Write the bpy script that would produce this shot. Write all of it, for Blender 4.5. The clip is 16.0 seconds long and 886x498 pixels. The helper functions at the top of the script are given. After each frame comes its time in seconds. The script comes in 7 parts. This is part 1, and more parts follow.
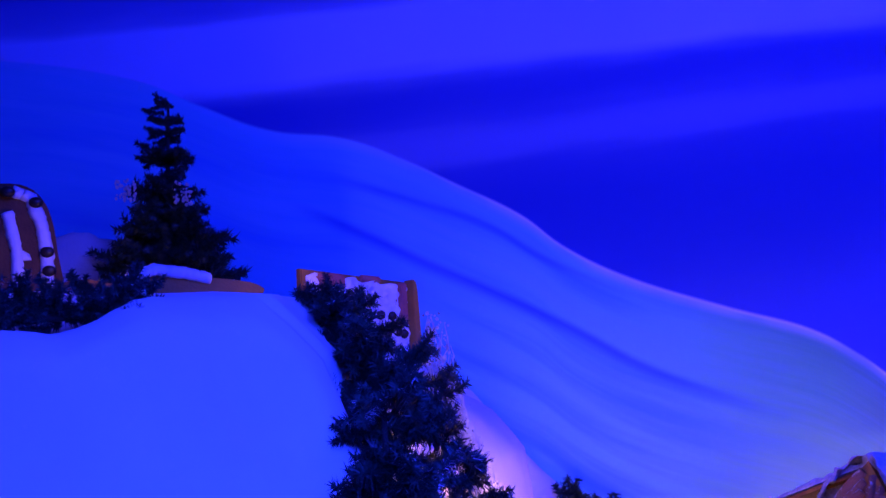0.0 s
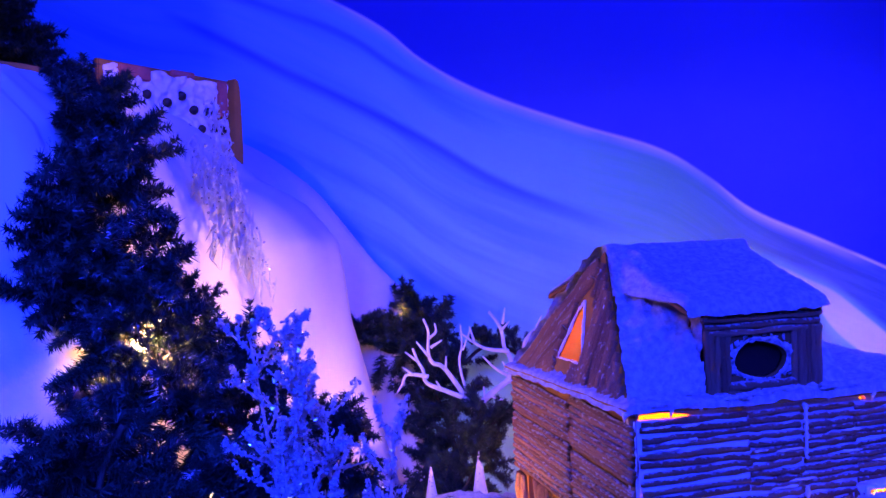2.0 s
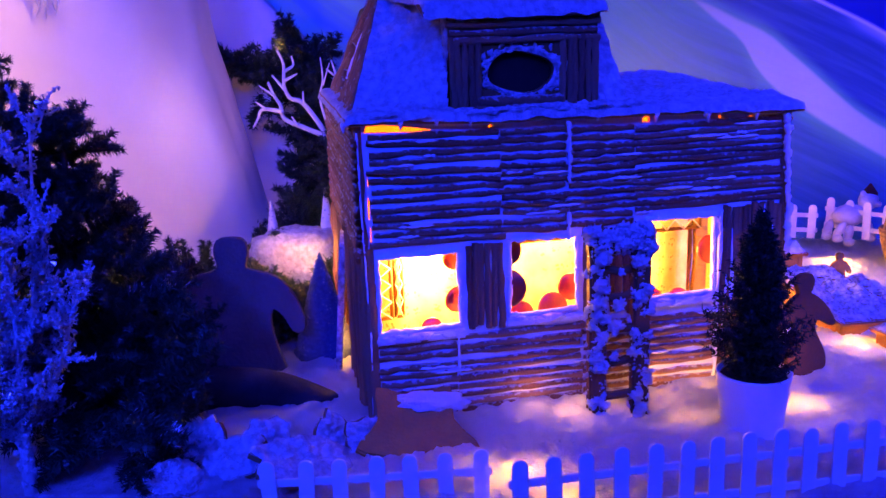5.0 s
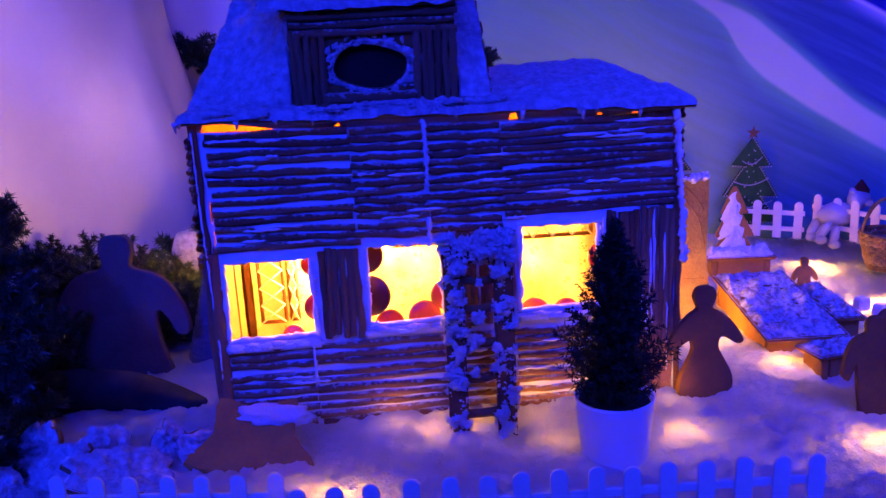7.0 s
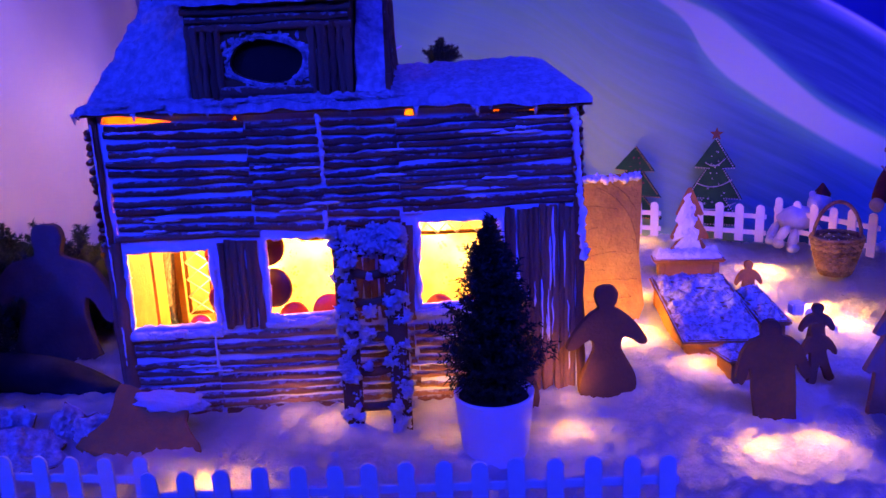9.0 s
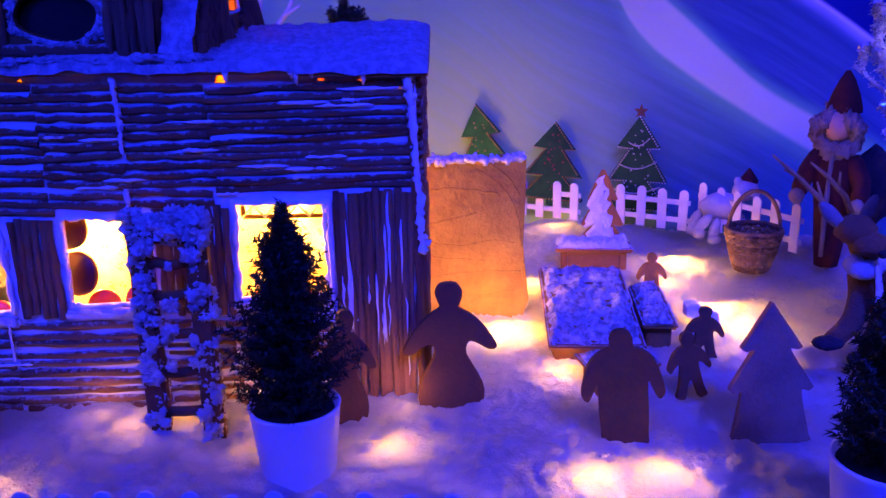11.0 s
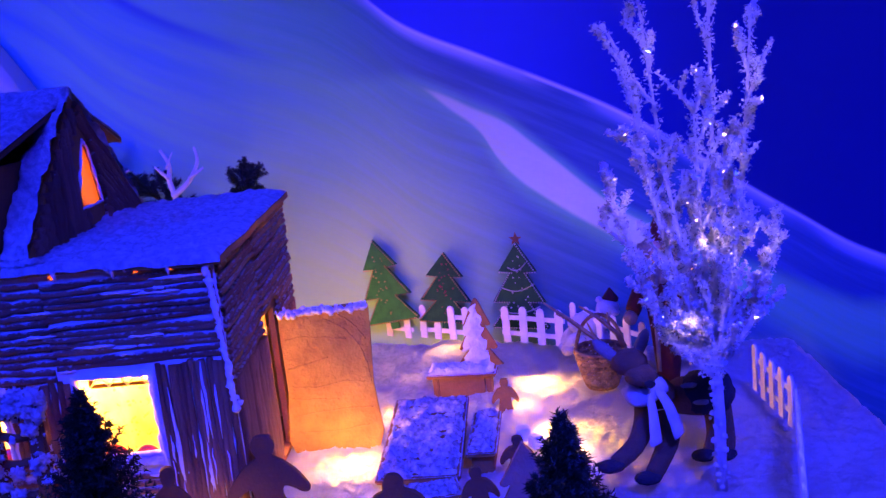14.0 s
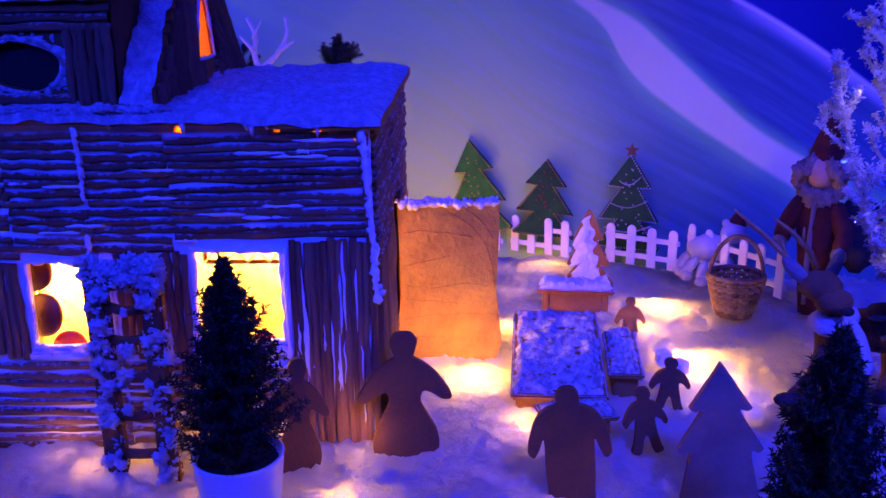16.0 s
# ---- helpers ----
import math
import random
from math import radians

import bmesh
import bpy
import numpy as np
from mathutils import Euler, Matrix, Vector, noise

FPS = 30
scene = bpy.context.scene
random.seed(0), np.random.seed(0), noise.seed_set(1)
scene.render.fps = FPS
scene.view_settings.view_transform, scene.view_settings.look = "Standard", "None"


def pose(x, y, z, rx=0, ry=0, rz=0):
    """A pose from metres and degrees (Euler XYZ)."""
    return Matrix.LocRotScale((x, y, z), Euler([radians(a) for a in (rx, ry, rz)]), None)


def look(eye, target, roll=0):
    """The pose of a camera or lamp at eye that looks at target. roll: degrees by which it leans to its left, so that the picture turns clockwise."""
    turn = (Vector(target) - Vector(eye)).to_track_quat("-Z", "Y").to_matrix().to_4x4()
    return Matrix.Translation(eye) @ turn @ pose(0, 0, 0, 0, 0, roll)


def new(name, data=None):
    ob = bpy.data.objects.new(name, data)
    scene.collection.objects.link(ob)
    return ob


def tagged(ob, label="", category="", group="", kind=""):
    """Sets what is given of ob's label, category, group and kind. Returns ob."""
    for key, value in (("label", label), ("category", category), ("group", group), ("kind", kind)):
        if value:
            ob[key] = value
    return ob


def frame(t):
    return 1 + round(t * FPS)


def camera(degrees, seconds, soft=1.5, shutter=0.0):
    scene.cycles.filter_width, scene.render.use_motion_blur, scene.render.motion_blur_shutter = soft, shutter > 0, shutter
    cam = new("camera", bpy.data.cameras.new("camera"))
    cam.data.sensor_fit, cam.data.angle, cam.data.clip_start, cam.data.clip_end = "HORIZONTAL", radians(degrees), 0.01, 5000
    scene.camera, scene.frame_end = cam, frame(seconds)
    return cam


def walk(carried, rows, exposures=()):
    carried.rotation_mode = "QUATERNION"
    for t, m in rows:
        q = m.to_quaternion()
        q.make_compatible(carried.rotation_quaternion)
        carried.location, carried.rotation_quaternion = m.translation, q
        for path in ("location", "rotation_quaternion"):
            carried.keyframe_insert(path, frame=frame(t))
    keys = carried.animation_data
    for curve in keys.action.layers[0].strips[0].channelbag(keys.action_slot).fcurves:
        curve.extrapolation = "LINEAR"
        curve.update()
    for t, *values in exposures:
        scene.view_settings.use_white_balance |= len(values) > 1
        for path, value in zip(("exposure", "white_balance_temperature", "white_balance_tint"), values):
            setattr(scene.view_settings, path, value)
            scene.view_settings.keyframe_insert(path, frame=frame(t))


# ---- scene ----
cam = camera(52.5, 16.0)
METRES, EYE, TILT, LEAN, TURN = 2.4, 0.7, 8.5, 4.3, -20.0
ROWS = [
    (0.0, 0.0, 0.0, 0.0, 0.0, 0.0, -0.0),
    (0.5, 0.0528, -0.007, -0.0042, 0.8, -2.32, -0.49),
    (1.0, 0.1068, -0.0185, -0.0191, 1.37, -5.61, -1.57),
    (1.5, 0.1376, -0.0263, -0.0179, 1.67, -7.27, -1.75),
    (2.0, 0.1634, -0.0276, -0.0329, 2.07, -9.51, -1.69),
    (2.5, 0.1889, -0.0032, -0.0685, 2.83, -13.61, -1.52),
    (3.0, 0.2104, 0.0305, -0.0958, 3.33, -16.5, -1.58),
    (3.5, 0.2234, 0.0391, -0.1059, 3.65, -19.03, -1.81),
    (4.0, 0.2631, 0.0284, -0.0923, 5.37, -21.01, -1.58),
    (4.5, 0.3166, 0.0172, -0.0793, 7.58, -22.42, -1.28),
    (5.0, 0.3501, 0.0127, -0.0757, 8.63, -23.13, -0.98),
    (7.5, 0.4868, 0.0775, -0.0747, 16.9, -24.46, 1.02),
    (8.0, 0.5073, 0.0738, -0.0744, 18.26, -24.43, 0.81),
    (8.5, 0.5166, 0.0812, -0.0786, 18.57, -24.5, 0.74),
    (9.0, 0.5349, 0.085, -0.0776, 18.53, -24.32, 1.23),
    (11.5, 0.616, 0.1748, -0.0926, 19.96, -26.64, -0.11),
    (12.0, 0.6417, 0.1815, -0.0817, 20.04, -26.61, 1.05),
    (12.5, 0.6672, 0.178, -0.0726, 20.78, -26.37, 1.81),
    (13.0, 0.693, 0.174, -0.0603, 21.04, -26.11, 3.12),
    (13.5, 0.7171, 0.1701, -0.0322, 21.21, -22.28, 4.34),
    (14.0, 0.7226, 0.1674, -0.0386, 21.19, -21.23, 5.03),
    (14.5, 0.6909, 0.1701, -0.0536, 21.53, -21.67, 4.59),
    (15.0, 0.6559, 0.1705, -0.0673, 22.39, -24.08, 2.22),
    (15.5, 0.6354, 0.173, -0.0714, 22.63, -24.84, 0.71),
    (16.0, 0.6259, 0.1786, -0.0766, 22.43, -25.5, 0.14),
]
walk(cam, [(t, pose(0, 0, EYE, TILT, LEAN, TURN) @ pose(METRES * x, METRES * y, METRES * z, 90 + pitch, roll, yaw)) for t, x, y, z, yaw, pitch, roll in ROWS],
     [(0.0, 0.62), (1.5, 0.75), (3.0, 0.98), (4.0, 0.65), (5.0, 0.13), (7.5, -0.29), (9.0, -0.23), (11.5, -0.15), (13.0, -0.05), (14.0, 0.1), (16.0, -0.19)])

# ---- light ----
world = bpy.data.worlds.new("dim_hall")
scene.world = world
world.use_nodes = True
world.node_tree.nodes["Background"].inputs[0].default_value = (0.01, 0.03, 1.0, 1)
world.node_tree.nodes["Background"].inputs[1].default_value = 0.05


def area_lamp(name, eye, target, sx, sy, watts, colour, spread=180):
    data = bpy.data.lights.new(name, "AREA")
    data.shape, data.size, data.size_y, data.energy, data.color, data.spread = "RECTANGLE", sx, sy, watts, colour, radians(spread)
    ob = new(name, data)
    ob.matrix_world = look(eye, target)
    return ob


def point_lamp(name, at, watts, colour, size=0.006):
    data = bpy.data.lights.new(name, "POINT")
    data.energy, data.color, data.shadow_soft_size = watts, colour, size
    ob = new(name, data)
    ob.location = at
    return ob


BLUE = (0.008, 0.025, 1.0)
VIOLET = (0.017, 0.022, 1.0)
WARM = (1.0, 0.40, 0.04)
area_lamp("blue_stage_and_fill_light", (0.75, -1.2, 1.75), (1.0, 1.8, 0.9), 1.2, 0.4, 42, BLUE)
area_lamp("blue_stage_and_fill_light", (1.15, -0.35, 2.35), (1.4, 1.0, 0.0), 1.4, 0.4, 41, VIOLET)
# two unseen fill lamps added to brighten the right yard and left tree
area_lamp("blue_stage_and_fill_light", (2.35, -0.9, 2.0), (2.08, 0.83, 0.18), 0.4, 0.3, 19, VIOLET, 50)
area_lamp("blue_stage_and_fill_light", (-0.25, -0.75, 1.35), (0.42, 0.75, 0.15), 0.3, 0.2, 10, BLUE, 60)

# warm fairy lights lying under the thin cotton snow: place and watts
UNDER_SNOW = [
    (1.142, 0.752, 0.06), (1.282, 0.708, 0.06), (1.415, 0.684, 0.14), (1.03, 0.61, 0.28), (1.062, 0.55, 0.10),
    (1.60, 0.615, 0.19), (1.662, 0.618, 0.18), (1.604, 0.845, 0.20), (1.545, 0.975, 0.95), (1.592, 1.14, 0.30), (1.83, 1.214, 0.75),
    (1.832, 1.03, 0.85), (1.845, 0.96, 0.45), (1.672, 1.43, 0.22), (1.184, 0.766, 0.045), (1.79, 1.14, 0.20),
]


def fbm(x, y, z=0.0, octaves=4):
    return noise.fractal(Vector((x, y, z)), 1.0, 2.0, octaves)


def ground_z(x, y):
    """Height of the cotton snow."""
    z = 0.012 * fbm(x * 5, y * 5, 0.3, 3) + 0.006 * fbm(x * 24, y * 24, 1.7, 3) + 0.0048 * fbm(x * 80, y * 80, 4.1, 4) - 0.004
    z += 0.03 * max(0.0, (x - 1.85)) * (1 if y > 0.5 else 0)
    for lx, ly, _ in UNDER_SNOW:
        d2 = (x - lx) ** 2 + (y - ly) ** 2
        if d2 < 0.02:
            z += 0.006 * math.exp(-d2 / 0.0016)
    z -= 0.016 * math.exp(-((x - 1.2) ** 2 / 0.04 + (y - 0.72) ** 2 / 0.004))
    return z


for x, y, w in UNDER_SNOW:
    point_lamp("fairy_and_fill_light", (x, y, ground_z(x, y) - 0.021), w * 0.98, WARM, 0.008)
# unseen fill lamps added just above the snow to brighten slab, cookies and walls
for x, y, z, w in ((1.535, 0.972, 0.028, 0.5), (1.597, 1.13, 0.03, 0.09), (1.832, 1.205, 0.025, 0.2), (1.836, 1.0, 0.025, 0.16), (1.605, 1.30, 0.022, 0.07), (1.612, 0.82, 0.02, 0.03), (1.425, 0.757, 0.022, 0.1), (1.27, 0.768, 0.012, 0.08), (1.335, 0.772, 0.008, 0.05), (1.10, 0.77, 0.012, 0.05)):
    point_lamp("fairy_and_fill_light", (x, y, z), w, WARM, 0.01)
# tiny lights wound into the tall glitter tree
for x, y, z in ((1.98, 0.77, 0.22), (2.07, 0.78, 0.30), (1.92, 0.78, 0.36), (2.03, 0.76, 0.42), (1.96, 0.78, 0.53), (2.05, 0.78, 0.61), (2.0, 0.77, 0.32), (2.07, 0.78, 0.49)):
    point_lamp("tree_light", (x, y, z), 0.058, (1.0, 0.62, 0.62), 0.01)
# bulbs inside the house, in its tower and behind it
for at, w in (((0.985, 1.0, 0.15), 2.2), ((1.05, 1.0, 0.19), 2.0), ((1.02, 0.995, 0.10), 1.4), ((1.115, 1.0, 0.15), 1.5), ((1.16, 1.0, 0.11), 0.7), ((1.215, 1.0, 0.17), 0.9), ((1.275, 1.0, 0.15), 1.0), ((1.325, 0.995, 0.11), 0.7), ((1.1, 0.99, 0.42), 0.35)):
    point_lamp("house_bulb", at, w * 1.65, (1.0, 0.47, 0.10), 0.008)
# the lamp at z 0.43 is unseen, added to brighten the cloth fold
for at, w in (((0.835, 1.15, 0.12), 0.19), ((1.475, 1.12, 0.05), 0.3), ((0.90, 1.34, 0.14), 0.16), ((0.84, 1.62, 0.43), 0.018), ((0.75, 1.15, 0.09), 0.15), ((1.2, 1.42, 0.03), 0.14), ((1.45, 1.38, 0.03), 0.24)):
    point_lamp("string_and_fill_light", at, w * 4, WARM, 0.008)
# bulbs of the light string in the fir garland
for at, w in (((0.335, 0.885, 0.482), 0.26), ((0.36, 1.0, 0.52), 0.04), ((0.53, 1.06, 0.24), 0.13), ((0.52, 1.04, 0.42), 0.085), ((0.74, 1.30, 0.34), 0.06), ((0.54, 1.1, 0.56), 0.11), ((0.53, 0.8, 0.18), 0.004), ((0.31, 1.27, 0.87), 0.02), ((-0.04, 1.38, 0.94), 0.015)):
    point_lamp("garland_bulb", at, w * 4.2, (1.0, 0.48, 0.27), 0.008)


# ---- materials ----
def nodes_of(name):
    m = bpy.data.materials.new(name)
    m.use_nodes = True
    nt = m.node_tree
    return m, nt, nt.nodes["Principled BSDF"]


def link(nt, a, b):
    nt.links.new(a, b)


def noise_node(nt, vec, scale, detail=4.0, rough=0.55):
    n = nt.nodes.new("ShaderNodeTexNoise")
    n.inputs["Scale"].default_value, n.inputs["Detail"].default_value, n.inputs["Roughness"].default_value = scale, detail, rough
    if vec is not None:
        link(nt, vec, n.inputs["Vector"])
    return n.outputs["Fac"]


def math_node(nt, op, a, b=0.5, clamp=False, c=0.0):
    n = nt.nodes.new("ShaderNodeMath")
    n.operation, n.use_clamp = op, clamp
    for i, v in enumerate((a, b, c)):
        if isinstance(v, (int, float)):
            n.inputs[i].default_value = v
        else:
            link(nt, v, n.inputs[i])
    return n.outputs[0]


def step(nt, v, lo, hi):
    n = nt.nodes.new("ShaderNodeMapRange")
    n.interpolation_type = "SMOOTHSTEP"
    link(nt, v, n.inputs[0])
    n.inputs[1].default_value, n.inputs[2].default_value = lo, hi
    return n.outputs[0]


def mixc(nt, f, a, b, blend="MIX"):
    n = nt.nodes.new("ShaderNodeMix")
    n.data_type, n.blend_type, n.clamp_factor = "RGBA", blend, True
    for i, v in ((0, f), (6, a), (7, b)):
        if isinstance(v, (int, float)):
            n.inputs[i].default_value = v
        elif isinstance(v, tuple):
            n.inputs[i].default_value = (*v, 1)
        else:
            link(nt, v, n.inputs[i])
    return n.outputs[2]


def bump(nt, bsdf, height, strength, dist):
    n = nt.nodes.new("ShaderNodeBump")
    n.inputs["Strength"].default_value, n.inputs["Distance"].default_value = strength, dist
    link(nt, height, n.inputs["Height"])
    link(nt, n.outputs[0], bsdf.inputs["Normal"])


def plain(name, dark, light, rough=0.6, big=18.0, fine=160.0, relief=0.4, depth=0.001, dust=0.0, vary=0.25, gloss=0.4, metal=0.0, dustcol=(0.82, 0.83, 0.86), grain=45, most=1.0):
    """Two-scale mottled surface; dust: how much icing sugar or frost lies on what faces up."""
    m, nt, b = nodes_of(name)
    co = nt.nodes.new("ShaderNodeTexCoord").outputs["Object"]
    n1, n2 = noise_node(nt, co, big), noise_node(nt, co, fine, 3)
    f = math_node(nt, "ADD", math_node(nt, "MULTIPLY", step(nt, n1, 0.3, 0.7), 0.6), math_node(nt, "MULTIPLY", n2, 0.4))
    if vary:
        r = nt.nodes.new("ShaderNodeObjectInfo").outputs["Random"]
        f = math_node(nt, "ADD", f, math_node(nt, "MULTIPLY", math_node(nt, "SUBTRACT", r, 0.5), vary * 2), True)
    col = mixc(nt, f, dark, light)
    if dust:
        g = nt.nodes.new("ShaderNodeNewGeometry")
        s = nt.nodes.new("ShaderNodeSeparateXYZ")
        link(nt, g.outputs["Normal"], s.inputs[0])
        d = math_node(nt, "ADD", s.outputs[2], math_node(nt, "MULTIPLY", math_node(nt, "SUBTRACT", noise_node(nt, g.outputs["Position"], grain, 5, 0.65), 0.5), 3.2))
        col = mixc(nt, math_node(nt, "MULTIPLY", step(nt, d, 1.15 - dust, 1.7 - dust), most), col, dustcol)
    link(nt, col, b.inputs["Base Color"])
    b.inputs["Roughness"].default_value, b.inputs["Metallic"].default_value = rough, metal
    b.inputs["Specular IOR Level"].default_value = gloss
    if relief:
        bump(nt, b, math_node(nt, "ADD", n2, math_node(nt, "MULTIPLY", n1, 0.6)), relief, depth)
    return m


def snow_material(name, through_share, colour=(0.86, 0.87, 0.9)):
    """Cotton wadding: fibrous, and thin enough to glow from behind."""
    m, nt, b = nodes_of(name)
    nt.nodes.remove(b)
    co = nt.nodes.new("ShaderNodeTexCoord").outputs["Object"]
    n1, n2 = noise_node(nt, co, 70, 6, 0.75), noise_node(nt, co, 420, 4, 0.7)
    n3 = noise_node(nt, co, 14, 3)
    col = mixc(nt, n2, tuple(c * 0.86 for c in colour), colour)
    d, t, mx = nt.nodes.new("ShaderNodeBsdfDiffuse"), nt.nodes.new("ShaderNodeBsdfTranslucent"), nt.nodes.new("ShaderNodeMixShader")
    bp = nt.nodes.new("ShaderNodeBump")
    bp.inputs["Strength"].default_value, bp.inputs["Distance"].default_value = 1.0, 0.008
    link(nt, math_node(nt, "ADD", n1, math_node(nt, "MULTIPLY", n2, 0.5)), bp.inputs["Height"])
    for s in (d, t):
        link(nt, col, s.inputs["Color"])
        link(nt, bp.outputs[0], s.inputs["Normal"])
    if through_share:
        share = math_node(nt, "MULTIPLY", math_node(nt, "ADD", math_node(nt, "MULTIPLY", step(nt, n1, 0.3, 0.7), 0.5), math_node(nt, "MULTIPLY_ADD", n3, 0.4, c=0.38)), through_share)
        link(nt, share, mx.inputs[0])
    else:
        mx.inputs[0].default_value = 0.0
    link(nt, d.outputs[0], mx.inputs[1])
    link(nt, t.outputs[0], mx.inputs[2])
    link(nt, mx.outputs[0], nt.nodes["Material Output"].inputs[0])
    return m


def glow_material(name, colour, strength):
    m, _, b = nodes_of(name)
    b.inputs["Base Color"].default_value = (*colour, 1)
    b.inputs["Emission Color"].default_value = (*colour, 1)
    b.inputs["Emission Strength"].default_value = strength
    return m


def candy_material(name, colour):
    """Thin boiled-sugar pane that lets the lamp behind it through."""
    m, nt, b = nodes_of(name)
    nt.nodes.remove(b)
    co = nt.nodes.new("ShaderNodeTexCoord").outputs["Object"]
    col = mixc(nt, noise_node(nt, co, 70), colour, tuple(min(1, c * 1.5) for c in colour))
    d, t, mx = nt.nodes.new("ShaderNodeBsdfGlossy"), nt.nodes.new("ShaderNodeBsdfTranslucent"), nt.nodes.new("ShaderNodeMixShader")
    d.inputs["Roughness"].default_value = 0.25
    link(nt, col, t.inputs["Color"])
    mx.inputs[0].default_value = 0.93
    link(nt, d.outputs[0], mx.inputs[1])
    link(nt, t.outputs[0], mx.inputs[2])
    link(nt, mx.outputs[0], nt.nodes["Material Output"].inputs[0])
    return m


def curve_of(nt, u, points):
    """z as a smooth function of u through the given points."""
    n = nt.nodes.new("ShaderNodeFloatCurve")
    lo, hi = points[0][0], points[-1][0]
    link(nt, math_node(nt, "DIVIDE", math_node(nt, "SUBTRACT", u, lo), hi - lo, True), n.inputs["Value"])
    c = n.mapping.curves[0]
    while len(c.points) < len(points):
        c.points.new(0.5, 0.5)
    for k, (a, z) in enumerate(points):
        c.points[k].location = ((a - lo) / (hi - lo), z / 2.0)
        c.points[k].handle_type = "AUTO"
    n.mapping.update()
    return math_node(nt, "MULTIPLY", n.outputs[0], 2.0)


def mural_material():
    """Hand-painted winter sky with a long snowy mountainside; lower down, light is painted in."""
    m, nt, b = nodes_of("painted_mural")
    sep = nt.nodes.new("ShaderNodeSeparateXYZ")
    tc = nt.nodes.new("ShaderNodeTexCoord").outputs["Object"]
    link(nt, tc, sep.inputs[0])
    u, z = sep.outputs[0], sep.outputs[2]

    def stretched(su, sz, height):
        cb = nt.nodes.new("ShaderNodeCombineXYZ")
        link(nt, math_node(nt, "MULTIPLY", u, su), cb.inputs[0])
        link(nt, math_node(nt, "MULTIPLY", height, sz), cb.inputs[1])
        return cb.outputs[0]

    ridge = curve_of(nt, u, [(-1.5, 1.62), (-0.25, 1.495), (0.07, 1.425), (0.21, 1.357), (0.37, 1.288), (0.52, 1.262), (0.665, 1.199), (0.76, 1.145),
                             (0.91, 1.058), (1.0, 0.98), (1.13, 0.905), (1.35, 0.82), (1.53, 0.758), (1.63, 0.695), (1.73, 0.615), (1.87, 0.548),
                             (2.01, 0.482), (2.13, 0.42), (2.4, 0.236), (2.55, 0.15), (3.2, 0.0)])
    drop = math_node(nt, "SUBTRACT", ridge, z)
    hill = step(nt, drop, -0.004, 0.006)
    # sky: wet brush bands
    band = math_node(nt, "SUBTRACT", z, math_node(nt, "MULTIPLY", u, 0.045))
    soft = noise_node(nt, stretched(0.9, 5.0, band), 1.0, 3)
    cloud = curve_of(nt, math_node(nt, "ADD", band, math_node(nt, "MULTIPLY", math_node(nt, "SUBTRACT", soft, 0.5), 0.12)),
                     [(0.3, 0.0), (0.55, 0.10), (0.75, 0.14), (0.95, 0.05), (1.14, 0.10), (1.2, 0.42), (1.25, 0.2), (1.31, 0.12), (1.345, 0.25), (1.43, 1.45), (1.5, 1.5), (1.57, 0.6), (1.68, 0.15), (1.9, 0.1)])
    sky = mixc(nt, math_node(nt, "MULTIPLY", cloud, 0.8, True), (0.004, 0.03, 0.46), (0.46, 0.58, 1.0))
    # sky made darker towards the right end
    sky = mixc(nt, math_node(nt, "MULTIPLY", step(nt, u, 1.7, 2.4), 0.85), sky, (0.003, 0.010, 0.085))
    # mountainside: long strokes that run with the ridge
    # lower slope lightened in the paint for the warm light that falls there
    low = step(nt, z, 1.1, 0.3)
    strokes = noise_node(nt, stretched(1.1, 11.0, drop), 1.0, 4, 0.5)
    fine = noise_node(nt, stretched(5.0, 60.0, drop), 1.0, 3)
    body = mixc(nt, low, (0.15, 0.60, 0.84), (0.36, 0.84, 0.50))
    body = mixc(nt, math_node(nt, "MULTIPLY", step(nt, strokes, 0.42, 0.68), 0.6), body, (0.05, 0.27, 0.80))
    body = mixc(nt, math_node(nt, "MULTIPLY", step(nt, strokes, 0.5, 0.28), 0.42), body, (0.26, 0.66, 0.95))
    for pts, wide, amount in (([(0.38, 1.13), (0.55, 1.045), (0.7, 0.962), (0.82, 0.9), (0.99, 0.806), (1.16, 0.7), (1.34, 0.62), (1.5, 0.56)], 0.035, 0.75),
                              ([(0.46, 1.185), (0.7, 1.097), (0.84, 1.037), (0.94, 0.965), (1.15, 0.86)], 0.022, 0.55)):
        off = math_node(nt, "SUBTRACT", z, curve_of(nt, u, pts))
        f = math_node(nt, "MULTIPLY", step(nt, math_node(nt, "ABSOLUTE", off), wide, 0.0), step(nt, off, 0.02, -0.004))
        f = math_node(nt, "MULTIPLY", f, math_node(nt, "MULTIPLY", step(nt, u, pts[0][0], pts[0][0] + 0.15), step(nt, u, pts[-1][0], pts[-1][0] - 0.2)))
        body = mixc(nt, math_node(nt, "MULTIPLY", f, amount), body, (0.02, 0.045, 0.66))
    # weaker blue light at the far end is put into the paint: darker, greener
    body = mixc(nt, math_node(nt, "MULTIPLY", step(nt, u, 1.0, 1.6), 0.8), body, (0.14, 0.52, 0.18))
    # blue hollow on the far side of the bright snow field
    up = curve_of(nt, u, [(1.70, 0.512), (1.785, 0.483), (1.845, 0.452), (1.912, 0.417), (1.955, 0.381), (2.0, 0.342), (2.05, 0.297), (2.105, 0.251), (2.16, 0.217), (2.5, 0.06)])
    dn = curve_of(nt, u, [(1.70, 0.53), (1.755, 0.494), (1.805, 0.452), (1.86, 0.405), (1.892, 0.352), (1.93, 0.310), (1.965, 0.283), (2.014, 0.249), (2.07, 0.214), (2.13, 0.178), (2.5, -0.02)])
    above = math_node(nt, "SUBTRACT", z, up)
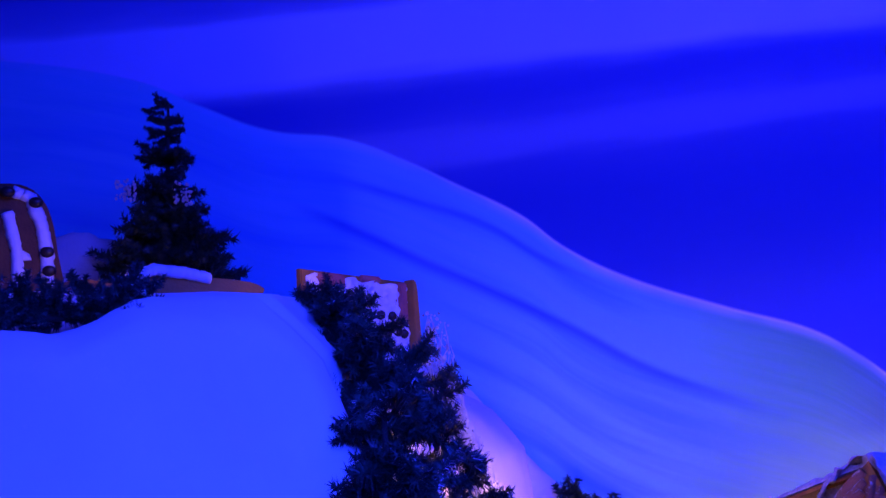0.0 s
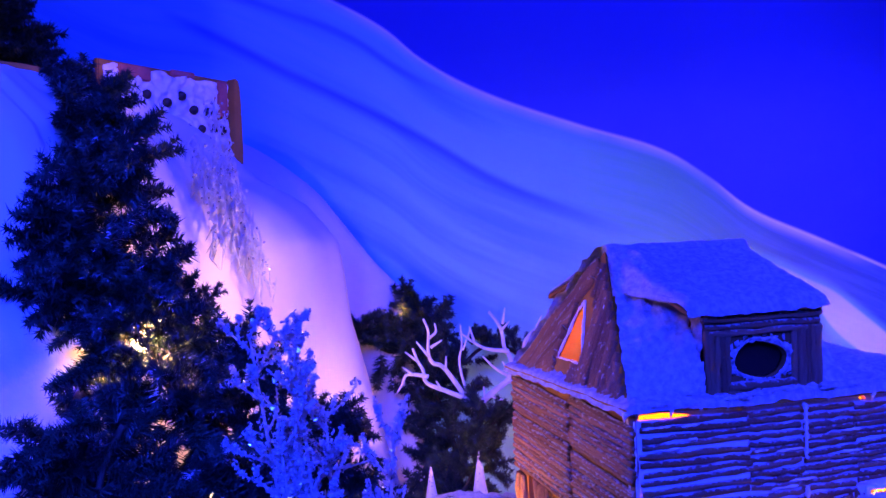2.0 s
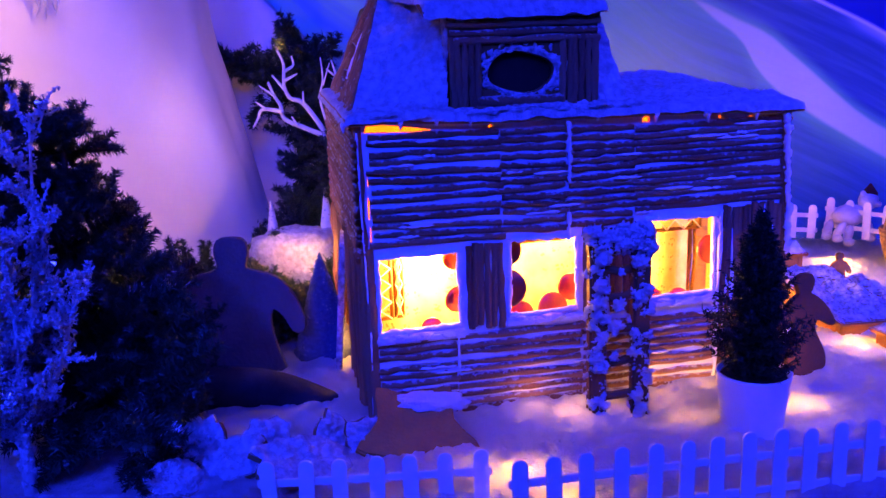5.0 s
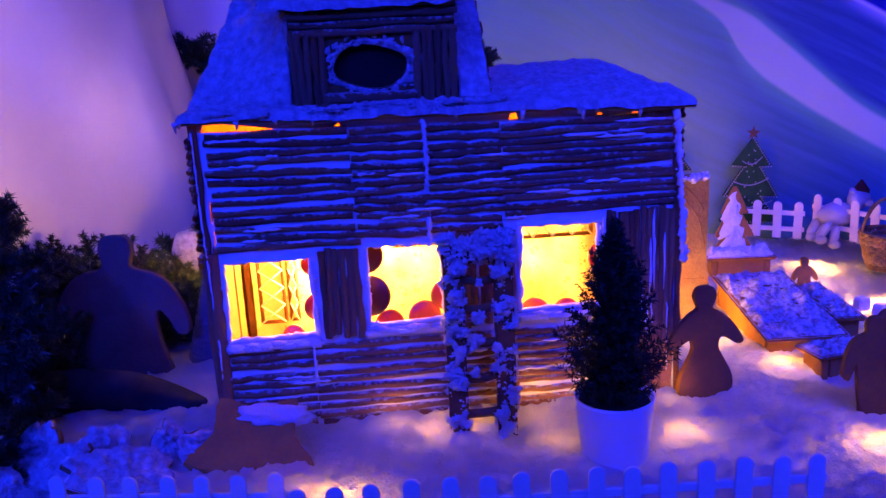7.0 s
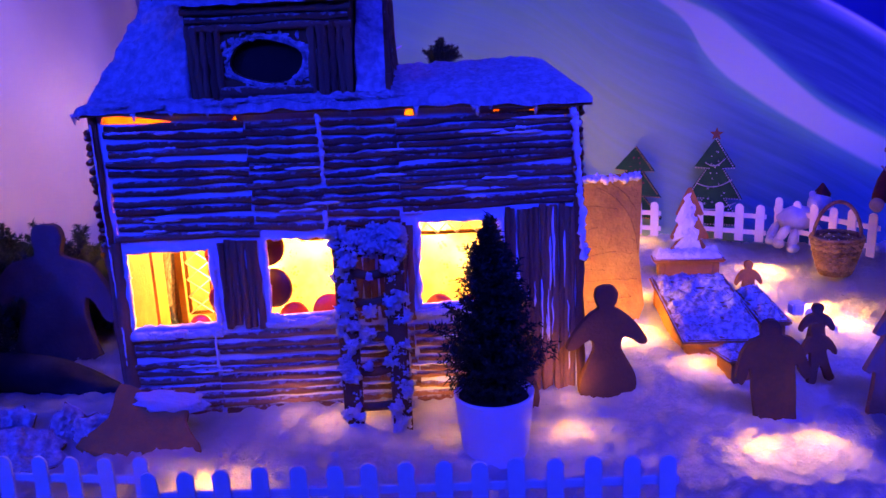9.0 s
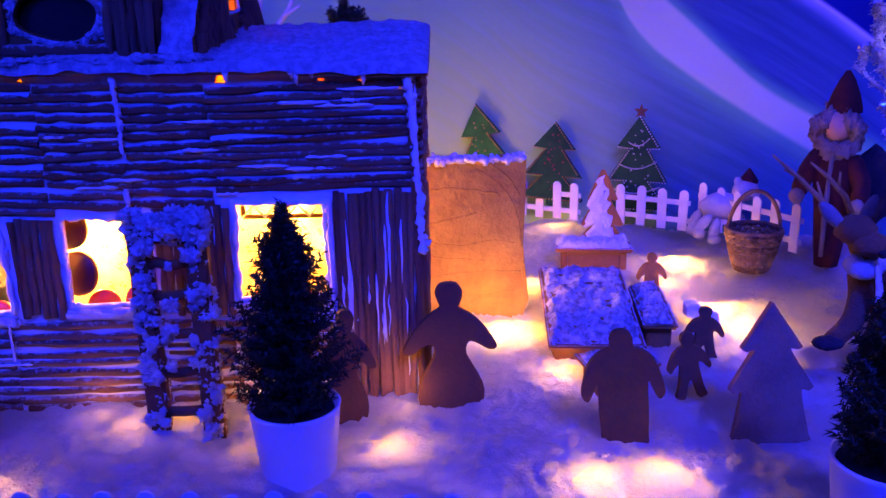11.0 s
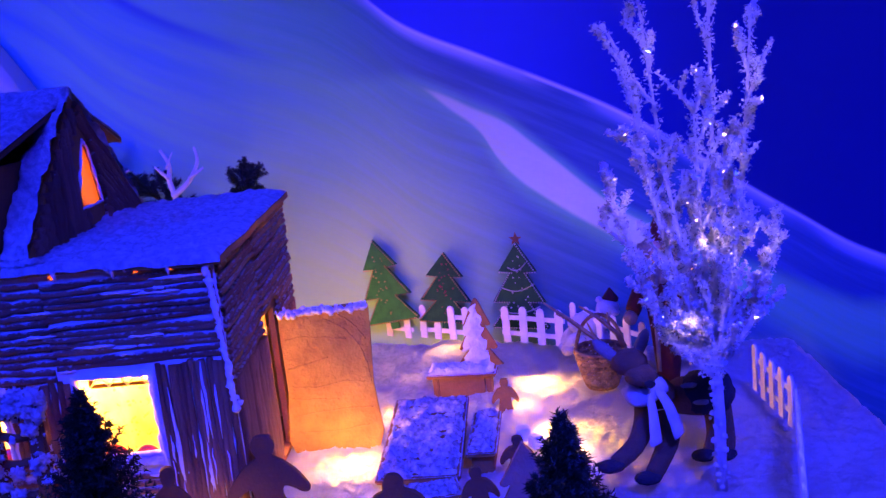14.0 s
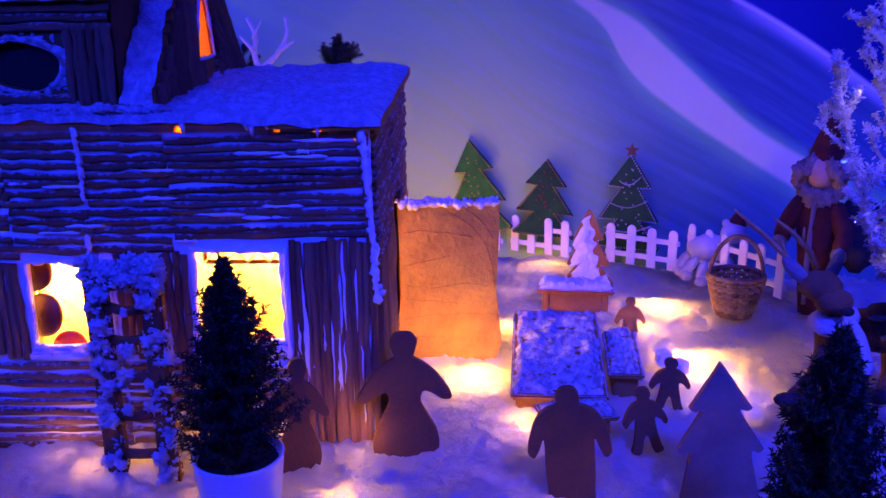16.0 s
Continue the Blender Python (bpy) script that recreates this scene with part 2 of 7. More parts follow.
    far = math_node(nt, "MULTIPLY", step(nt, above, -0.01, 0.03), step(nt, u, 1.45, 1.85))
    body = mixc(nt, math_node(nt, "MULTIPLY", far, 0.92), body, (0.018, 0.055, 0.215))
    below = math_node(nt, "SUBTRACT", dn, z)
    near = math_node(nt, "MULTIPLY", step(nt, below, -0.02, 0.05), step(nt, u, 1.55, 1.95))
    body = mixc(nt, math_node(nt, "MULTIPLY", near, 0.85), body, (0.03, 0.10, 0.2))
    field = math_node(nt, "MULTIPLY", math_node(nt, "MULTIPLY", step(nt, above, 0.006, -0.006), step(nt, below, 0.006, -0.006)), math_node(nt, "MULTIPLY", step(nt, u, 1.735, 1.79), step(nt, u, 2.30, 2.18)))
    body = mixc(nt, math_node(nt, "MULTIPLY", field, 0.82), body, (0.68, 0.74, 0.46))
    # bright rim of snow on the ridge
    rim = math_node(nt, "MULTIPLY", step(nt, drop, 0.032, 0.0), step(nt, noise_node(nt, stretched(3.2, 4.0, drop), 1.0, 2), 0.32, 0.58))
    body = mixc(nt, math_node(nt, "MULTIPLY", rim, math_node(nt, "ADD", 0.15, math_node(nt, "MULTIPLY", step(nt, u, 0.4, 1.0), 0.75))), body, (0.72, 0.74, 0.97))
    edge = math_node(nt, "MULTIPLY", step(nt, drop, 0.011, 0.002), math_node(nt, "MULTIPLY", step(nt, u, 0.55, 0.95), step(nt, noise_node(nt, stretched(4.0, 2.0, drop), 1.0, 2), 0.36, 0.5)))
    body = mixc(nt, math_node(nt, "MULTIPLY", edge, 0.85), body, (0.86, 0.84, 0.97))
    # yellow-green patch near the foot: warm yard light put into the paint
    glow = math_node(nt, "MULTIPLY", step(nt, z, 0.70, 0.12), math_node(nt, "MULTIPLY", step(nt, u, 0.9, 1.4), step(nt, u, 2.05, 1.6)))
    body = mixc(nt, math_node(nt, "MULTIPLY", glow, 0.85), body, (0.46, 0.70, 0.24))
    body = mixc(nt, math_node(nt, "MULTIPLY", step(nt, fine, 0.3, 0.75), 0.10), body, (0.3, 0.5, 0.95))
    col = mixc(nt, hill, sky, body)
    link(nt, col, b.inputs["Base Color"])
    b.inputs["Roughness"].default_value, b.inputs["Specular IOR Level"].default_value = 0.75, 0.15
    bump(nt, b, noise_node(nt, tc, 180, 4), 0.12, 0.001)
    return m


MURAL = mural_material()
SNOW = snow_material("cotton_snow", 0.74)
DRAPE = plain("snow_cloth", (0.80, 0.74, 0.66), (0.88, 0.82, 0.75), 0.9, 9, 400, 0.25, 0.001, 0, 0.05, 0.1)
FLUFF = snow_material("fluffy_snow", 0.15)
WALL = plain("dark_wall_paint", (0.05, 0.05, 0.07), (0.08, 0.08, 0.1), 0.8, 2.0, 60)
CLOTH = plain("dark_table_cloth", (0.03, 0.03, 0.05), (0.06, 0.06, 0.08), 0.9, 5.0, 300)
GINGER = plain("gingerbread", (0.27, 0.115, 0.022), (0.46, 0.21, 0.04), 0.75, 22, 240, 0.8, 0.0012, 0.0)
SLAB_DOUGH = plain("orange_gingerbread", (0.32, 0.165, 0.016), (0.56, 0.33, 0.034), 0.75, 26, 150, 1.0, 0.003, 0.0)
GINGER_DARK = plain("dark_gingerbread", (0.115, 0.046, 0.013), (0.21, 0.088, 0.024), 0.8, 22, 240, 0.8, 0.0012, 0.0)
GINGER_SNOWY = plain("sugared_gingerbread", (0.20, 0.085, 0.03), (0.34, 0.16, 0.065), 0.75, 22, 240, 0.8, 0.0012, 0.75)
STICK = plain("biscuit_stick", (0.24, 0.095, 0.042), (0.52, 0.26, 0.125), 0.7, 30, 220, 1.0, 0.0018, 0.62, 0.4, grain=130, most=0.64)
ICING = plain("royal_icing", (0.70, 0.70, 0.73), (0.84, 0.84, 0.86), 0.45, 40, 220, 0.7, 0.0015, 0, 0.1)
SUGAR = plain("sugar_snow", (0.62, 0.63, 0.68), (0.86, 0.87, 0.9), 0.6, 60, 500, 1.0, 0.003, 0, 0.1)
ROOF_DUST = plain("crusty_roof_sugar", (0.32, 0.30, 0.34), (0.74, 0.74, 0.78), 0.7, 110, 480, 1.0, 0.005, 0, 0.1)
WHITE_WOOD = plain("white_painted_wood", (0.74, 0.69, 0.60), (0.86, 0.82, 0.73), 0.5, 30, 200, 0.2, 0.0004, 0, 0.1)
# snow colour darkened for the shade it lies in
SHADED_SNOW = plain("shaded_snow", (0.008, 0.007, 0.010), (0.026, 0.024, 0.03), 0.95, 30, 200, 0.6, 0.001)
NEEDLE = plain("fir_needle_foil", (0.006, 0.018, 0.010), (0.02, 0.052, 0.027), 0.5, 60, 300, 0, 0, 0, 0.4, 0.55)
NEEDLE_FROST = plain("frosted_needles", (0.008, 0.02, 0.012), (0.028, 0.06, 0.035), 0.5, 60, 300, 0, 0, 0.35, 0.4, 0.5)
CYPRESS = plain("cypress_green", (0.006, 0.016, 0.006), (0.02, 0.045, 0.016), 0.6, 60, 300, 0, 0, 0, 0.4, 0.35)
WIRE = plain("dark_twig", (0.02, 0.015, 0.01), (0.05, 0.035, 0.02), 0.8, 60, 300)
FROST = snow_material("glitter_frost", 0.4, (0.92, 0.92, 0.95))
PATCHY = plain("patchy_sugar_crust", (0.12, 0.07, 0.045), (0.80, 0.80, 0.84), 0.65, 120, 520, 1.0, 0.004, 0, 0.05)
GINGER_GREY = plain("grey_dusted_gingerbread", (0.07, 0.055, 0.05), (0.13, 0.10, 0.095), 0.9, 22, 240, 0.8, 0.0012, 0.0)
GINGER_DUSTY = plain("dusty_gingerbread", (0.25, 0.135, 0.075), (0.41, 0.25, 0.15), 0.85, 22, 240, 0.8, 0.0012, 0.0)
TINSEL = plain("silver_glitter", (0.75, 0.76, 0.8), (0.92, 0.92, 0.95), 0.1, 90, 700, 0, 0, 0, 0.1, 1.0, 0.65)
BLUE_GLITTER = plain("blue_glitter", (0.013, 0.027, 0.11), (0.047, 0.08, 0.22), 0.32, 200, 900, 1.0, 0.002, 0, 0.1, 0.9, 0.4)
GREEN_FELT = plain("green_felt", (0.018, 0.12, 0.012), (0.05, 0.25, 0.025), 0.9, 60, 500, 0.6, 0.001)
DARK_FELT = plain("dark_green_felt", (0.008, 0.05, 0.010), (0.018, 0.095, 0.02), 0.9, 60, 500, 0.6, 0.001)
GOLD = plain("gold_thread", (0.5, 0.28, 0.06), (0.75, 0.48, 0.14), 0.35, 60, 500, 0, 0, 0, 0.2, 0.6, 0.6)
SILVER = plain("silver_thread", (0.45, 0.42, 0.36), (0.7, 0.66, 0.56), 0.35, 60, 500, 0, 0, 0, 0.2, 0.6, 0.6)
RED = plain("red_sugar", (0.22, 0.004, 0.010), (0.40, 0.010, 0.022), 0.35, 40, 260, 0.3, 0.0006, 0, 0.2, 0.6)
RED_DARK = plain("dark_red_sugar", (0.06, 0.004, 0.008), (0.12, 0.006, 0.014), 0.4, 40, 260, 0.3, 0.0006, 0, 0.1, 0.5)
FADED_RED = plain("faded_red_candy", (0.30, 0.07, 0.06), (0.5, 0.16, 0.13), 0.6, 40, 260, 0.5, 0.001, 0, 0.2)
RED_FELT = plain("red_felt", (0.05, 0.008, 0.006), (0.10, 0.016, 0.010), 0.95, 60, 500, 0.8, 0.0015)
CHOC = plain("chocolate_button", (0.012, 0.008, 0.008), (0.03, 0.018, 0.015), 0.4, 60, 260, 0.3, 0.0006)
POT = plain("white_glazed_pot", (0.74, 0.75, 0.77), (0.82, 0.82, 0.84), 0.3, 12, 120, 0.1, 0.0004, 0, 0.05, 0.5)
SOIL = plain("potting_soil", (0.012, 0.009, 0.007), (0.04, 0.028, 0.02), 0.95, 80, 400, 1.0, 0.003)
WICKER = plain("wicker", (0.17, 0.09, 0.03), (0.48, 0.31, 0.12), 0.65, 50, 400, 0.6, 0.0008)
PLUSH_BROWN = plain("brown_plush", (0.09, 0.042, 0.02), (0.17, 0.088, 0.042), 1.0, 40, 500, 1.0, 0.003)
PLUSH_WHITE = plain("white_plush", (0.46, 0.46, 0.47), (0.64, 0.64, 0.65), 1.0, 40, 500, 1.0, 0.004)
PLUSH_GREY = plain("grey_felt", (0.13, 0.13, 0.15), (0.22, 0.22, 0.25), 1.0, 40, 500, 1.0, 0.002)
PLUSH_DARK = plain("dark_fabric", (0.012, 0.012, 0.018), (0.035, 0.03, 0.035), 1.0, 40, 500, 1.0, 0.003)
PLUSH_DOLL = plain("cream_wool", (0.22, 0.17, 0.14), (0.42, 0.35, 0.30), 1.0, 40, 500, 1.0, 0.004)
SKIN = plain("pale_felt", (0.42, 0.27, 0.2), (0.5, 0.33, 0.25), 0.9, 40, 500, 0.5, 0.001)


def flower_paper():
    """Yellow wall paper printed with small faint flowers."""
    m, nt, b = nodes_of("flowered_wall_paper")
    co = nt.nodes.new("ShaderNodeTexCoord").outputs["Object"]
    v = nt.nodes.new("ShaderNodeTexVoronoi")
    v.inputs["Scale"].default_value, v.inputs["Randomness"].default_value = 42, 0.25
    link(nt, co, v.inputs["Vector"])
    w = nt.nodes.new("ShaderNodeTexVoronoi")
    w.inputs["Scale"].default_value = 190
    link(nt, co, w.inputs["Vector"])
    flower = math_node(nt, "MULTIPLY", step(nt, v.outputs["Distance"], 0.36, 0.28), step(nt, w.outputs["Distance"], 0.5, 0.3))
    base = mixc(nt, step(nt, noise_node(nt, co, 25), 0.35, 0.65), (0.64, 0.5, 0.19), (0.8, 0.68, 0.34))
    link(nt, mixc(nt, math_node(nt, "MULTIPLY", flower, 0.75), base, (0.36, 0.2, 0.03)), b.inputs["Base Color"])
    b.inputs["Roughness"].default_value = 0.7
    return m


PAPER = flower_paper()
AMBER_PANE = candy_material("amber_sugar_pane", (0.95, 0.42, 0.03))
BULB = glow_material("lit_bulb", (1.0, 0.66, 0.25), 14)
CORAL = plain("white_twig", (0.66, 0.64, 0.6), (0.84, 0.82, 0.78), 0.6, 60, 400, 0.5, 0.001)


# ---- mesh tools ----
class Geo:
    """Collects vertices and faces for one mesh."""

    def __init__(self):
        self.v, self.f, self.m, self.s, self.count = [], [], [], [], 0

    def add(self, verts, faces, mat=0, smooth=True):
        base = self.count
        self.v.append(np.asarray(verts, dtype=float).reshape(-1, 3))
        self.count += len(self.v[-1])
        self.f += [tuple(base + i for i in fc) for fc in faces]
        self.m += [mat] * len(faces)
        self.s += [smooth] * len(faces)
        return self

    def mesh(self, name, mats, off=(0, 0, 0)):
        me = bpy.data.meshes.new(name)
        co = np.concatenate(self.v) - np.array(off)
        me.from_pydata(co.tolist(), [], self.f)
        for mt in (mats if isinstance(mats, (list, tuple)) else [mats]):
            me.materials.append(mt)
        me.polygons.foreach_set("material_index", self.m)
        me.polygons.foreach_set("use_smooth", self.s)
        me.update()
        return me

    def tube(self, pts, radii, n=8, mat=0, caps=True, closed=False, squash=1.0):
        pts = [Vector(p) for p in pts]
        if isinstance(radii, (int, float)):
            radii = [radii] * len(pts)
        k, verts, faces = len(pts), [], []
        side = None
        for i, p in enumerate(pts):
            d = (pts[(i + 1) % k] - pts[i - 1]) if closed else (pts[min(i + 1, k - 1)] - pts[max(i - 1, 0)])
            d = d.normalized() if d.length > 1e-9 else Vector((0, 0, 1))
            if side is None:
                side = d.orthogonal().normalized()
            side = side - d * side.dot(d)
            side = side.normalized() if side.length > 1e-6 else d.orthogonal().normalized()
            up = d.cross(side)
            for j in range(n):
                a = 2 * math.pi * j / n
                verts.append(p + side * (math.cos(a) * radii[i]) + up * (math.sin(a) * radii[i] * squash))
        rows = k if closed else k - 1
        for i in range(rows):
            for j in range(n):
                a, b = i * n + j, i * n + (j + 1) % n
                c, d2 = ((i + 1) % k) * n + (j + 1) % n, ((i + 1) % k) * n + j
                faces.append((a, b, c, d2))
        if caps and not closed:
            faces += [tuple(range(n - 1, -1, -1)), tuple((k - 1) * n + j for j in range(n))]
        return self.add([tuple(v) for v in verts], faces, mat)

    def box(self, lo, hi, m=None, mat=0, bevel=0.0):
        bm = bmesh.new()
        bmesh.ops.create_cube(bm, size=1.0)
        for v in bm.verts:
            v.co = Vector([lo[i] + (v.co[i] + 0.5) * (hi[i] - lo[i]) for i in range(3)])
        if bevel:
            bmesh.ops.bevel(bm, geom=bm.edges[:], offset=bevel, segments=2, affect="EDGES")
        return self.take(bm, m, mat, False)

    def take(self, bm, m=None, mat=0, smooth=True):
        bm.verts.index_update()
        co = [tuple((m @ v.co) if m else v.co) for v in bm.verts]
        self.add(co, [tuple(v.index for v in f.verts) for f in bm.faces], mat, smooth)
        bm.free()
        return self

    def blob(self, at, r, squash=(1, 1, 1), rough=0.15, freq=2.0, sub=2, seed=0.0, mat=0, m=None):
        bm = bmesh.new()
        bmesh.ops.create_icosphere(bm, subdivisions=sub, radius=1.0)
        for v in bm.verts:
            k = 1 + rough * noise.noise(v.co * freq + Vector((seed, seed * 1.7, at[0] * 31 + at[2] * 17)))
            c = Vector([v.co[i] * r * squash[i] * k for i in range(3)])
            v.co = (m.to_3x3() @ c if m else c) + Vector(at)
        return self.take(bm, None, mat)

    def lathe(self, profile, n=24, at=(0, 0, 0), mat=0, wob=0.0):
        verts, faces = [], []
        for r, z in profile:
            for j in range(n):
                a = 2 * math.pi * j / n
                k = r * (1 + wob * noise.noise(Vector((math.cos(a) * 2, math.sin(a) * 2, z * 20))))
                verts.append((at[0] + math.cos(a) * k, at[1] + math.sin(a) * k, at[2] + z))
        for i in range(len(profile) - 1):
            for j in range(n):
                faces.append((i * n + j, i * n + (j + 1) % n, (i + 1) * n + (j + 1) % n, (i + 1) * n + j))
        faces += [tuple(range(n - 1, -1, -1)), tuple((len(profile) - 1) * n + j for j in range(n))]
        return self.add(verts, faces, mat)

    def plate(self, outer, thick, m=None, holes=(), mat=0, bevel=0.0, smooth=False):
        """A flat piece cut out along outer (x, z), standing in the xz plane, thick along y."""
        bm = bmesh.new()
        for loop in (outer, *holes):
            vs = [bm.verts.new((x, -thick / 2, z)) for x, z in loop]
            for i in range(len(vs)):
                bm.edges.new((vs[i - 1], vs[i]))
        bmesh.ops.triangle_fill(bm, use_beauty=True, edges=bm.edges[:], normal=(0, -1, 0))
        rim = [e for e in bm.edges if len(e.link_faces) == 1]
        out = bmesh.ops.extrude_face_region(bm, geom=bm.faces[:])
        top = [v for v in out["geom"] if isinstance(v, bmesh.types.BMVert)]
        bmesh.ops.translate(bm, vec=(0, thick, 0), verts=top)
        bmesh.ops.recalc_face_normals(bm, faces=bm.faces[:])
        if bevel:
            es = [e for e in bm.edges if len(e.link_faces) == 2 and abs(e.verts[0].co.y - e.verts[1].co.y) < 1e-7
                  and e.link_faces[0].normal.dot(e.link_faces[1].normal) < 0.5]
            bmesh.ops.bevel(bm, geom=es, offset=bevel, segments=2, affect="EDGES", clamp_overlap=True)
        return self.take(bm, m, mat, smooth)

    def sheet(self, fn, nu, nv, mat=0, wrap=False):
        """A grid: fn(u, v) with u and v from 0 to 1."""
        verts = [fn(i / (nu - (0 if wrap else 1)), j / (nv - 1)) for j in range(nv) for i in range(nu)]
        faces = []
        for j in range(nv - 1):
            for i in range(nu if wrap else nu - 1):
                faces.append((j * nu + i, j * nu + (i + 1) % nu, (j + 1) * nu + (i + 1) % nu, (j + 1) * nu + i))
        return self.add(verts, faces, mat)


def part(name, geo, mats, parent, label="", off=(0, 0, 0)):
    ob = new(name, geo.mesh(name, mats, off))
    ob.parent = parent
    if label:
        ob["label"] = label
    return ob


def thing(name, label, category, group="", kind="", at=None):
    ob = new(name)
    ob.empty_display_size = 0.02
    if at is not None:
        ob.matrix_basis = at if isinstance(at, Matrix) else Matrix.Translation(at)
    return tagged(ob, label, category, group, kind)


def solid(name, geo, mats, label, category, group="", kind="", at=None, off=(0, 0, 0)):
    ob = new(name, geo.mesh(name, mats, off))
    if at is not None:
        ob.matrix_basis = at if isinstance(at, Matrix) else Matrix.Translation(at)
    return tagged(ob, label, category, group, kind)


def smooth_line(pts, per=4, closed=True):
    """Catmull-Rom through the points."""
    out, k = [], len(pts)
    P = [np.array(p, dtype=float) for p in pts]
    for i in range(k if closed else k - 1):
        a, b = P[i], P[(i + 1) % k]
        p0 = P[i - 1] if closed or i > 0 else a
        p3 = P[(i + 2) % k] if closed or i + 2 < k else b
        for j in range(per):
            t = j / per
            out.append(tuple(0.5 * (2 * a + (b - p0) * t + (2 * p0 - 5 * a + 4 * b - p3) * t * t + (3 * a - p0 - 3 * b + p3) * t ** 3)))
    if not closed:
        out.append(tuple(P[-1]))
    return out


def mirror_outline(half, w, h, per=3, soft=True):
    full = [(x * w, z * h) for x, z in half] + [(-x * w, z * h) for x, z in reversed(half) if x > 1e-6]
    return smooth_line(full, per) if soft else full


def rnd(a, b):
    return random.uniform(a, b)


# ---- setting ----
WALL_TURN = pose(0, 2.07, 0, 0, 0, -18.263)


def backdrop():
    g = Geo()
    g.box((-1.6, 0.0, -0.75), (3.3, 0.05, 2.3))
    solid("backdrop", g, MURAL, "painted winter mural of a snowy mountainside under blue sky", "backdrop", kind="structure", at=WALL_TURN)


def room():
    for name, lo, hi, mt in (("floor", (-2.5, -2.6, -0.8), (4.0, 3.2, -0.75), CLOTH), ("ceiling", (-2.5, -2.6, 2.5), (4.0, 3.2, 2.55), WALL),
                             ("wall_south", (-2.5, -2.65, -0.75), (4.0, -2.6, 2.5), WALL), ("wall_west", (-2.55, -2.6, -0.75), (-2.5, 3.2, 2.5), WALL),
                             ("wall_east", (4.0, -2.6, -0.75), (4.05, 3.2, 2.5), WALL)):
        solid(name, Geo().box(lo, hi), mt, "plain dark painted surface of the display hall", name.split("_")[0], kind="structure")


def snow_ground():
    nx, ny = 620, 360

    def fn(u, v):
        x, y = -0.35 + u * 2.70, 0.42 + v * 1.62
        y = min(y, 2.05 - 0.33 * x)
        z = ground_z(x, y)
        edge = max(0.0, x - 2.25)
        return (x, y, z - edge * edge * 18)
    solid("ground", Geo().sheet(fn, nx, ny), SNOW, "fluffy white cotton snow sheet lit from below", "snow", kind="structure")
    g = Geo()
    g.plate([(-0.4, 0.40), (2.2, 0.40), (2.2, 1.33), (-0.4, 2.19)], 0.03, Matrix(((1, 0, 0, 0), (0, 0, 1, 0), (0, 1, 0, -0.075), (0, 0, 0, 1))))
    g.box((-0.38, 0.44, -0.75), (2.18, 1.3, -0.092))
    solid("display_table", g, CLOTH, "dark cloth-covered display table under the snow", "table", kind="structure")


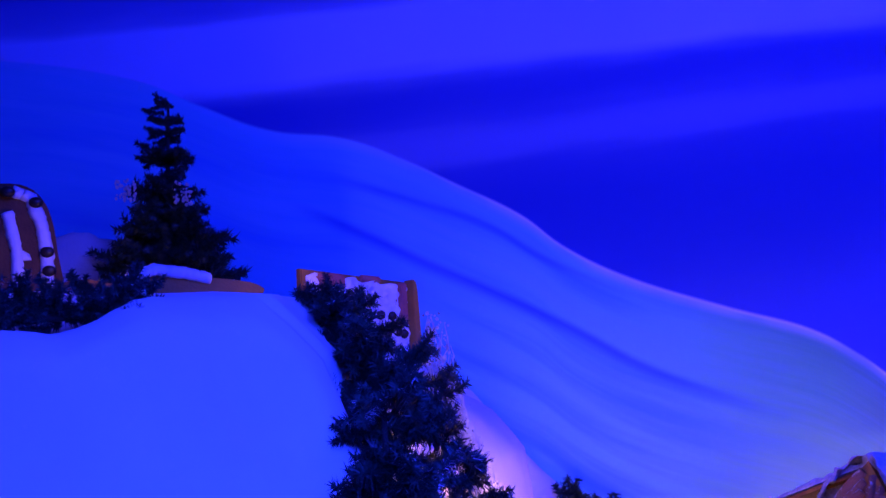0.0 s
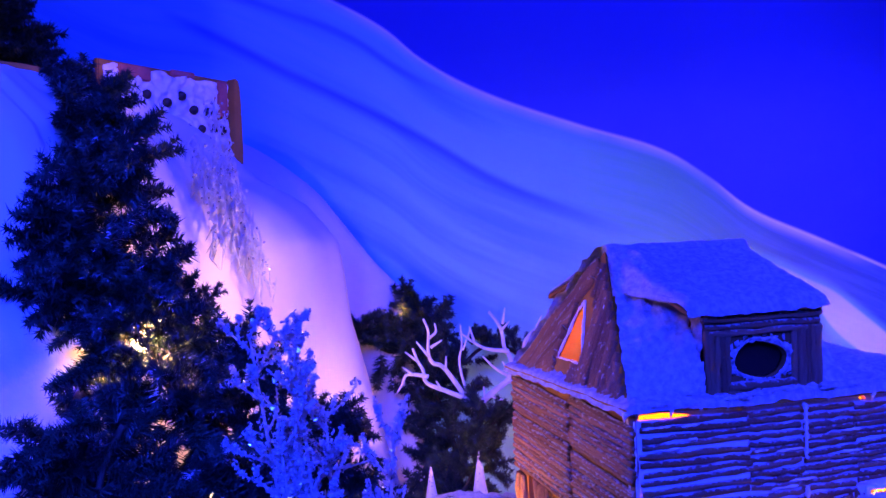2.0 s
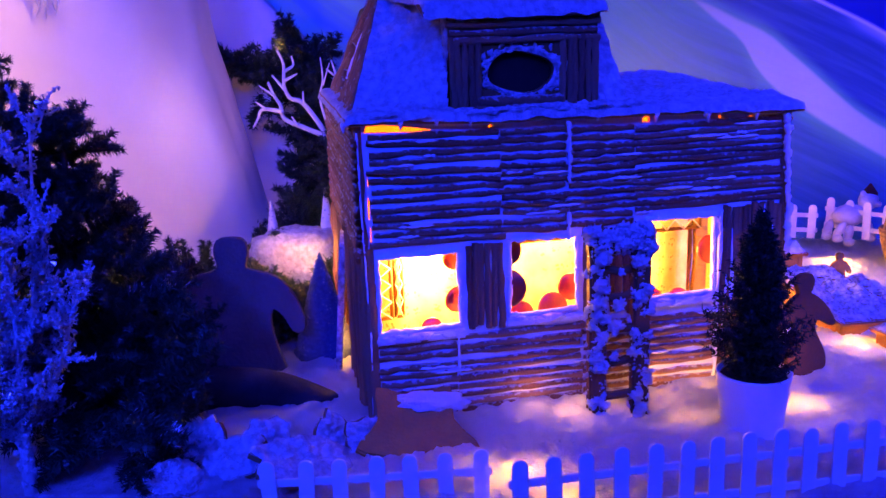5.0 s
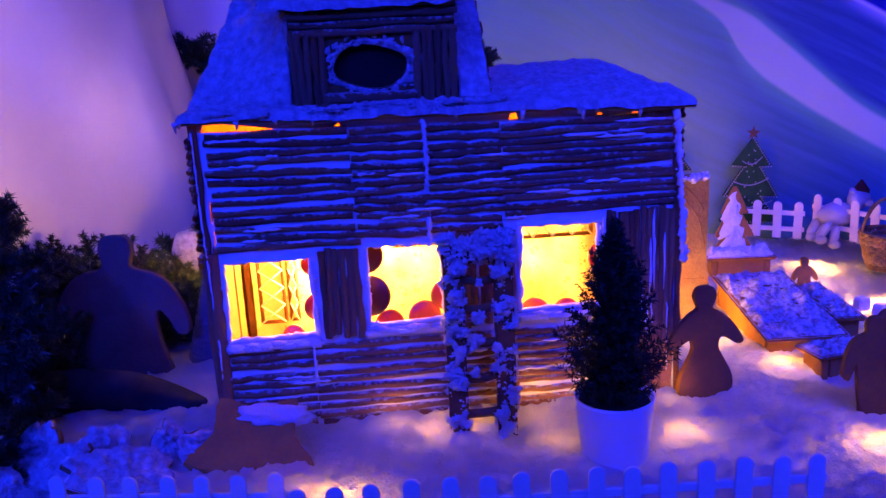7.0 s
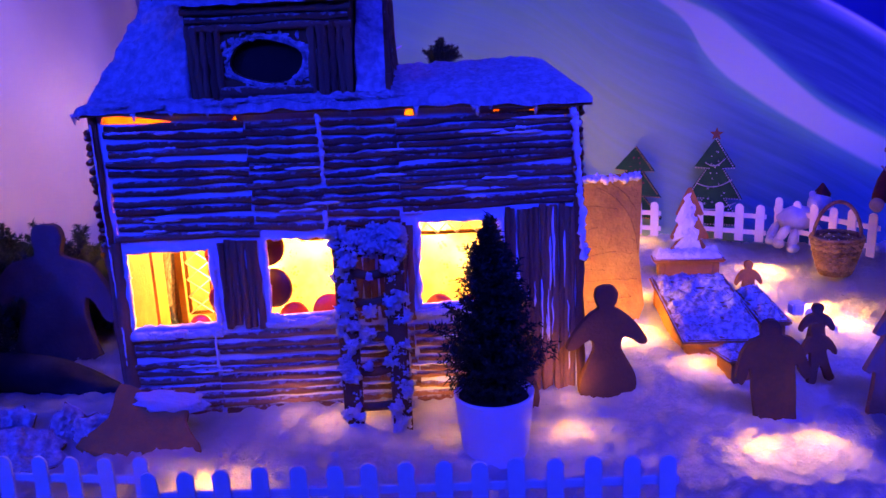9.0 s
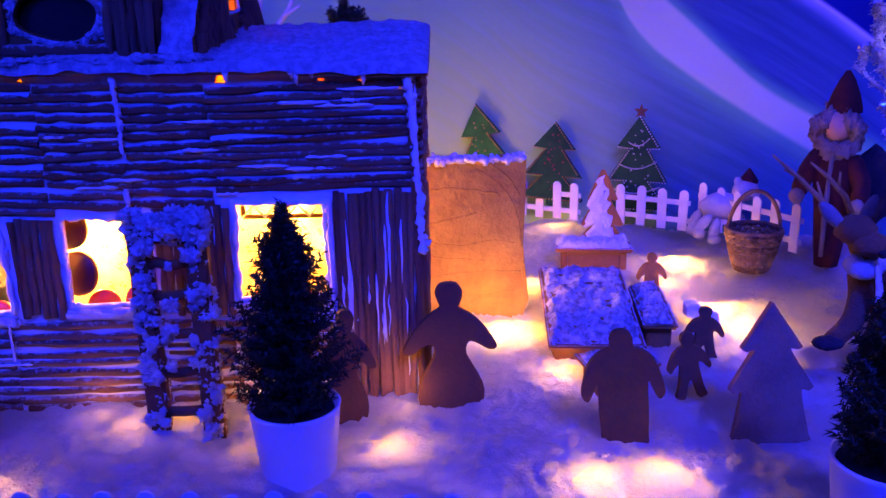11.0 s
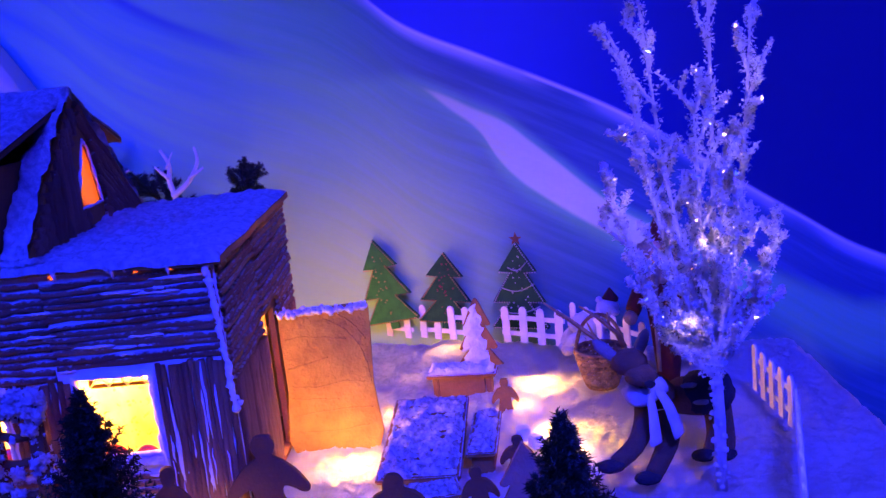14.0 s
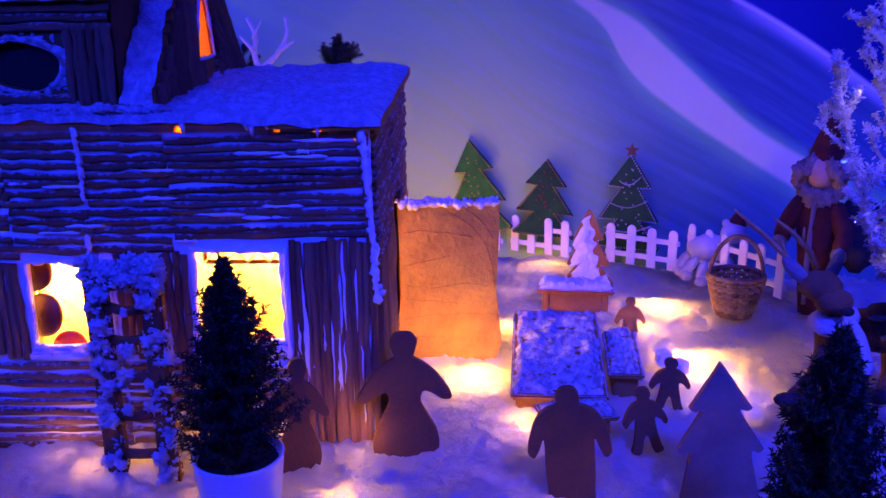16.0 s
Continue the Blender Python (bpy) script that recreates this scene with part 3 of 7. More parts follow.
def hill():
    """Snow cloth draped over a steep mound, with a flat top."""
    def sink(x, y):
        return 0.045 * min(1.0, max(0.0, (0.04 - x) / 0.08)) * min(1.0, max(0.0, (1.25 - y) / 0.2))

    def contour(z):
        right = np.interp(z, [-0.03, 0.1, 0.24, 0.43, 0.57, 0.64, 0.69, 0.76, 0.82], [0.86, 0.79, 0.755, 0.71, 0.69, 0.63, 0.55, 0.49, 0.43])
        front = np.interp(z, [-0.03, 0.1, 0.3, 0.6, 0.74, 0.82], [0.42, 0.36, 0.30, 0.25, 0.195, 0.12])
        fy = np.interp(z, [-0.03, 0.1, 0.3, 0.6, 0.78, 0.82], [0.80, 0.86, 0.90, 0.93, 0.97, 1.02])
        return smooth_line([(right - 0.05, 1.86), (right - 0.005, 1.70), (right, 1.52), (right - 0.10, 1.34), (front + 0.12, 1.16), (front + 0.05, 1.03), (front, fy + 0.01),
                            (front - 0.14, fy - 0.04), (-0.12, fy - 0.08), (-0.5, fy - 0.1)], 9, False)
    zs = np.concatenate([np.linspace(-0.03, 0.70, 34), np.linspace(0.715, 0.815, 10)])
    rows = [contour(z) for z in zs]
    n = len(rows[0])
    g = Geo()
    verts = []
    for j, z in enumerate(zs):
        for i, (x, y) in enumerate(rows[j]):
            k = 0.018 * noise.noise(Vector((i * 0.16, 0.3, z * 1.3))) + 0.006 * noise.noise(Vector((i * 0.5, 7.3, z * 5)))
            lift = 0.02 * noise.noise(Vector((x * 4, y * 4, 2.0))) * (z > 0.5)
            verts.append((x + k, y - k * 0.6, z + lift - (sink(x, y) if z > 0.6 else 0.0)))
    faces = [(j * n + i, j * n + i + 1, (j + 1) * n + i + 1, (j + 1) * n + i) for j in range(len(zs) - 1) for i in range(n - 1)]
    # rounded shoulder and flat top towards the backdrop
    top = rows[-1]
    base = (len(zs) - 1) * n
    prev = [base + i for i in range(n)]
    for s in range(1, 9):
        ring = []
        for i, (x, y) in enumerate(top):
            t = s / 8
            tx, ty = x + (-0.2 - x) * t * 0.97, y + (1.75 - y) * t * 0.97
            zz = 0.815 + 0.022 * math.sin(min(1, t * 2.2) * math.pi / 2) + 0.05 * t + 0.008 * noise.noise(Vector((tx * 9, ty * 9, 5)))
            verts.append((tx, ty, zz - sink(tx, ty)))
            ring.append(len(verts) - 1)
        faces += [(prev[i], prev[i + 1], ring[i + 1], ring[i]) for i in range(n - 1)]
        prev = ring
    g.add(verts, faces)
    solid("snow_hill", g, DRAPE, "steep mound draped in smooth white snow cloth", "snow hill", kind="structure")
    # a second fold of cloth behind it
    crest = smooth_line([(0.42, 0.86), (0.573, 0.789), (0.685, 0.702), (0.745, 0.626), (0.818, 0.524), (0.893, 0.445), (0.93, 0.40)], 6, False)

    def fold(u, v):
        t = u * (len(crest) - 1)
        i = min(int(t), len(crest) - 2)
        x, z = [crest[i][k] + (crest[i + 1][k] - crest[i][k]) * (t - i) for k in (0, 1)]
        s = v * 1.0
        back = 2.06 - 0.33 * x
        if s < 0.25:
            return (x + 0.015 * (1 - s / 0.25), back - 0.06 * (s / 0.25), z - 0.006 * (1 - math.sin(s / 0.25 * math.pi / 2)))
        w = (s - 0.25) / 0.75
        return (x - 0.06 * w + 0.01 * noise.noise(Vector((u * 5, w * 3, 0))), back - 0.06 - 0.05 * math.sin(w * math.pi), z * (1 - w) - 0.05 * w)
    solid("snow_fold", Geo().sheet(fold, 50, 26), DRAPE, "white snow cloth fold along the foot of the mural", "snow hill", kind="structure")


def right_drape():
    def fn(u, v):
        fold = 0.022 * math.sin(u * 23 + 0.6 * math.sin(u * 9)) * (1 - v) ** 0.6
        return (2.322 + 0.10 * (1 - v) + fold, 0.40 + 0.915 * u, -0.75 + 0.67 * v)
    solid("side_drape", Geo().sheet(fn, 120, 24), DRAPE, "white cloth drape hanging in folds beside the display table", "drape", kind="structure")


backdrop()
room()
snow_ground()
hill()
right_drape()


# ---- gingerbread house ----
HB = (1.17, 0.98, 0.0)


def stick_mesh(seed):
    random.seed(seed)
    g = Geo()
    rings = 8
    pts = [((i / (rings - 1) - 0.5), rnd(-0.25, 0.25), rnd(-0.25, 0.25)) for i in range(rings)]
    verts, faces = [], []
    for p in pts:
        k = rnd(0.78, 1.18)
        for j in range(6):
            a = math.pi * 2 * j / 6
            verts.append((p[0], p[1] + k * math.cos(a) * rnd(0.93, 1.07), p[2] + k * math.sin(a) * rnd(0.93, 1.07)))
    for i in range(rings - 1):
        for j in range(6):
            faces.append((i * 6 + j, (i + 1) * 6 + j, (i + 1) * 6 + (j + 1) % 6, i * 6 + (j + 1) % 6))
    faces += [(0, 1, 2, 3, 4, 5), tuple((rings - 1) * 6 + j for j in (5, 4, 3, 2, 1, 0))]
    g.add(verts, faces)
    return g.mesh("biscuit_stick", STICK)


STICKS = [stick_mesh(100 + k) for k in range(7)]
random.seed(5)


def stick(parent, a, b, r, off=HB):
    """One biscuit stick from a to b."""
    a, b = Vector(a), Vector(b)
    d = b - a
    ob = new("biscuit_stick", random.choice(STICKS))
    ob.parent = parent
    turn = d.to_track_quat("X", "Z").to_matrix().to_4x4() @ Matrix.Rotation(rnd(0, 6.28), 4, "X")
    ob.matrix_basis = Matrix.Translation((a + b) / 2 - Vector(off)) @ turn @ Matrix.Diagonal((d.length, r * rnd(0.88, 1.1), r * rnd(0.85, 1.1), 1))
    return ob


def rows_of_sticks(parent, p0, p1, z0, z1, count, r, sag=0.003, slope=0.0):
    """Horizontal sticks one above the other between two upright lines."""
    for k in range(count):
        z = z0 + (z1 - z0) * (k + 0.5) / count
        j = [rnd(-sag, sag) for _ in range(2)]
        e = [rnd(-0.002, 0.005) for _ in range(2)]
        d = Vector((p1[0] - p0[0], p1[1] - p0[1], 0)).normalized()
        stick(parent, (p0[0] - d.x * e[0], p0[1] - d.y * e[0], z + j[0]), (p1[0] + d.x * e[1], p1[1] + d.y * e[1], z + j[1] + slope), r)


def upright_sticks(parent, p0, p1, z0, z1, count, r):
    for k in range(count):
        t = (k + 0.5) / count
        x, y = p0[0] + (p1[0] - p0[0]) * t, p0[1] + (p1[1] - p0[1]) * t
        stick(parent, (x + rnd(-0.002, 0.002), y, z0 + rnd(-0.003, 0.003)), (x + rnd(-0.002, 0.002), y, z1 + rnd(-0.003, 0.003)), r)


def bead(g, pts, r, closed=True, mat=0, per=5, rag=1.0):
    """A piped line of icing, ragged and uneven in width, with crumbs beside it."""
    line, k = [], len(pts)
    for i in range(k if closed else k - 1):
        a, b = Vector(pts[i]), Vector(pts[(i + 1) % k])
        for j in range(per * 2):
            line.append(a.lerp(b, j / (per * 2)) + Vector((rnd(-1, 1), rnd(-1, 1), rnd(-1, 1))) * r * 0.32 * rag)
    if not closed:
        line.append(Vector(pts[-1]))
    seed = rnd(0, 90)
    g.tube(line, [r * (0.85 + (0.75 * noise.noise(Vector((i * 0.45, seed, 0))) + rnd(-0.22, 0.22)) * rag) for i in range(len(line))], 7, mat, True, closed)
    for p in line:
        if random.random() < 0.45 * rag - 0.1:
            g.blob(p + Vector((rnd(-1, 1), rnd(-0.4, 0.4), rnd(-1, 1))) * r * 1.1, r * rnd(0.3, 0.75), (rnd(0.7, 1.7), 0.7, rnd(0.7, 1.7)), 0.9, 2.2, 1, rnd(0, 60), mat)


WINDOWS = [(0.914, 1.016, 0.100, 0.196), (1.076, 1.166, 0.107, 0.204), (1.254, 1.350, 0.112, 0.216)]
FY = 0.797


def house():
    h = thing("gingerbread_house", "snowy gingerbread house of brown biscuit sticks with lit windows", "gingerbread house", at=HB)
    # walls of iced gingerbread with openings through them
    g = Geo()
    g.plate([(0.897, -0.03), (1.445, -0.03), (1.445, 0.347), (0.897, 0.358)], 0.009, Matrix.Translation((0, FY + 0.0045, 0)),
            [[(0.908, 0.3435), (0.94, 0.3425), (0.982, 0.341), (0.988, 0.3435), (0.965, 0.3475), (0.93, 0.352), (0.911, 0.3515)], [(0.9085, 0.205), (0.9115, 0.203), (0.911, 0.232), (0.9098, 0.235)], [(0.9078, 0.243), (0.9105, 0.241), (0.9115, 0.262), (0.909, 0.272)], [(0.909, 0.284), (0.9108, 0.281), (0.9098, 0.305)], [(1.428, 0.318), (1.430, 0.317), (1.431, 0.331), (1.4285, 0.333)], [(1.247, 0.3375), (1.259, 0.337), (1.257, 0.345), (1.25, 0.3445)], [(1.052, 0.341), (1.061, 0.3405), (1.059, 0.3465)], [(1.348, 0.337), (1.355, 0.3368), (1.356, 0.3393), (1.349, 0.3398)], [(1.385, 0.336), (1.398, 0.3355), (1.396, 0.3395)]] + [[(a, c), (b, c + 0.003), (b - 0.002, d), (a + 0.002, d + 0.001)] for a, b, c, d in WINDOWS])
    front = part("front_wall", g, ICING, h, "icing-plastered front wall with three window openings", HB)
    g = Geo()
    side = Matrix(((0, 1, 0, 0), (1, 0, 0, 0), (0, 0, 1, 0), (0, 0, 0, 1)))
    g.plate([(0.81, 0.0), (1.165, 0.0), (1.165, 0.36), (0.81, 0.347)], 0.009, Matrix.Translation((1.437, 0, 0)) @ side, [[(0.972, 0.006), (1.05, 0.006), (1.05, 0.218), (0.972, 0.222)]])
    right = part("side_wall", g, GINGER, h, "", HB)
    g = Geo()
    g.plate([(0.81, -0.02), (1.165, -0.02), (1.165, 0.36), (0.81, 0.355)], 0.009, Matrix.Translation((0.905, 0, 0)) @ side,
            [[(0.90, 0.03), (0.912, 0.03), (0.912, 0.19), (0.90, 0.19)], [(0.955, 0.02), (1.04, 0.02), (1.04, 0.195), (0.955, 0.2)], [(1.10, 0.05), (1.13, 0.05), (1.13, 0.2), (1.10, 0.2)]])
    left = part("side_wall", g, GINGER, h, "", HB)
    part("back_wall", Geo().box((0.905, 1.158, 0.0), (1.44, 1.168, 0.36)), PAPER, h, "cream papered back wall", HB)
    part("house_floor", Geo().box((0.91, 0.81, -0.004), (1.432, 1.158, 0.006)), GINGER, h, "", HB)

    # amber strips added behind chinks at eaves and corner, to tint the leaking light
    for lo, hi in (((0.904, FY + 0.0115, 0.338), (0.992, FY + 0.014, 0.355)), ((0.9095, FY + 0.0115, 0.2), (0.9145, FY + 0.014, 0.31)), ((1.04, FY + 0.0115, 0.336), (1.07, FY + 0.014, 0.349)),
                   ((1.24, FY + 0.0115, 0.333), (1.265, FY + 0.014, 0.347)), ((1.33, FY + 0.0115, 0.333), (1.41, FY + 0.014, 0.343))):
        part("amber_pane", Geo().box(lo, hi), AMBER_PANE, front, "amber strip added behind a chink to tint the leaking light", HB)

    # front: rows of sticks above and below the windows
    r = 0.0044
    for a, b, n, s in ((0.906, 1.0685, 13, 0.0), (1.0695, 1.1495, 13, 0.002), (1.1535, 1.2375, 13, 0.002), (1.2385, 1.437, 13, 0.004)):
        z0 = {0.906: 0.206, 1.0695: 0.212, 1.1535: 0.214, 1.2385: 0.226}[a]
        rows_of_sticks(front, (a + (0.0055 if a < 0.91 else 0), FY, 0), (b, FY, 0), z0, 0.345 - 0.03 * (a - 0.9), n, r, 0.0026, s - 0.002)
    for a, b, n in ((0.912, 1.008, 9), (1.012, 1.168, 9), (1.172, 1.246, 9), (1.25, 1.352, 9)):
        rows_of_sticks(front, (a, FY, 0), (b, FY, 0), -0.014, 0.092, n + 1, r, 0.0026)
    upright_sticks(front, (1.022, FY - 0.002), (1.069, FY - 0.002), 0.098, 0.204, 6, 0.0046)
    upright_sticks(front, (1.172, FY), (1.25, FY), 0.098, 0.212, 9, 0.0046)
    upright_sticks(front, (1.356, FY - 0.003), (1.446, FY - 0.003), -0.016, 0.226, 13, 0.0042)
    upright_sticks(front, (0.896, FY - 0.001), (0.908, FY - 0.001), -0.02, 0.205, 2, 0.007)
    upright_sticks(front, (0.897, FY - 0.001), (0.904, FY - 0.001), 0.2, 0.352, 1, 0.0052)
    upright_sticks(front, (1.438, FY - 0.001), (1.444, FY - 0.001), 0.222, 0.335, 1, 0.0044)
    # sides
    for w, x in ((right, 1.447), (left, 0.895)):
        for y0, y1 in ((0.80, 0.955), (0.965, 1.163)):
            for k in range(17):
                z = 0.206 + 0.0087 * k
                j = rnd(-0.0025, 0.0025)
                if w is right and y0 > 0.96 and k < 4:
                    stick(w, (x, 1.056, z - 0.002 + j), (x, y1, z + 0.006 + j), 0.0047)
                    continue
                stick(w, (x, y0 + rnd(-0.003, 0.003) - (0.011 if w is left and y0 < 0.9 else 0), z - 0.008 + j), (x, y1 + rnd(-0.003, 0.003), z + 0.006 + j), 0.0047)
    upright_sticks(right, (1.447, 0.805), (1.447, 0.90), 0.0, 0.2, 12, 0.0045)
    upright_sticks(right, (1.447, 0.908), (1.447, 0.968), 0.0, 0.2, 8, 0.0045)
    upright_sticks(right, (1.447, 1.056), (1.447, 1.16), 0.0, 0.2, 13, 0.0045)
    upright_sticks(left, (0.895, 0.82), (0.895, 0.888), 0.0, 0.198, 8, 0.0046)
    upright_sticks(left, (0.895, 0.921), (0.895, 0.95), 0.0, 0.198, 4, 0.0046)
    upright_sticks(left, (0.895, 1.045), (0.895, 1.095), 0.0, 0.198, 6, 0.0046)
    upright_sticks(left, (0.895, 1.135), (0.895, 1.16), 0.0, 0.198, 2, 0.0066)
    # door leaf ajar on the left side
    g = Geo()
    g.plate(smooth_line([(0, 0), (0.105, 0), (0.107, 0.1), (0.098, 0.168), (0.06, 0.188), (0.01, 0.178), (-0.004, 0.1)], 4), 0.009, pose(0.872, 0.945, 0.0, 0, 0, 84) @ pose(0, 0, 0, 5), bevel=0.0015)
    part("door", g, PATCHY, h, "gingerbread door leaf leaning ajar, crusted with sugar", HB)

    # windows
    for k, (a, b, c, d) in enumerate(WINDOWS):
        g = Geo()
        y = FY - 0.001
        bead(g, [(a, y, c), (b, y, c + 0.003), (b - 0.002, y, d), (a + 0.002, y, d)], 0.0037, per=8)
        w = part("window", g, ICING, h, "window opening rimmed with piped white icing", HB)
        g = Geo()
        g.box((a - 0.006, FY - 0.008, c - 0.013), (b + 0.006, FY + 0.006, c - 0.002), bevel=0.003)
        for _ in range(10):
            g.blob((rnd(a, b), FY - 0.005, c - 0.006 + rnd(-0.003, 0.003)), rnd(0.005, 0.008), (1.6, 0.8, 0.7), 0.3, 2, 1, rnd(0, 9))
        part("sill", g, SUGAR, w, "snowy sugar sill", HB)
    # icing over joints and corners
    for name, pts, r2 in (("corner", [(0.9, 0.792, 0.0), (0.903, 0.79, 0.1), (0.9, 0.79, 0.22), (0.899, 0.79, 0.345)], 0.0013),
                          ("corner", [(1.447, 0.79, 0.16), (1.446, 0.788, 0.22), (1.44, 0.79, 0.30), (1.437, 0.79, 0.345)], 0.0042),
                          ("seam", [(1.152, 0.789, 0.27), (1.153, 0.788, 0.31), (1.151, 0.787, 0.345)], 0.0028), ("seam", [(1.151, 0.789, 0.2), (1.152, 0.788, 0.235)], 0.0026),
                          ("seam", [(1.01, 0.79, 0.05), (1.01, 0.79, 0.09)], 0.0016),
                          ("seam", [(1.352, 0.79, 0.0), (1.354, 0.79, 0.22)], 0.003)):
        g = Geo()
        bead(g, pts, r2, False, per=9)
        part("icing_" + name, g, ICING, front, "", HB)
    # smears of icing squeezed out between the sticks
    for x0, x1, z0, z1, n in ((0.91, 1.40, 0.213, 0.335, 26), (0.915, 1.33, 0.012, 0.088, 12)):
        for _ in range(n):
            x, z = rnd(x0, x1), z0 + (z1 - z0) * rnd(0, 1)
            ln, k = rnd(0.012, 0.07), 9
            g = Geo()
            g.tube([(x + ln * t, FY - 0.0035 + 0.0015 * noise.noise(Vector((x * 90 + t * 5, z * 50, 0))), z + 0.0012 * noise.noise(Vector((x * 70 + t * 6, z * 90, 3)))) for t in np.linspace(0, 1, k)],
                   [0.0004] + [rnd(0.0008, 0.0026) for _ in range(k - 2)] + [0.0004], 5, squash=1.2)
            part("icing_smear", g, ICING, front, "", HB)
    for _ in range(18):
        x, z = rnd(1.36, 1.44), rnd(0.01, 0.16)
        ln = rnd(0.03, 0.08)
        g = Geo()
        g.tube([(x + rnd(-0.001, 0.001), FY - 0.007, z + ln * t) for t in (0, 0.2, 0.4, 0.6, 0.8, 1)], [0.0004] + [rnd(0.0006, 0.0018) for _ in range(4)] + [0.0004], 5)
        part("icing_smear", g, ICING, front, "", HB)

    # main roof slab with its crust of sugar snow
    def slab(u, v):
        return (0.886 + 0.572 * u, 0.785 + 0.392 * v, 0.361 - 0.012 * u + (0.006 + 0.012 * u) * v + 0.003 * noise.noise(Vector((u * 5, v * 5, 0))))
    g = Geo()
    top = [slab(i / 23, j / 15) for j in range(16) for i in range(24)]
    nb = len(top)
    fs = [(j * 24 + i, j * 24 + i + 1, (j + 1) * 24 + i + 1, (j + 1) * 24 + i) for j in range(15) for i in range(23)]
    low = [(x, y, z - 0.008) for x, y, z in top]
    ring = [i for i in range(24)] + [j * 24 + 23 for j in range(1, 16)] + [15 * 24 + i for i in range(22, -1, -1)] + [j * 24 for j in range(14, 0, -1)]
    g.add(top + low, fs + [tuple(nb + i for i in reversed(f)) for f in fs] + [(ring[k - 1], nb + ring[k - 1], nb + ring[k], ring[k]) for k in range(len(ring))], 0, False)
    roof = part("roof", g, GINGER, h, "gingerbread roof slab", HB)

    def crust(u, v):
        x, y, z = slab(u, v)
        e = min(u, 1 - u, v, 1 - v)
        t = min(1, e / 0.04)
        z += 0.001 + 0.007 * t ** 0.5 + 0.005 * fbm(x * 60, y * 60, 0.2) * t + 0.008 * t * max(0, noise.noise(Vector((x * 9, y * 9, 3))))
        droop = 0.006 + 0.004 * noise.noise(Vector((x * 40, 1.0, 0))) if v == 0 else 0
        if u == 0:
            droop = 0.008 + 0.004 * noise.noise(Vector((y * 40, 2.0, 0)))
        return (x - (0.003 if u == 0 else 0), y - (0.003 if v < 0.02 else 0), z - droop)
    part("snow_layer", Geo().sheet(crust, 200, 130), ROOF_DUST, roof, "thick crusted sugar snow", HB)
    # icicles and drips along the eaves
    for _ in range(11):
        x, ln = rnd(0.88, 1.44), rnd(0.005, 0.014)
        g = Geo()
        e = 0.357 - 0.021 * (x - 0.89)
        g.tube([(x, 0.786, e), (x + rnd(-0.001, 0.001), 0.787, e - ln * 0.5), (x, 0.788, e - ln)], [0.004, 0.0025, 0.0008], 6)
        part("icicle", g, ICING, roof, "", HB)

    # tower: gables, steep snowy slopes and a dormer to the front and the back
    A0, A1 = Vector((0.985, 1.0, 0.548)), Vector((1.218, 1.0, 0.546))
    L0, L1 = Vector((0.903, 0.805, 0.36)), Vector((0.91, 1.175, 0.364))
    R0, R1 = Vector((1.222, 0.805, 0.36)), Vector((1.222, 1.175, 0.364))
    for name, ap, b0, b1, sgn in (("gable", A0, L0, L1, -1), ("gable", A1, R0, R1, 1)):
        mid = (b0 + b1) / 2
        axy, axz = (b1 - b0).normalized(), (ap - mid).normalized()
        m = Matrix((( axy.x, axy.cross(axz).x, axz.x, mid.x), (axy.y, axy.cross(axz).y, axz.y, mid.y), (axy.z, axy.cross(axz).z, axz.z, mid.z), (0, 0, 0, 1)))
        w, ht = (b1 - b0).length, (ap - mid).length
        hole = [(-0.035, 0.035), (0.045, 0.035), (0.025, 0.11), (0.012, 0.125)]
        g = Geo()
        g.plate([(-w / 2, 0), (w / 2, 0), (0, ht)], 0.008, m, [hole])
        gb = part(name, g, GINGER, h, "", HB)
        g = Geo()
        g.plate([(x * 0.98 + 0.0, z) for x, z in hole], 0.003, m)
        part("amber_pane", g, AMBER_PANE, gb, "glowing amber strip added behind a chink to tint the leaking light", HB)
        s = -0.006 if sgn < 0 else 0.006
        out = Vector((sgn * 0.006, 0, 0))
        # upright sticks on the front half, sticks along the slope on the back half
        for k in range(14):
            xx = -w / 2 + 0.012 + k * 0.0122
            zz = ht * (1 - abs(xx) / (w / 2)) - 0.002
            runs = [(0.003, zz)] if xx < -0.036 else [(0.003, 0.033)] + ([(0.128 if xx > -0.01 else 0.062 + (xx + 0.036) * 1.2 + 0.045, zz)] if xx < 0.03 else [])
            for za, zb in runs:
                if zb - za > 0.012:
                    stick(gb, (m @ Vector((xx + rnd(-0.002, 0.002), 0, za))) + out, (m @ Vector((xx + rnd(-0.002, 0.002), 0, zb))) + out, 0.0064)
        for k in range(11):
            xb, s = 0.052 + k * 0.0122, 0.0
            while s < 1.0:
                x, z = xb - s * w / 2, s * ht
                if x < (0.049 if z < 0.035 else max(0.018, 0.053 - (z - 0.035) * 0.27) if z < 0.13 else 0.002):
                    break
                s += 0.01
            if s * ht > 0.012:
                stick(gb, (m @ Vector((xb, 0, 0.002))) + out, (m @ Vector((xb - s * w / 2, 0, s * ht))) + out, 0.0068)
        for _ in range(6):
            zz = rnd(0.01, ht * 0.8)
            xx = rnd(-1, 1) * w / 2 * (1 - zz / ht) * 0.85
            if -0.06 < xx < 0.06 and 0.02 < zz < 0.14:
                continue
            dab = Geo()
            dab.blob(tuple((m @ Vector((xx, 0, zz))) + out * 1.7), rnd(0.0012, 0.0028), (0.5, 0.8, 2.6), 0.8, 2.4, 2, rnd(0, 40))
            part("icing_dab", dab, ICING, gb, "", HB)
        g = Geo()
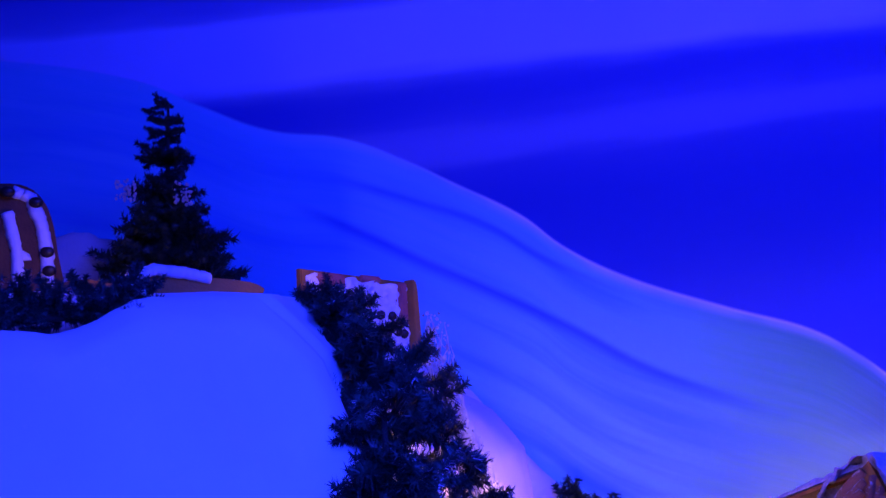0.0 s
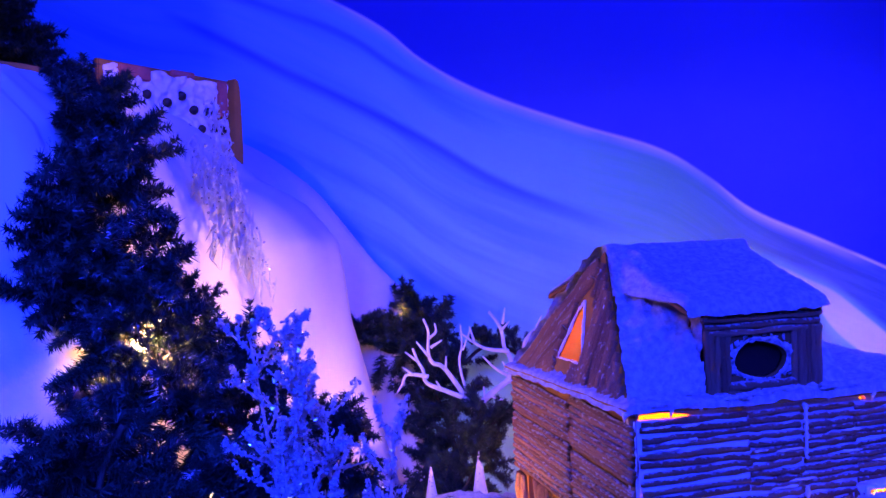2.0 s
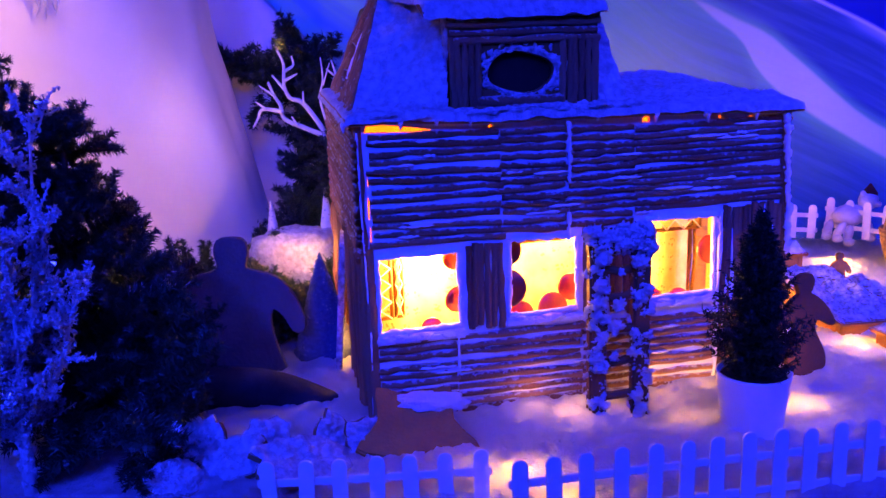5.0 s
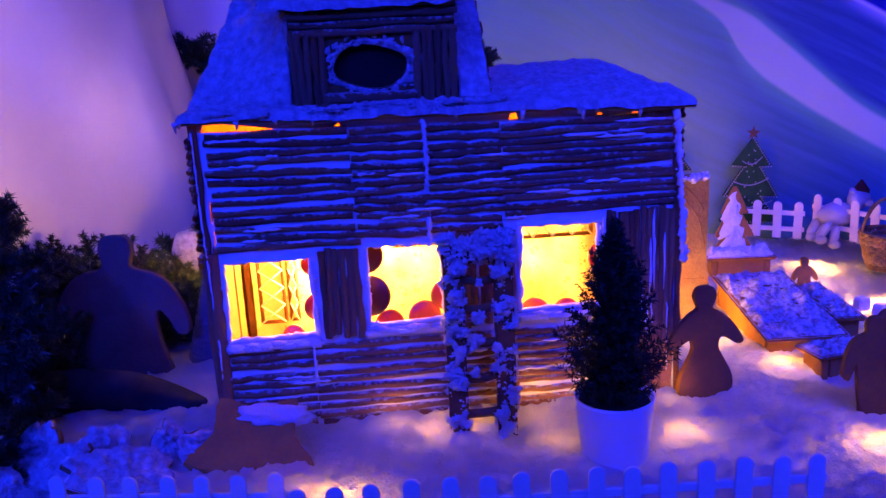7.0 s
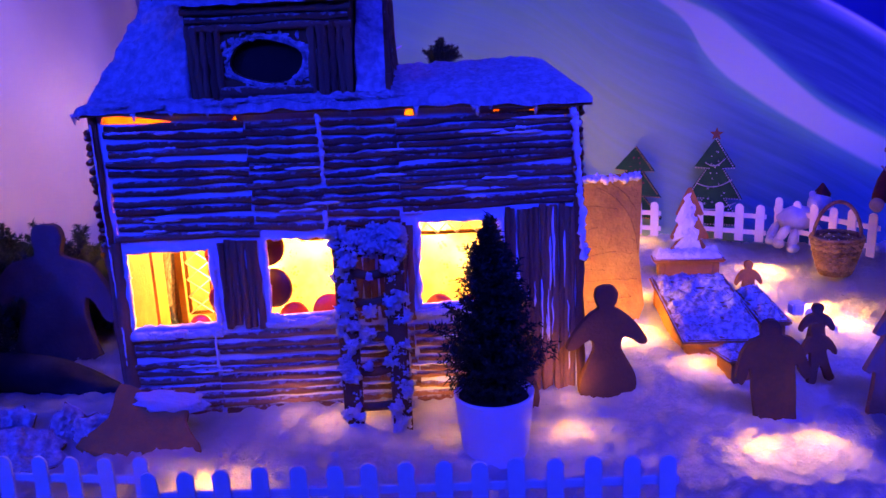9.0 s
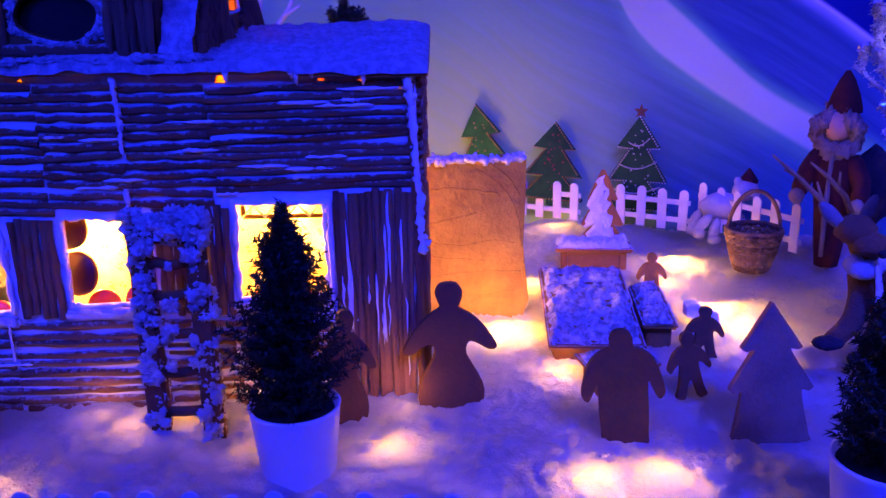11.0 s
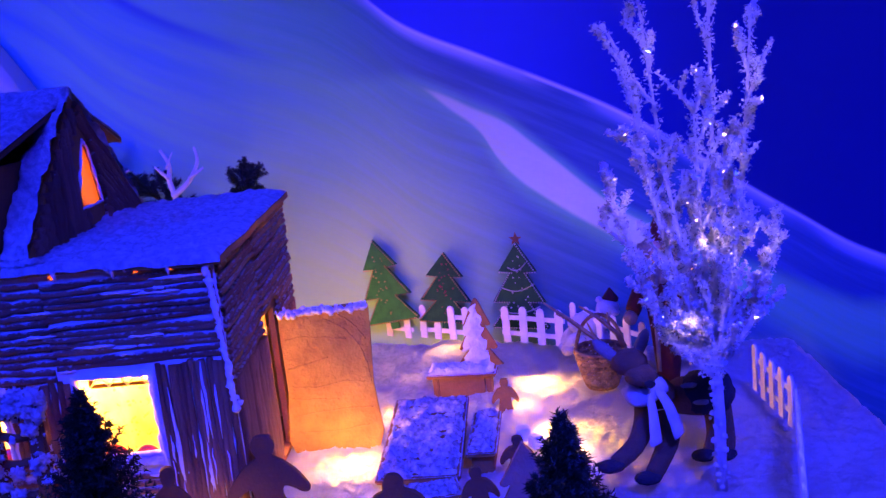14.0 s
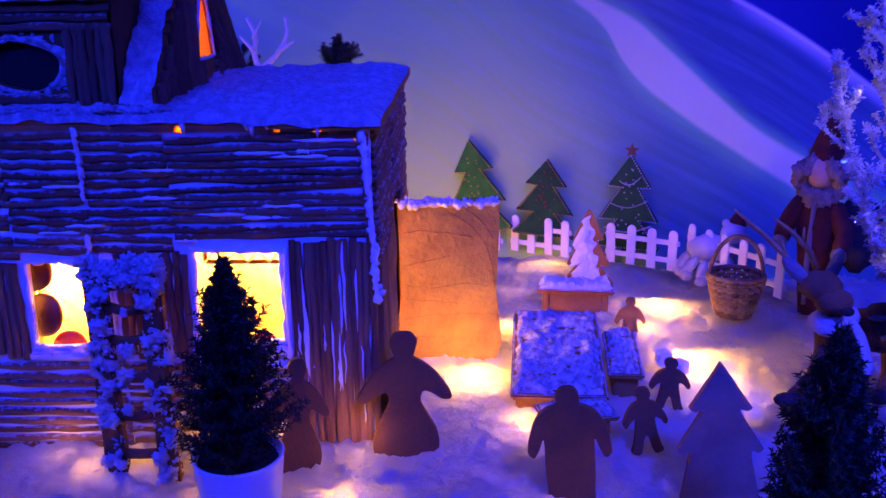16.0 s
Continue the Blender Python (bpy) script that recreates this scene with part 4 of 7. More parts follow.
        bead(g, [(m @ Vector((x, 0, z))) + out * 0.9 for x, z in hole], 0.0022, per=6)
        part("icing_line", g, ICING, gb, "", HB)
    for y_sign, B0, B1 in ((-1, L0, R0), (1, L1, R1)):
        def slope(u, v, B0=B0, B1=B1, y_sign=y_sign):
            a = A0.lerp(A1, u)
            b = B0.lerp(B1, u)
            p = a.lerp(b, v) + Vector(((u - 0.5) * 0.014, 0, 0))
            n = 0.007 + 0.006 * fbm(p.x * 45, p.y * 45, p.z * 45) + 0.004 * math.sin(v * 3.1)
            if p.x < 1.01:
                n += 0.03 * max(0.0, (p.x - 0.93) / 0.08) ** 1.5 * math.sin(v * math.pi) ** 0.7
            elif p.x < 1.194:
                n = -0.03
            return (p.x, p.y + y_sign * n, p.z + n)
        part("tower_roof", Geo().sheet(slope, 150, 90), ROOF_DUST, h, "steep tower roof under crusted sugar snow", HB)
    # dormer box
    dx0, dx1, dy, dz0, dz1 = 1.012, 1.192, 0.803, 0.358, 0.472
    oval = [(1.098 + 0.040 * math.cos(a), 0.404 + 0.0235 * math.sin(a) + 0.002 * math.cos(3 * a)) for a in np.linspace(0, 2 * math.pi, 25)[:-1]]
    g = Geo()
    g.plate([(dx0, dz0), (dx1, dz0), (dx1, dz1), (dx0, dz1)], 0.008, Matrix.Translation((0, dy + 0.006, 0)), [oval])
    for x in (dx0 + 0.004, dx1 - 0.004):
        g.box((x - 0.004, dy, dz0 - 0.004), (x + 0.004, 0.985, dz1))
    dm = part("dormer", g, GINGER_DARK, h, "dormer box with a dark oval window", HB)
    g = Geo()
    g.plate([(x, z) for x, z in oval], 0.002, Matrix.Translation((0, dy + 0.014, 0)))
    part("dark_pane", g, CHOC, dm, "dark chocolate window pane", HB)
    # crumbly icing spread round the oval
    def ring(u, v):
        a = 2 * math.pi * u
        w = 1.0 + v * (0.20 + 0.22 * fbm(math.cos(a) * 3.1, math.sin(a) * 3.1, 2.0) + 0.14 * max(0.0, math.cos(a - 0.7)))
        x, z = 1.098 + 0.0405 * w * math.cos(a), 0.404 + 0.024 * w * math.sin(a) + 0.002 * math.cos(3 * a)
        return (x, dy + 0.0015 - 0.003 * math.sin(math.pi * v) * (0.5 + fbm(x * 130, z * 130, 6.0)), z)
    part("icing_ring", Geo().sheet(ring, 150, 10), PATCHY, dm, "ragged icing ring round the oval", HB)
    for k in range(60):
        a, w, g = rnd(0, 6.283), rnd(1.06, 1.5), Geo()
        g.blob((1.098 + 0.040 * w * math.cos(a), dy + 0.0012, 0.404 + 0.0235 * w * math.sin(a)), rnd(0.0007, 0.0025), (rnd(0.7, 2.2), 0.35, rnd(0.7, 2.2)), 0.9, 2.4, 2, rnd(0, 30))
        part("icing_dab", g, ROOF_DUST, dm, "", HB)
    upright_sticks(dm, (dx0, dy), (dx0 + 0.037, dy), dz0, 0.445, 5, 0.0041)
    upright_sticks(dm, (dx1 - 0.046, dy), (dx1, dy), dz0, 0.445, 6, 0.0042)
    rows_of_sticks(dm, (1.012, dy, 0), (1.192, dy, 0), 0.437, 0.474, 4, 0.0048, 0.001)
    rows_of_sticks(dm, (1.045, dy, 0), (1.146, dy, 0), 0.358, 0.376, 2, 0.006, 0.001)
    for y_sign in (-1, 1):
        ye = 1.0 + y_sign * 0.205
        def shed(u, v, ye=ye, y_sign=y_sign):
            x = (0.985 + 0.236 * u) * (1 - v) + (0.982 + 0.219 * u) * v
            return (x, 1.0 + (ye - 1.0) * v, 0.549 - 0.068 * v - 0.006)
        top = [shed(i / 11, j / 7) for j in range(8) for i in range(12)]
        low = [(x, y, z - 0.006) for x, y, z in top]
        fs = [(j * 12 + i, j * 12 + i + 1, (j + 1) * 12 + i + 1, (j + 1) * 12 + i) for j in range(7) for i in range(11)]
        ring = [i for i in range(12)] + [j * 12 + 11 for j in range(1, 8)] + [84 + i for i in range(10, -1, -1)] + [j * 12 for j in range(6, 0, -1)]
        g = Geo()
        g.add(top + low, fs + [tuple(96 + i for i in reversed(f)) for f in fs] + [(ring[k - 1], 96 + ring[k - 1], 96 + ring[k], ring[k]) for k in range(len(ring))], 0, False)
        dr = part("dormer_roof", g, GINGER_DARK, h, "", HB)

        def shed_snow(u, v, shed=shed):
            x, y, z = shed(u, v)
            t = min(1, min(u, 1 - u, 1 - v) / 0.05)
            hang = (0.009 + 0.007 * noise.noise(Vector((x * 55, 3.0, y)))) if v == 1 else 0
            return (x, y - (0.004 if v == 1 and y < 1 else 0), z + 0.002 + 0.009 * t ** 0.5 + 0.007 * fbm(x * 34, y * 34, 4.0) * t - hang)
        part("snow_layer", Geo().sheet(shed_snow, 90, 80), ROOF_DUST, dr, "crusted sugar snow", HB)
    # drift that fills the wedge between dormer roof and gable edge
    apex, G, F = Vector((0.985, 0.997, 0.550)), Vector((0.953, 0.925, 0.490)), Vector((0.985, 0.797, 0.480))

    def drift(u, v):
        p = apex.lerp(G, v).lerp(apex.lerp(F, v), u)
        t = min(1, min(u, 1 - v) / 0.08)
        n = 0.004 + 0.006 * fbm(p.x * 34, p.y * 34, 8.0) * t + 0.004 * math.sin(u * math.pi)
        hang = (0.004 + 0.004 * fbm(u * 3.3 + 0.37, 1.3, 2.6, 3)) if v == 1 else 0
        return (p.x - (0.003 if u == 0 else 0), p.y, p.z + n - hang)
    part("snow_drift", Geo().sheet(drift, 40, 50), ROOF_DUST, h, "ragged drift of crusted sugar snow", HB)
    # streaks of icing on the dormer side
    for _ in range(44):
        y, z = rnd(0.81, 0.93), rnd(0.372, 0.462)
        if z > 0.36 + (y - 0.805):
            g = Geo()
            g.blob((dx0 - 0.001, y, z), rnd(0.005, 0.011), (0.35, 1.0, 1.6), 0.9, 2.2, 3, rnd(0, 50))
            part("icing_dab", g, ROOF_DUST, dm, "", HB)
    g = Geo()
    g.tube([(0.982 + 0.24 * t, 1.0, 0.547 + 0.003 * noise.noise(Vector((t * 9, 0, 0)))) for t in np.linspace(0, 1, 40)], [0.012 + 0.003 * noise.noise(Vector((t * 14, 3, 0))) for t in np.linspace(0, 1, 40)], 12)
    part("ridge_snow", g, ROOF_DUST, h, "", HB)
    # heaps of sugar where tower and roof meet
    for _ in range(34):
        x = rnd(0.905, 1.25)
        g = Geo()
        g.blob((x, rnd(0.787, 0.798), 0.360 + rnd(0, 0.004)), rnd(0.004, 0.009), (1.7, 1, 0.55), 0.9, 2.2, 3, rnd(0, 9))
        part("snow_lump", g, ROOF_DUST, roof, "", HB)
    return h


def window_things():
    """What is seen through the panes: candy discs, lattice biscuits, a bright inner sheet."""
    g = Geo()
    g.sheet(lambda u, v: (0.912 + 0.52 * u, 1.03 + 0.006 * math.sin(u * 40), 0.008 + 0.30 * v), 90, 8)
    solid("paper_screen", g, PAPER, "thin yellow patterned paper screen inside the house", "paper screen")
    for x, y, z, r in ((1.014, 0.825, 0.180, 0.014), (1.017, 0.822, 0.128, 0.017), (1.076, 0.816, 0.188, 0.022), (1.080, 0.816, 0.138, 0.024), (1.10, 0.825, 0.098, 0.018), (1.143, 0.828, 0.103, 0.020),
                       (1.169, 0.83, 0.128, 0.018), (1.364, 0.835, 0.160, 0.019), (1.278, 0.83, 0.098, 0.018), (1.316, 0.828, 0.097, 0.016), (0.985, 0.83, 0.090, 0.014)):
        g = Geo()
        prof = [(0.002, -0.004), (r * 0.9, -0.004), (r, -0.002), (r, 0.002), (r * 0.9, 0.004), (0.002, 0.004)]
        g.lathe(prof, 22)
        solid("candy_disc", g, RED_DARK if 0.02 < r and x < 1.1 else RED, "round red sugar disc standing behind the window sill", "candy", "red discs in the windows", at=pose(x, y, z, 90 + rnd(-12, 12), rnd(-10, 10), rnd(-20, 20)))
    for x0, x1, y, z0, z1 in ((0.925, 0.958, 1.005, 0.05, 0.20), (1.11, 1.17, 0.86, 0.185, 0.208), (1.255, 1.35, 0.84, 0.190, 0.216), (0.965, 0.975, 1.01, 0.05, 0.2)):
        lat = thing("lattice_biscuit", "brown lattice of thin biscuit strips with white icing threads", "biscuit", "lattices in the windows", at=(x0, y, z0))
        off = (x0, y, z0)
        g = Geo()
        for a, b in (((x0, z0), (x1, z0)), ((x0, z1), (x1, z1)), ((x0, z0), (x0, z1)), ((x1, z0), (x1, z1))):
            g.tube([(a[0], y, a[1]), (b[0], y, b[1])], 0.0028, 6)
        part("frame", g, GINGER_DARK, lat, "", off)
        g = Geo()
        n = max(2, int(max(x1 - x0, z1 - z0) / 0.022))
        for k in range(n):
            if x1 - x0 > z1 - z0:
                xa, xb = x0 + (x1 - x0) * k / n, x0 + (x1 - x0) * (k + 1) / n
                ends = (((xa, z0), (xb, z1)), ((xa, z1), (xb, z0)))
            else:
                za, zb = z0 + (z1 - z0) * k / n, z0 + (z1 - z0) * (k + 1) / n
                ends = (((x0, za), (x1, zb)), ((x1, za), (x0, zb)))
            for a, b in ends:
                g.tube([(a[0], y - 0.003, a[1]), (b[0], y - 0.003, b[1])], 0.0011, 5)
        part("icing_thread", g, ICING, lat, "white icing threads", off)



def archway():
    at = (1.199, 0.748, -0.012)
    h = thing("archway", "narrow gingerbread archway thickly clumped with fluffy snow", "archway", at=at)
    for x in (1.172, 1.228):
        g = Geo()
        g.box((x - 0.011, 0.740, -0.03), (x + 0.011, 0.756, 0.205), bevel=0.003)
        part("post", g, GINGER_DARK, h, "", at)
    g = Geo()
    g.box((1.16, 0.739, 0.19), (1.24, 0.757, 0.21), bevel=0.004)
    part("lintel", g, GINGER_DARK, h, "", at)
    for z in (0.012, 0.055, 0.098, 0.138, 0.170):
        g = Geo()
        g.tube([(1.178, 0.748, z + rnd(-0.004, 0.004)), (1.2, 0.746, z - 0.003), (1.224, 0.748, z + rnd(-0.004, 0.004))], 0.0055, 8)
        part("rung", g, GINGER_DARK, h, "", at)
    random.seed(77)
    g = Geo()

    def fluff(x, y, z, r):
        g.blob((x, y, z), r, (rnd(0.7, 1.3), 0.75, rnd(0.7, 1.3)), 1.2, 2.6, 3, rnd(0, 90))
        for _ in range(4):
            g.blob((x + rnd(-r, r), y + rnd(-r, 0), z + rnd(-r, r)), r * rnd(0.25, 0.5), (1.3, 1, 1), 1.0, 2.6, 2, rnd(0, 90))
    for _ in range(200):
        side = random.choice((1.172, 1.228))
        fluff(side + rnd(-0.009, 0.009), 0.742 + rnd(-0.004, 0.012), rnd(-0.02, 0.205), rnd(0.003, 0.0072))
    for _ in range(70):
        fluff(rnd(1.160, 1.240), 0.744 + rnd(-0.004, 0.008), 0.205 + rnd(-0.012, 0.014), rnd(0.0035, 0.008))
    for z in (0.06, 0.1, 0.125, 0.172):
        for _ in range(2):
            fluff(rnd(1.18, 1.22), 0.742, z + rnd(-0.006, 0.006), rnd(0.004, 0.008))
    part("snow_clumps", g, FLUFF, h, "fluffy clumped snow", at)


house()
window_things()
archway()


# ---- yard: cookies, tables, fences ----
LADY = [(0, 1), (0.10, 0.985), (0.145, 0.92), (0.11, 0.845), (0.10, 0.815), (0.22, 0.765), (0.37, 0.67), (0.50, 0.535), (0.485, 0.49), (0.40, 0.495), (0.30, 0.54), (0.20, 0.56), (0.17, 0.48), (0.24, 0.38), (0.34, 0.25), (0.36, 0.14), (0.31, 0.04), (0.25, 0.0), (0, 0)]
MAN = [(0, 1), (0.085, 0.985), (0.135, 0.93), (0.135, 0.875), (0.15, 0.845), (0.28, 0.81), (0.39, 0.73), (0.46, 0.60), (0.50, 0.46), (0.43, 0.40), (0.36, 0.47), (0.30, 0.56), (0.295, 0.3), (0.28, 0.12), (0.26, 0.0), (0, 0)]
ROBE = [(0, 1), (0.09, 0.985), (0.122, 0.91), (0.10, 0.82), (0.14, 0.79), (0.30, 0.75), (0.42, 0.64), (0.50, 0.47), (0.48, 0.39), (0.41, 0.40), (0.35, 0.49), (0.28, 0.54), (0.26, 0.44), (0.30, 0.28), (0.38, 0.10), (0.40, 0.0), (0, 0)]
KID = [(0, 1), (0.12, 0.975), (0.16, 0.89), (0.12, 0.80), (0.26, 0.755), (0.40, 0.64), (0.50, 0.475), (0.44, 0.41), (0.34, 0.49), (0.22, 0.53), (0.23, 0.38), (0.30, 0.14), (0.36, 0.03), (0.28, -0.01), (0.15, 0.0), (0.07, 0.20), (0, 0.27)]
TREE = [(0, 1), (0.06, 0.97), (0.27, 0.66), (0.30, 0.60), (0.22, 0.585), (0.17, 0.59), (0.40, 0.30), (0.42, 0.24), (0.32, 0.225), (0.25, 0.23), (0.48, 0.02), (0.50, -0.02), (0, -0.03)]
CUT_TREE = [(0, 1), (0.05, 0.96), (0.33, 0.71), (0.36, 0.68), (0.30, 0.66), (0.22, 0.67), (0.30, 0.58), (0.47, 0.42), (0.50, 0.38), (0.44, 0.355), (0.36, 0.36), (0.40, 0.2), (0.46, 0.03), (0.45, -0.02), (0, -0.03)]
FELT = [(0, 1), (0.30, 0.70), (0.33, 0.67), (0.14, 0.66), (0.42, 0.36), (0.46, 0.31), (0.18, 0.31), (0.50, 0.03), (0.48, 0.0), (0.08, 0.0), (0.08, -0.08), (0, -0.08)]


def cookie(name, half, w, h, at, label, category, mat, thick=0.009, group="", per=3):
    g = Geo()
    g.plate(mirror_outline(half, w, h, per), thick, bevel=0.002)
    return solid(name, g, mat, label, category, group, at=at)


cookie("gingerbread_figure", LADY, 0.098, 0.148, pose(1.474, 0.778, -0.018, -3, 0, 8), "dark brown gingerbread cookie with flared skirt standing in snow", "gingerbread", GINGER_DARK, group="gingerbread figures")
cookie("gingerbread_figure", MAN, 0.08, 0.118, pose(1.642, 0.688, -0.008, -4, -4, -4), "broad brown gingerbread cookie standing in the front snow", "gingerbread", GINGER_DARK, group="gingerbread figures")
cookie("gingerbread_figure", KID, 0.048, 0.064, pose(1.774, 0.89, -0.009, -4, 2, 3), "small brown gingerbread cookie standing by the glowing snow", "gingerbread", GINGER_DARK, 0.007, "gingerbread figures")
cookie("gingerbread_figure", KID, 0.047, 0.072, pose(1.729, 0.772, 0.0, -6, -6, 6), "small dark gingerbread cookie leaning in the snow", "gingerbread", GINGER_DARK, 0.007, "gingerbread figures")
cookie("gingerbread_figure", KID, 0.043, 0.066, pose(1.766, 1.12, -0.016, -4, 0, 0), "small brown gingerbread cookie standing behind the side bench", "gingerbread", GINGER, 0.007, "gingerbread figures")
cookie("gingerbread_figure", LADY, 0.062, 0.128, pose(1.366, 0.742, -0.012, -3, 2, 20), "brown gingerbread cookie half hidden behind the potted cypress", "gingerbread", GINGER_DARK, 0.007, "gingerbread figures")
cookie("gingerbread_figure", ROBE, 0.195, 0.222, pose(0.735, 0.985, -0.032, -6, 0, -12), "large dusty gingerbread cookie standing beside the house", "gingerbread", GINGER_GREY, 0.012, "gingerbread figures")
cookie("gingerbread_tree", CUT_TREE, 0.08, 0.138, pose(1.783, 0.69, -0.006, -5, -2, 0), "plain dark gingerbread fir tree standing in the snow", "gingerbread tree", GINGER_DUSTY)


def iced_tree():
    at = pose(1.728, 1.312, 0.012, -3, 0, -6)
    h = thing("iced_tree_cookie", "gingerbread fir tree cookie piled with white icing", "gingerbread tree", at=at)
    g = Geo()
    g.plate(mirror_outline(TREE, 0.078, 0.118, 3), 0.008, bevel=0.002)
    part("cookie", g, GINGER, h)
    random.seed(3)
    g = Geo()
    out = [(x - 0.005, z) for x, z in mirror_outline(TREE, 0.058, 0.106, 3)]

    def ice(u, v):
        k = u * len(out)
        a, b = out[int(k) % len(out)], out[(int(k) + 1) % len(out)]
        t = k - int(k)
        x, z = (a[0] + (b[0] - a[0]) * t) * v, 0.042 + ((a[1] + (b[1] - a[1]) * t) - 0.042) * v
        w = 0.0055 * fbm(x * 80, z * 80, 1.0, 3) * (0.4 + v)
        lift = 0.007 * (1 - v ** 4) + 0.008 * fbm(x * 50, z * 50, 5.0, 3) * (1 - v ** 3)
        return (x + w, -0.0045 - max(0.0, lift), z + w * 0.7)
    g.sheet(ice, 140, 22, wrap=True)
    part("icing", g, ICING, h, "thick white icing")


iced_tree()


def door_slab():
    h = thing("gingerbread_slab", "tall plain gingerbread slab leaning by the house, iced along its top", "gingerbread", at=(1.51, 1.04, -0.01))
    off = (1.51, 1.04, -0.01)
    m = pose(1.512, 1.042, -0.012, -3, 0.5, 4)
    g = Geo()
    out = [(-0.061, 0.0), (0.061, 0.0), (0.0625, 0.1), (0.066, 0.205), (0.058, 0.222), (0.0, 0.22), (-0.058, 0.22), (-0.066, 0.212), (-0.0635, 0.1)]
    g.plate(smooth_line(out, 3), 0.011, m, bevel=0.002)
    part("slab", g, SLAB_DOUGH, h, "", off)
    g = Geo()
    bead(g, [m @ Vector((x, -0.004, 0.218 + rnd(-0.002, 0.002))) for x in np.linspace(-0.064, 0.064, 9)], 0.0055, False, per=5)
    for x in (-0.062, -0.05, -0.043, -0.03, -0.012, -0.004, 0.012, 0.021, 0.027, 0.041, 0.05, 0.06):
        ln = rnd(-0.005, 0.005)
        g.tube([m @ Vector((x, -0.007, 0.218)), m @ Vector((x, -0.0085, 0.216 - ln * 0.6)), m @ Vector((x, -0.008, 0.214 - ln))], [0.005, 0.0045, 0.003], 7)
    part("icing_edge", g, ICING, h, "white icing drips", off)
    # creases pressed into the dough
    for pts in ([(0.0, 0.205), (0.025, 0.19), (0.045, 0.165), (0.057, 0.13), (0.06, 0.10)], [(-0.062, 0.135), (-0.03, 0.14), (0.0, 0.148)], [(-0.06, 0.062), (-0.01, 0.067), (0.058, 0.066)],
                [(-0.06, 0.178), (-0.035, 0.181), (0.005, 0.176), (0.03, 0.172)], [(-0.058, 0.108), (-0.02, 0.104), (0.02, 0.109), (0.05, 0.105)], [(-0.055, 0.038), (0.0, 0.035), (0.05, 0.040)], [(0.02, 0.21), (0.04, 0.195), (0.058, 0.17)], [(-0.06, 0.09), (-0.03, 0.086), (0.01, 0.083)]):
        g = Geo()
        g.tube([m @ Vector((x + rnd(-0.0006, 0.0006), -0.0054, z + rnd(-0.0008, 0.0008))) for x, z in smooth_line(pts, 7, False)], 0.0011, 5)
        part("crease", g, SLAB_DOUGH, h, "", off)


door_slab()


def bench(name, p, q, depth, top, thick, label, category, group, tilt=0.0, heap=0.0, sugar=None):
    """A gingerbread plate on two end slabs, sugared on top; p and q are the middles of its short ends."""
    p, q = Vector((*p, 0)), Vector((*q, 0))
    mid, d = (p + q) / 2, q - p
    L = d.length
    h = thing(name, label, category, group, at=Matrix.Translation((mid.x, mid.y, -0.012)) @ Matrix.Rotation(math.atan2(d.y, d.x), 4, "Z") @ pose(0, 0, 0, 0, -tilt, 0))
    g = Geo()
    g.box((-L / 2, -depth / 2, top - thick + 0.012), (L / 2, depth / 2, top + 0.012), bevel=0.0025)
    part("top", g, GINGER, h)
    for s in (-1, 1):
        g = Geo()
        g.box((s * (L / 2 - 0.014) - 0.005, -depth / 2 + 0.006, 0.0), (s * (L / 2 - 0.014) + 0.005, depth / 2 - 0.006, top - thick + 0.012), bevel=0.002)
        part("support", g, GINGER, h)
    for side in (-1, 1):
        g = Geo()
        y = side * (depth / 2 - 0.009)
        g.box((-L / 2 + 0.02, y - 0.003, 0.004), (L / 2 - 0.02, y + 0.003, top - thick + 0.012), bevel=0.001)
        part("apron", g, GINGER, h)

    def crust(u, v):
        x, y = (u - 0.5) * L * 0.99, (v - 0.5) * depth * 0.985
        t = min(1, max(0, (min(u * L, (1 - u) * L, v * depth, (1 - v) * depth) - 0.004 - 0.005 * fbm(x * 45, y * 45, 3.0)) / 0.006))
        return (x, y, top + 0.0115 + (0.0045 + heap) * t ** 0.5 + t * 0.009 * fbm(x * 80 + mid.x * 9, y * 60, 1.0))
    part("snow_layer", Geo().sheet(crust, 70, 54), sugar or PATCHY, h, "crumbly sugar snow")
    return h


bench("garden_table", (1.644, 0.862), (1.656, 1.088), 0.112, 0.034, 0.008, "long gingerbread table sloping down, with a sugar-dusted top", "table", "", 5.5)
bench("garden_bench", (1.641, 1.228), (1.757, 1.215), 0.042, 0.034, 0.007, "gingerbread bench heaped with white sugar snow", "bench", "benches round the table", 0.0, 0.006, SUGAR)
bench("garden_bench", (1.727, 0.905), (1.738, 1.05), 0.042, 0.028, 0.007, "narrow gingerbread bench dusted with sugar beside the table", "bench", "benches round the table")
bench("garden_bench", (1.618, 0.812), (1.70, 0.83), 0.05, 0.024, 0.006, "low gingerbread bench dusted with sugar at the table end", "bench", "benches round the table")


